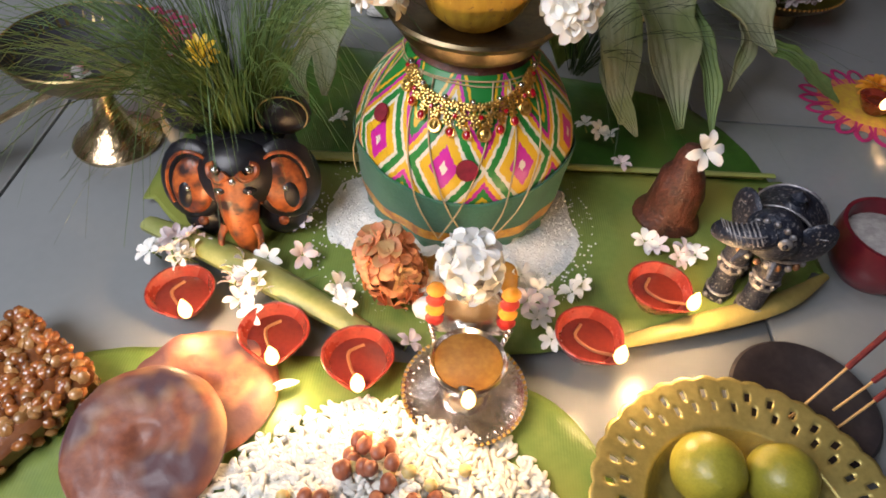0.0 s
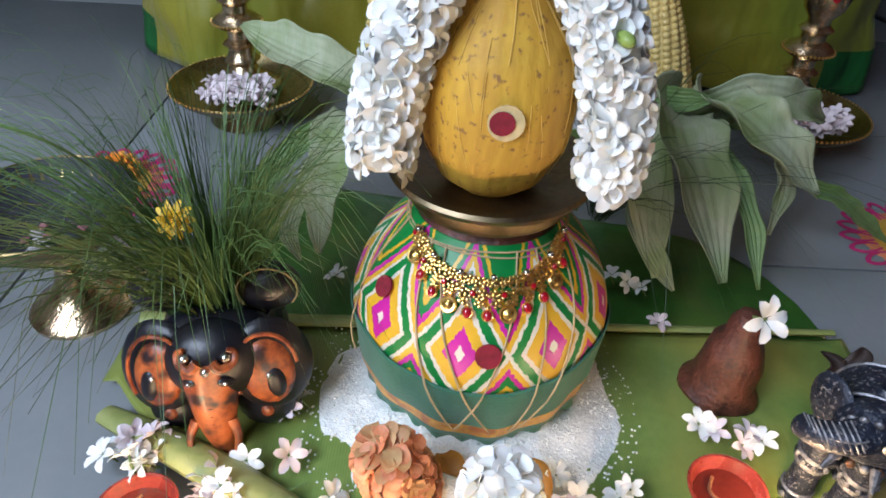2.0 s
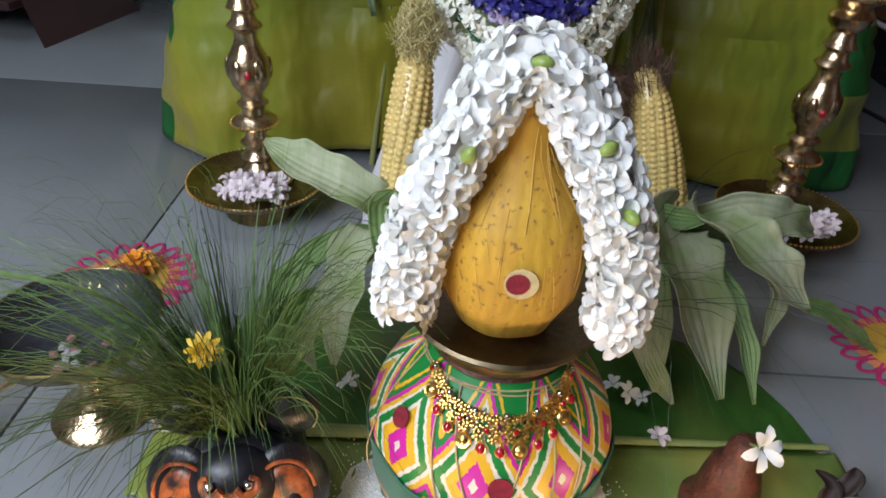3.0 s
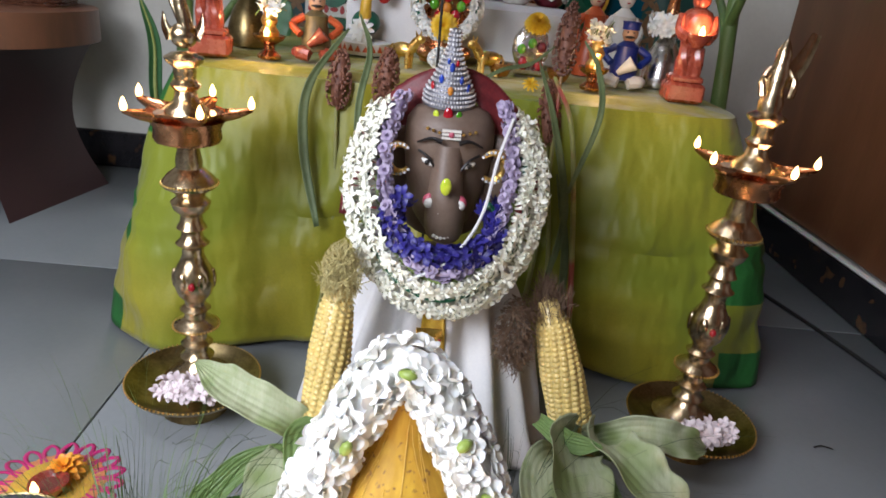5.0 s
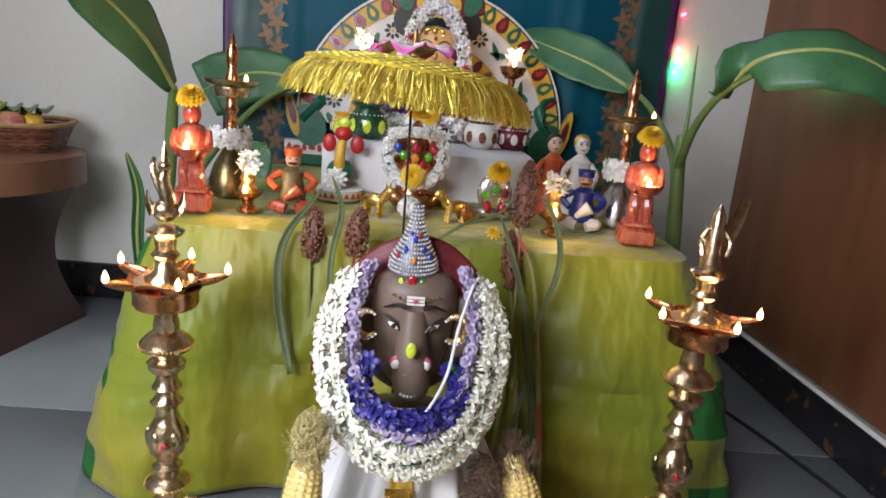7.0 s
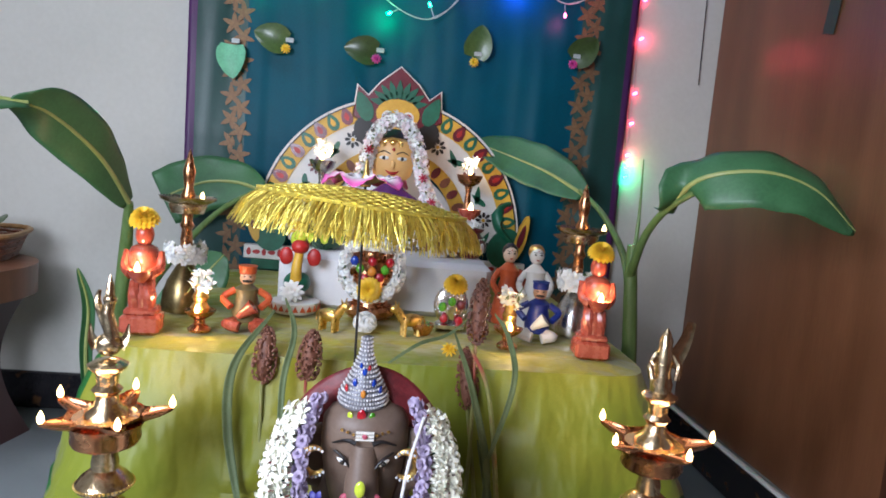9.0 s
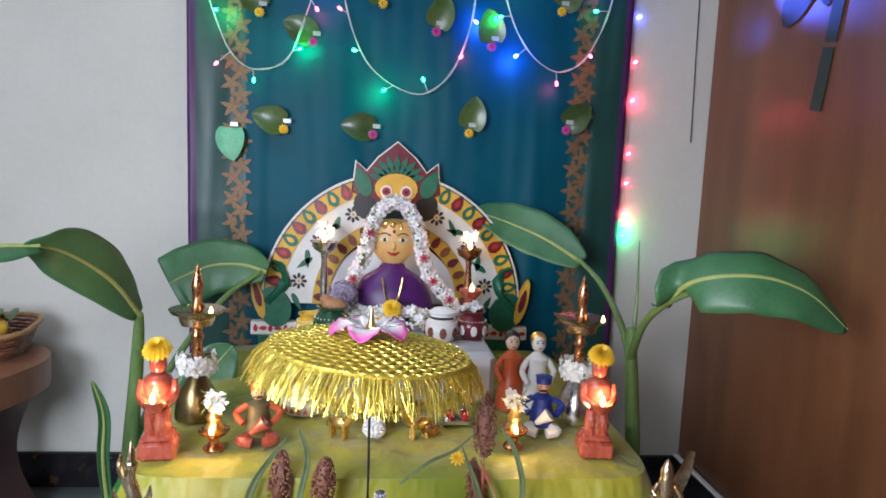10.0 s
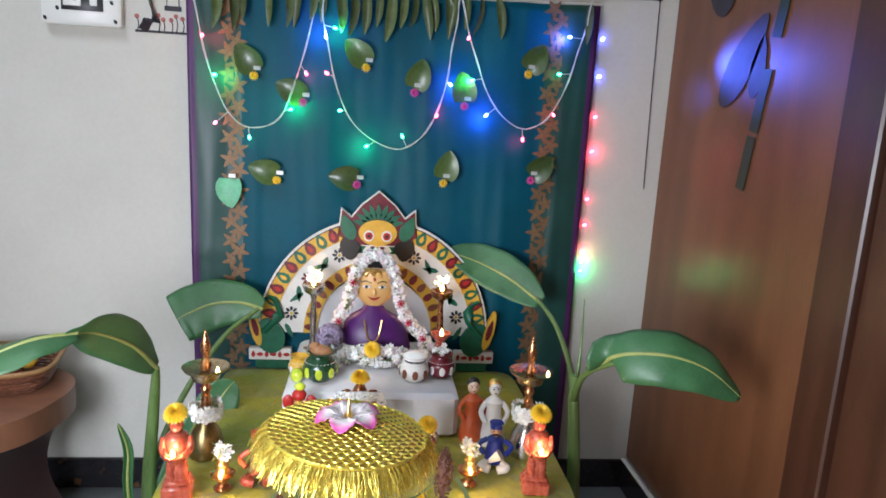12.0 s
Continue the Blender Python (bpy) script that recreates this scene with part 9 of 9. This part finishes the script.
# rangoli flowers of coloured powder, each with a marigold and a lamp
for x, y, s, nm in ((0.436, 0.598, 1.0, "r"), (-0.342, 0.632, 0.98, "l")):
    rg = thing("rangoli", "flower rangoli of magenta and yellow powder on the floor tiles", "rangoli", pose(x, y, 0.0003, 0, 0, 10), group="rangoli flowers")
    n = 20
    for k in range(n):
        a = 360 / n * k
        part("powder_petal", geo(tube([(0.004 * sx_, r, 0.0) for sx_, r in ((-0.5, 0.036), (-1.7, 0.052), (-1.4, 0.062), (0, 0.068), (1.4, 0.062), (1.7, 0.052), (0.5, 0.036))], 0.0024, 6, 3, 0.5)), RANGP, rg, at=pose(0, 0, 0.0004, 0, 0, a))
    part("powder_ring", geo(lathe([(0.0, 0.0), (0.050, 0.0), (0.048, 0.0012), (0.030, 0.0014), (0, 0.0014)], 60, 20, 0.06)), RANGO, rg, "peach powder ring")
    part("powder_disc", geo(lathe([(0.0, 0.0014), (0.040, 0.0014), (0.038, 0.0024), (0, 0.0026)], 48)), RANGY, rg, "yellow powder disc")
    solo("marigold", ORANGEB if nm == "r" else ORANGEB, None, "orange marigold in the middle of the rangoli", "flower", aim((x + 0.008, y + 0.014, 0.012), (0, -0.3, 1)), "marigolds on the rangoli")
    dl = thing("small_clay_lamp", "tiny clay lamp burning on the rangoli", "oil lamp", pose(x - 0.002 if nm == "r" else x + 0.005, y - 0.012, 0.003, 0, 0, 0), group="lamps on the rangoli")
    part("bowl", geo(lathe([(0.010, 0), (0.017, 0.010), (0.019, 0.015), (0.016, 0.014), (0, 0.008)], 22)), TERRA, dl)
    part("oil", geo(lathe([(0.015, 0), (0.015, 0.0004), (0, 0.0005)], 20), pose(0, 0, 0.0115)), OIL, dl)
    flame(dl, (-0.004, -0.017, 0.013), 0.9)
    point_lamp("rangoli_flame", (x - 0.004, y - 0.036, 0.032), 0.02, FLAME, 0.004)

# red clay bowl and stone dish with incense sticks
cb = thing("clay_bowl", "maroon clay bowl holding white ash on the floor", "bowl", (0.338, 0.360, 0))
part("bowl", geo(lathe([(0.022, 0), (0.032, 0.012), (0.038, 0.032), (0.037, 0.048), (0.034, 0.048), (0.032, 0.034), (0, 0.03)], 32)), MAROONP, cb)
part("ash", geo(lathe([(0.032, 0.036), (0.02, 0.041), (0, 0.043)], 24, caps=False)), ASH, cb)
ds = thing("stone_dish", "black soapstone dish holding incense sticks", "dish", pose(0.244, 0.232, 0, 0, 0, 12))
part("dish", geo(lathe([(0.038, 0), (0.046, 0.004), (0.048, 0.010), (0.046, 0.012), (0.036, 0.0105), (0.034, 0.009), (0.0, 0.0085)], 48)), BLACKST, ds)
for a, b, c0 in (((0.228, 0.218, 0.009), (0.300, 0.262, 0.130), 0.34), ((0.258, 0.214, 0.009), (0.330, 0.250, 0.120), 0.22), ((0.262, 0.228, 0.009), (0.335, 0.262, 0.120), 0.22)):
    a, b = Vector(a), Vector(b)
    st = thing("incense_stick", "red-brown incense stick standing in the stone dish", "incense", a, group="incense sticks")
    part("bare_end", geo(tube([(0, 0, 0), (b - a) * c0], 0.0009, 6)), BAMBOO, st, "bare bamboo end")
    part("coated_part", geo(tube([(b - a) * c0, (b - a)], 0.0019, 7)), INCENSE, st)

# pierced brass plate with fruit
OLIVEB = surface("olive_brass", (0.46, 0.38, 0.13), (0.33, 0.28, 0.09), 0.33, 0.6, scale=30, fine=300, bump=0.2)
bp = thing("brass_plate", "brass plate with a scalloped, leaf-pierced rim", "plate", pose(0.183, 0.148, 0.0008, 0, 0, 0))
part("well", geo(lathe([(0.0, 0.0), (0.046, 0.0), (0.052, 0.004), (0.058, 0.015), (0.0565, 0.0165), (0.050, 0.006), (0.044, 0.0025), (0.0, 0.0022)], 60)), OLIVEB, bp)


def plate_rim(u, v):
    a = 2 * math.pi * u
    r = 0.0570 + (0.0315 + 0.0022 * abs(math.sin(18 * a))) * v
    return (r * math.cos(a), r * math.sin(a), 0.0155 + 0.0085 * v - 0.002 * v * v)


rimg, nu, nv = Geo(), 288, 12
verts, faces = grid(plate_rim, nu, nv, True)
keep = []
for i, fc in enumerate(faces):
    u, v = i % nu, i // nu
    if not ((v in (4, 5) and u % 8 in (2, 3)) or (v in (7, 8) and u % 8 in (5, 6))):
        keep.append(fc)
thick(part("pierced_rim", rimg.add((verts, keep)), OLIVEB, bp, "pierced scalloped rim"), 0.0013, -1.0)
for x, y, r in ((-0.020, 0.026, 0.0215), (0.022, 0.024, 0.0205), (0.004, -0.012, 0.0205), (-0.030, -0.014, 0.0195), (0.034, -0.012, 0.019)):
    solo("lime", geo(lathe([(0, -r), (0.5 * r, -0.87 * r), (0.87 * r, -0.5 * r), (r, 0), (0.87 * r, 0.5 * r), (0.5 * r, 0.87 * r), (0.15 * r, 1.0 * r), (0, 1.04 * r)], 22)), SWEET, "ripe yellow-green lime lying in the brass plate", "lime", pose(0.183 + x, 0.148 + y, 0.0030 + r, 35 + jit(20), jit(30), 0), "limes in the plate")

# sweets: peanut brittle and fried discs
pb2 = thing("peanut_brittle", "slab of peanut brittle glazed with dark jaggery on the leaf", "sweet", pose(-0.263, 0.188, 0.004, 6, 0, -34))
part("slab", geo(block(0.082, 0.110, 0.017, 0.004)), SYRUP, pb2)
AMBERNUT = surface("amber_split_nut", (0.46, 0.24, 0.08), (0.34, 0.15, 0.045), 0.25, scale=120, vary=0.35, coat=0.7)
bn = geo(ball(0.0050, 0.0038, 0.0030, 8, 6)).mesh("nut", [BRITTLE])
bn2 = geo(ball(0.0044, 0.0040, 0.0023, 8, 5)).mesh("nut", [AMBERNUT])
for k in range(280):
    x, y = rnd.uniform(-0.040, 0.040), rnd.uniform(-0.054, 0.054)
    edge = k % 5 == 0
    z = rnd.uniform(0.003, 0.016) if edge else 0.0178
    if edge:
        x = math.copysign(0.041, x) if k % 2 else x
        y = y if k % 2 else math.copysign(0.055, y)
    part("nut", bn if k % 3 else bn2, None, pb2, at=pose(x, y, z, jit(40), jit(40), jit(180)))


def fried_disc(at, tilt, label, seed):
    def top(u, v):
        a = 2 * math.pi * u
        r = v * (0.0465 + 0.0022 * noise.noise((2 * math.cos(a), 2 * math.sin(a), seed)))
        h = float(np.interp(v, [0, 0.10, 0.24, 0.5, 0.85, 0.96, 1.0], [0.0035, 0.004, 0.0075, 0.0085, 0.0075, 0.005, 0.0015]))
        return (r * math.cos(a), r * math.sin(a), h + 0.0026 * noise.noise((r * math.cos(a) * 42, r * math.sin(a) * 42, seed)) + 0.0010 * noise.noise((r * math.cos(a) * 130, r * math.sin(a) * 130, seed)))
    g = geo(grid(top, 64, 24, True))
    g.add(lathe([(0.0, 0.0), (0.044, 0.0), (0.0465, 0.0016)], 40))
    solo("fried_sweet_disc", g, FRIED, label, "sweet", Matrix.Translation(at) @ pose(0, 0, 0, *tilt), "fried sweet discs")


fried_disc((-0.140, 0.213, 0.006), (0, 0, 0), "round brown deep-fried jaggery disc lying on the leaf", 1)
fried_disc((-0.160, 0.172, 0.016), (11, -4, 20), "round brown deep-fried jaggery disc leaning on another", 5)

# rice heap with peanuts
grain = ball(0.0021, 0.0021, 0.0052, 6, 5)
rc = Geo()


def rice_h(x, y):
    d = math.hypot(x / 0.098, y / 0.080)
    return max(0.0, 0.034 * (1 - d ** 1.7)) * (0.9 + 0.3 * noise.noise((x * 40, y * 40, 0)))


rc.add(grid(lambda u, v: (lambda x, y: (x, y, max(rice_h(x, y) - 0.003, 0.0)))(0.096 * v * math.cos(6.2832 * u), 0.079 * v * math.sin(6.2832 * u)), 48, 14, True))
k = 0
while k < 2300:
    x, y = rnd.uniform(-0.106, 0.106), rnd.uniform(-0.088, 0.088)
    if math.hypot(x / 0.106, y / 0.088) < 1:
        k += 1
        rc.add(grain, aim((x, y, rice_h(x, y) + 0.0012), (jit(1), jit(1), jit(0.35)), 0))
solo("rice_heap", rc, RICE, "heap of white boiled rice on the banana leaf", "rice", (-0.020, 0.128, 0.0052), kind="stuff")
pn = geo(ball(0.0058, 0.0045, 0.0042, 10, 7)).mesh("peanut", [NUT])
gm = geo(ball(0.0040, 0.0040, 0.0036, 8, 6)).mesh("gram", [PALENUT])
for k in range(46):
    a, r = rnd.uniform(0, 6.283), 0.046 * rnd.random() ** 0.5
    x, y = r * math.cos(a) * 1.2, r * math.sin(a) * 0.9 + 0.012
    solo("peanut" if k % 4 else "gram", pn if k % 4 else gm, None, "brown-skinned peanut on the rice heap" if k % 4 else "pale gram seed on the rice heap", "peanut" if k % 4 else "gram", pose(-0.020 + x, 0.128 + y, 0.0052 + rice_h(x, y) + 0.0062 + 0.002 * (k % 2), jit(60), jit(60), jit(180)), "nuts on the rice")

# cable along the floor by the wall
solo("floor_cable", geo(tube([(0.66, 1.45, 0.004), (0.715, 1.30, 0.004), (0.775, 1.05, 0.004), (0.80, 0.85, 0.004), (0.82, 0.5, 0.004)], 0.0035, 8, 8)), BLACKW, "black electric cable lying along the floor", "cable")
solo("floor_scrap", geo(ribbon([(0, 0, 0.002), (0.012, 0.002, 0.004), (0.026, -0.001, 0.002)], lambda t: 0.003, 4)), BLACKW, "small dark scrap on the floor tiles", "scrap", (0.560, 0.800, 0))

# ---- floor tiles, cut where they meet the walls ----
tile_mesh = geo(block(0.597, 0.597, 0.006, 0.0008)).mesh("tile", [TILE])
for i in range(-5, 3):
    for j in range(-5, 3):
        x0, y0 = 0.245 + 0.6 * i, 0.555 + 0.6 * j
        xa, xb, ya, yb = max(x0, LEFT), min(x0 + 0.6, RIGHT + 0.01), max(y0, REAR), min(y0 + 0.6, BACK)
        if xb - xa < 0.02 or yb - ya < 0.02:
            continue
        whole = xb - xa > 0.599 and yb - ya > 0.599
        tile = tile_mesh if whole else geo(block(xb - xa - 0.003, yb - ya - 0.003, 0.006, 0.0008)).mesh("tile", [TILE])
        part("tile", tile, None, floor, at=pose((xa + xb) / 2 - floor.location.x, (ya + yb) / 2 - floor.location.y, 0.120))
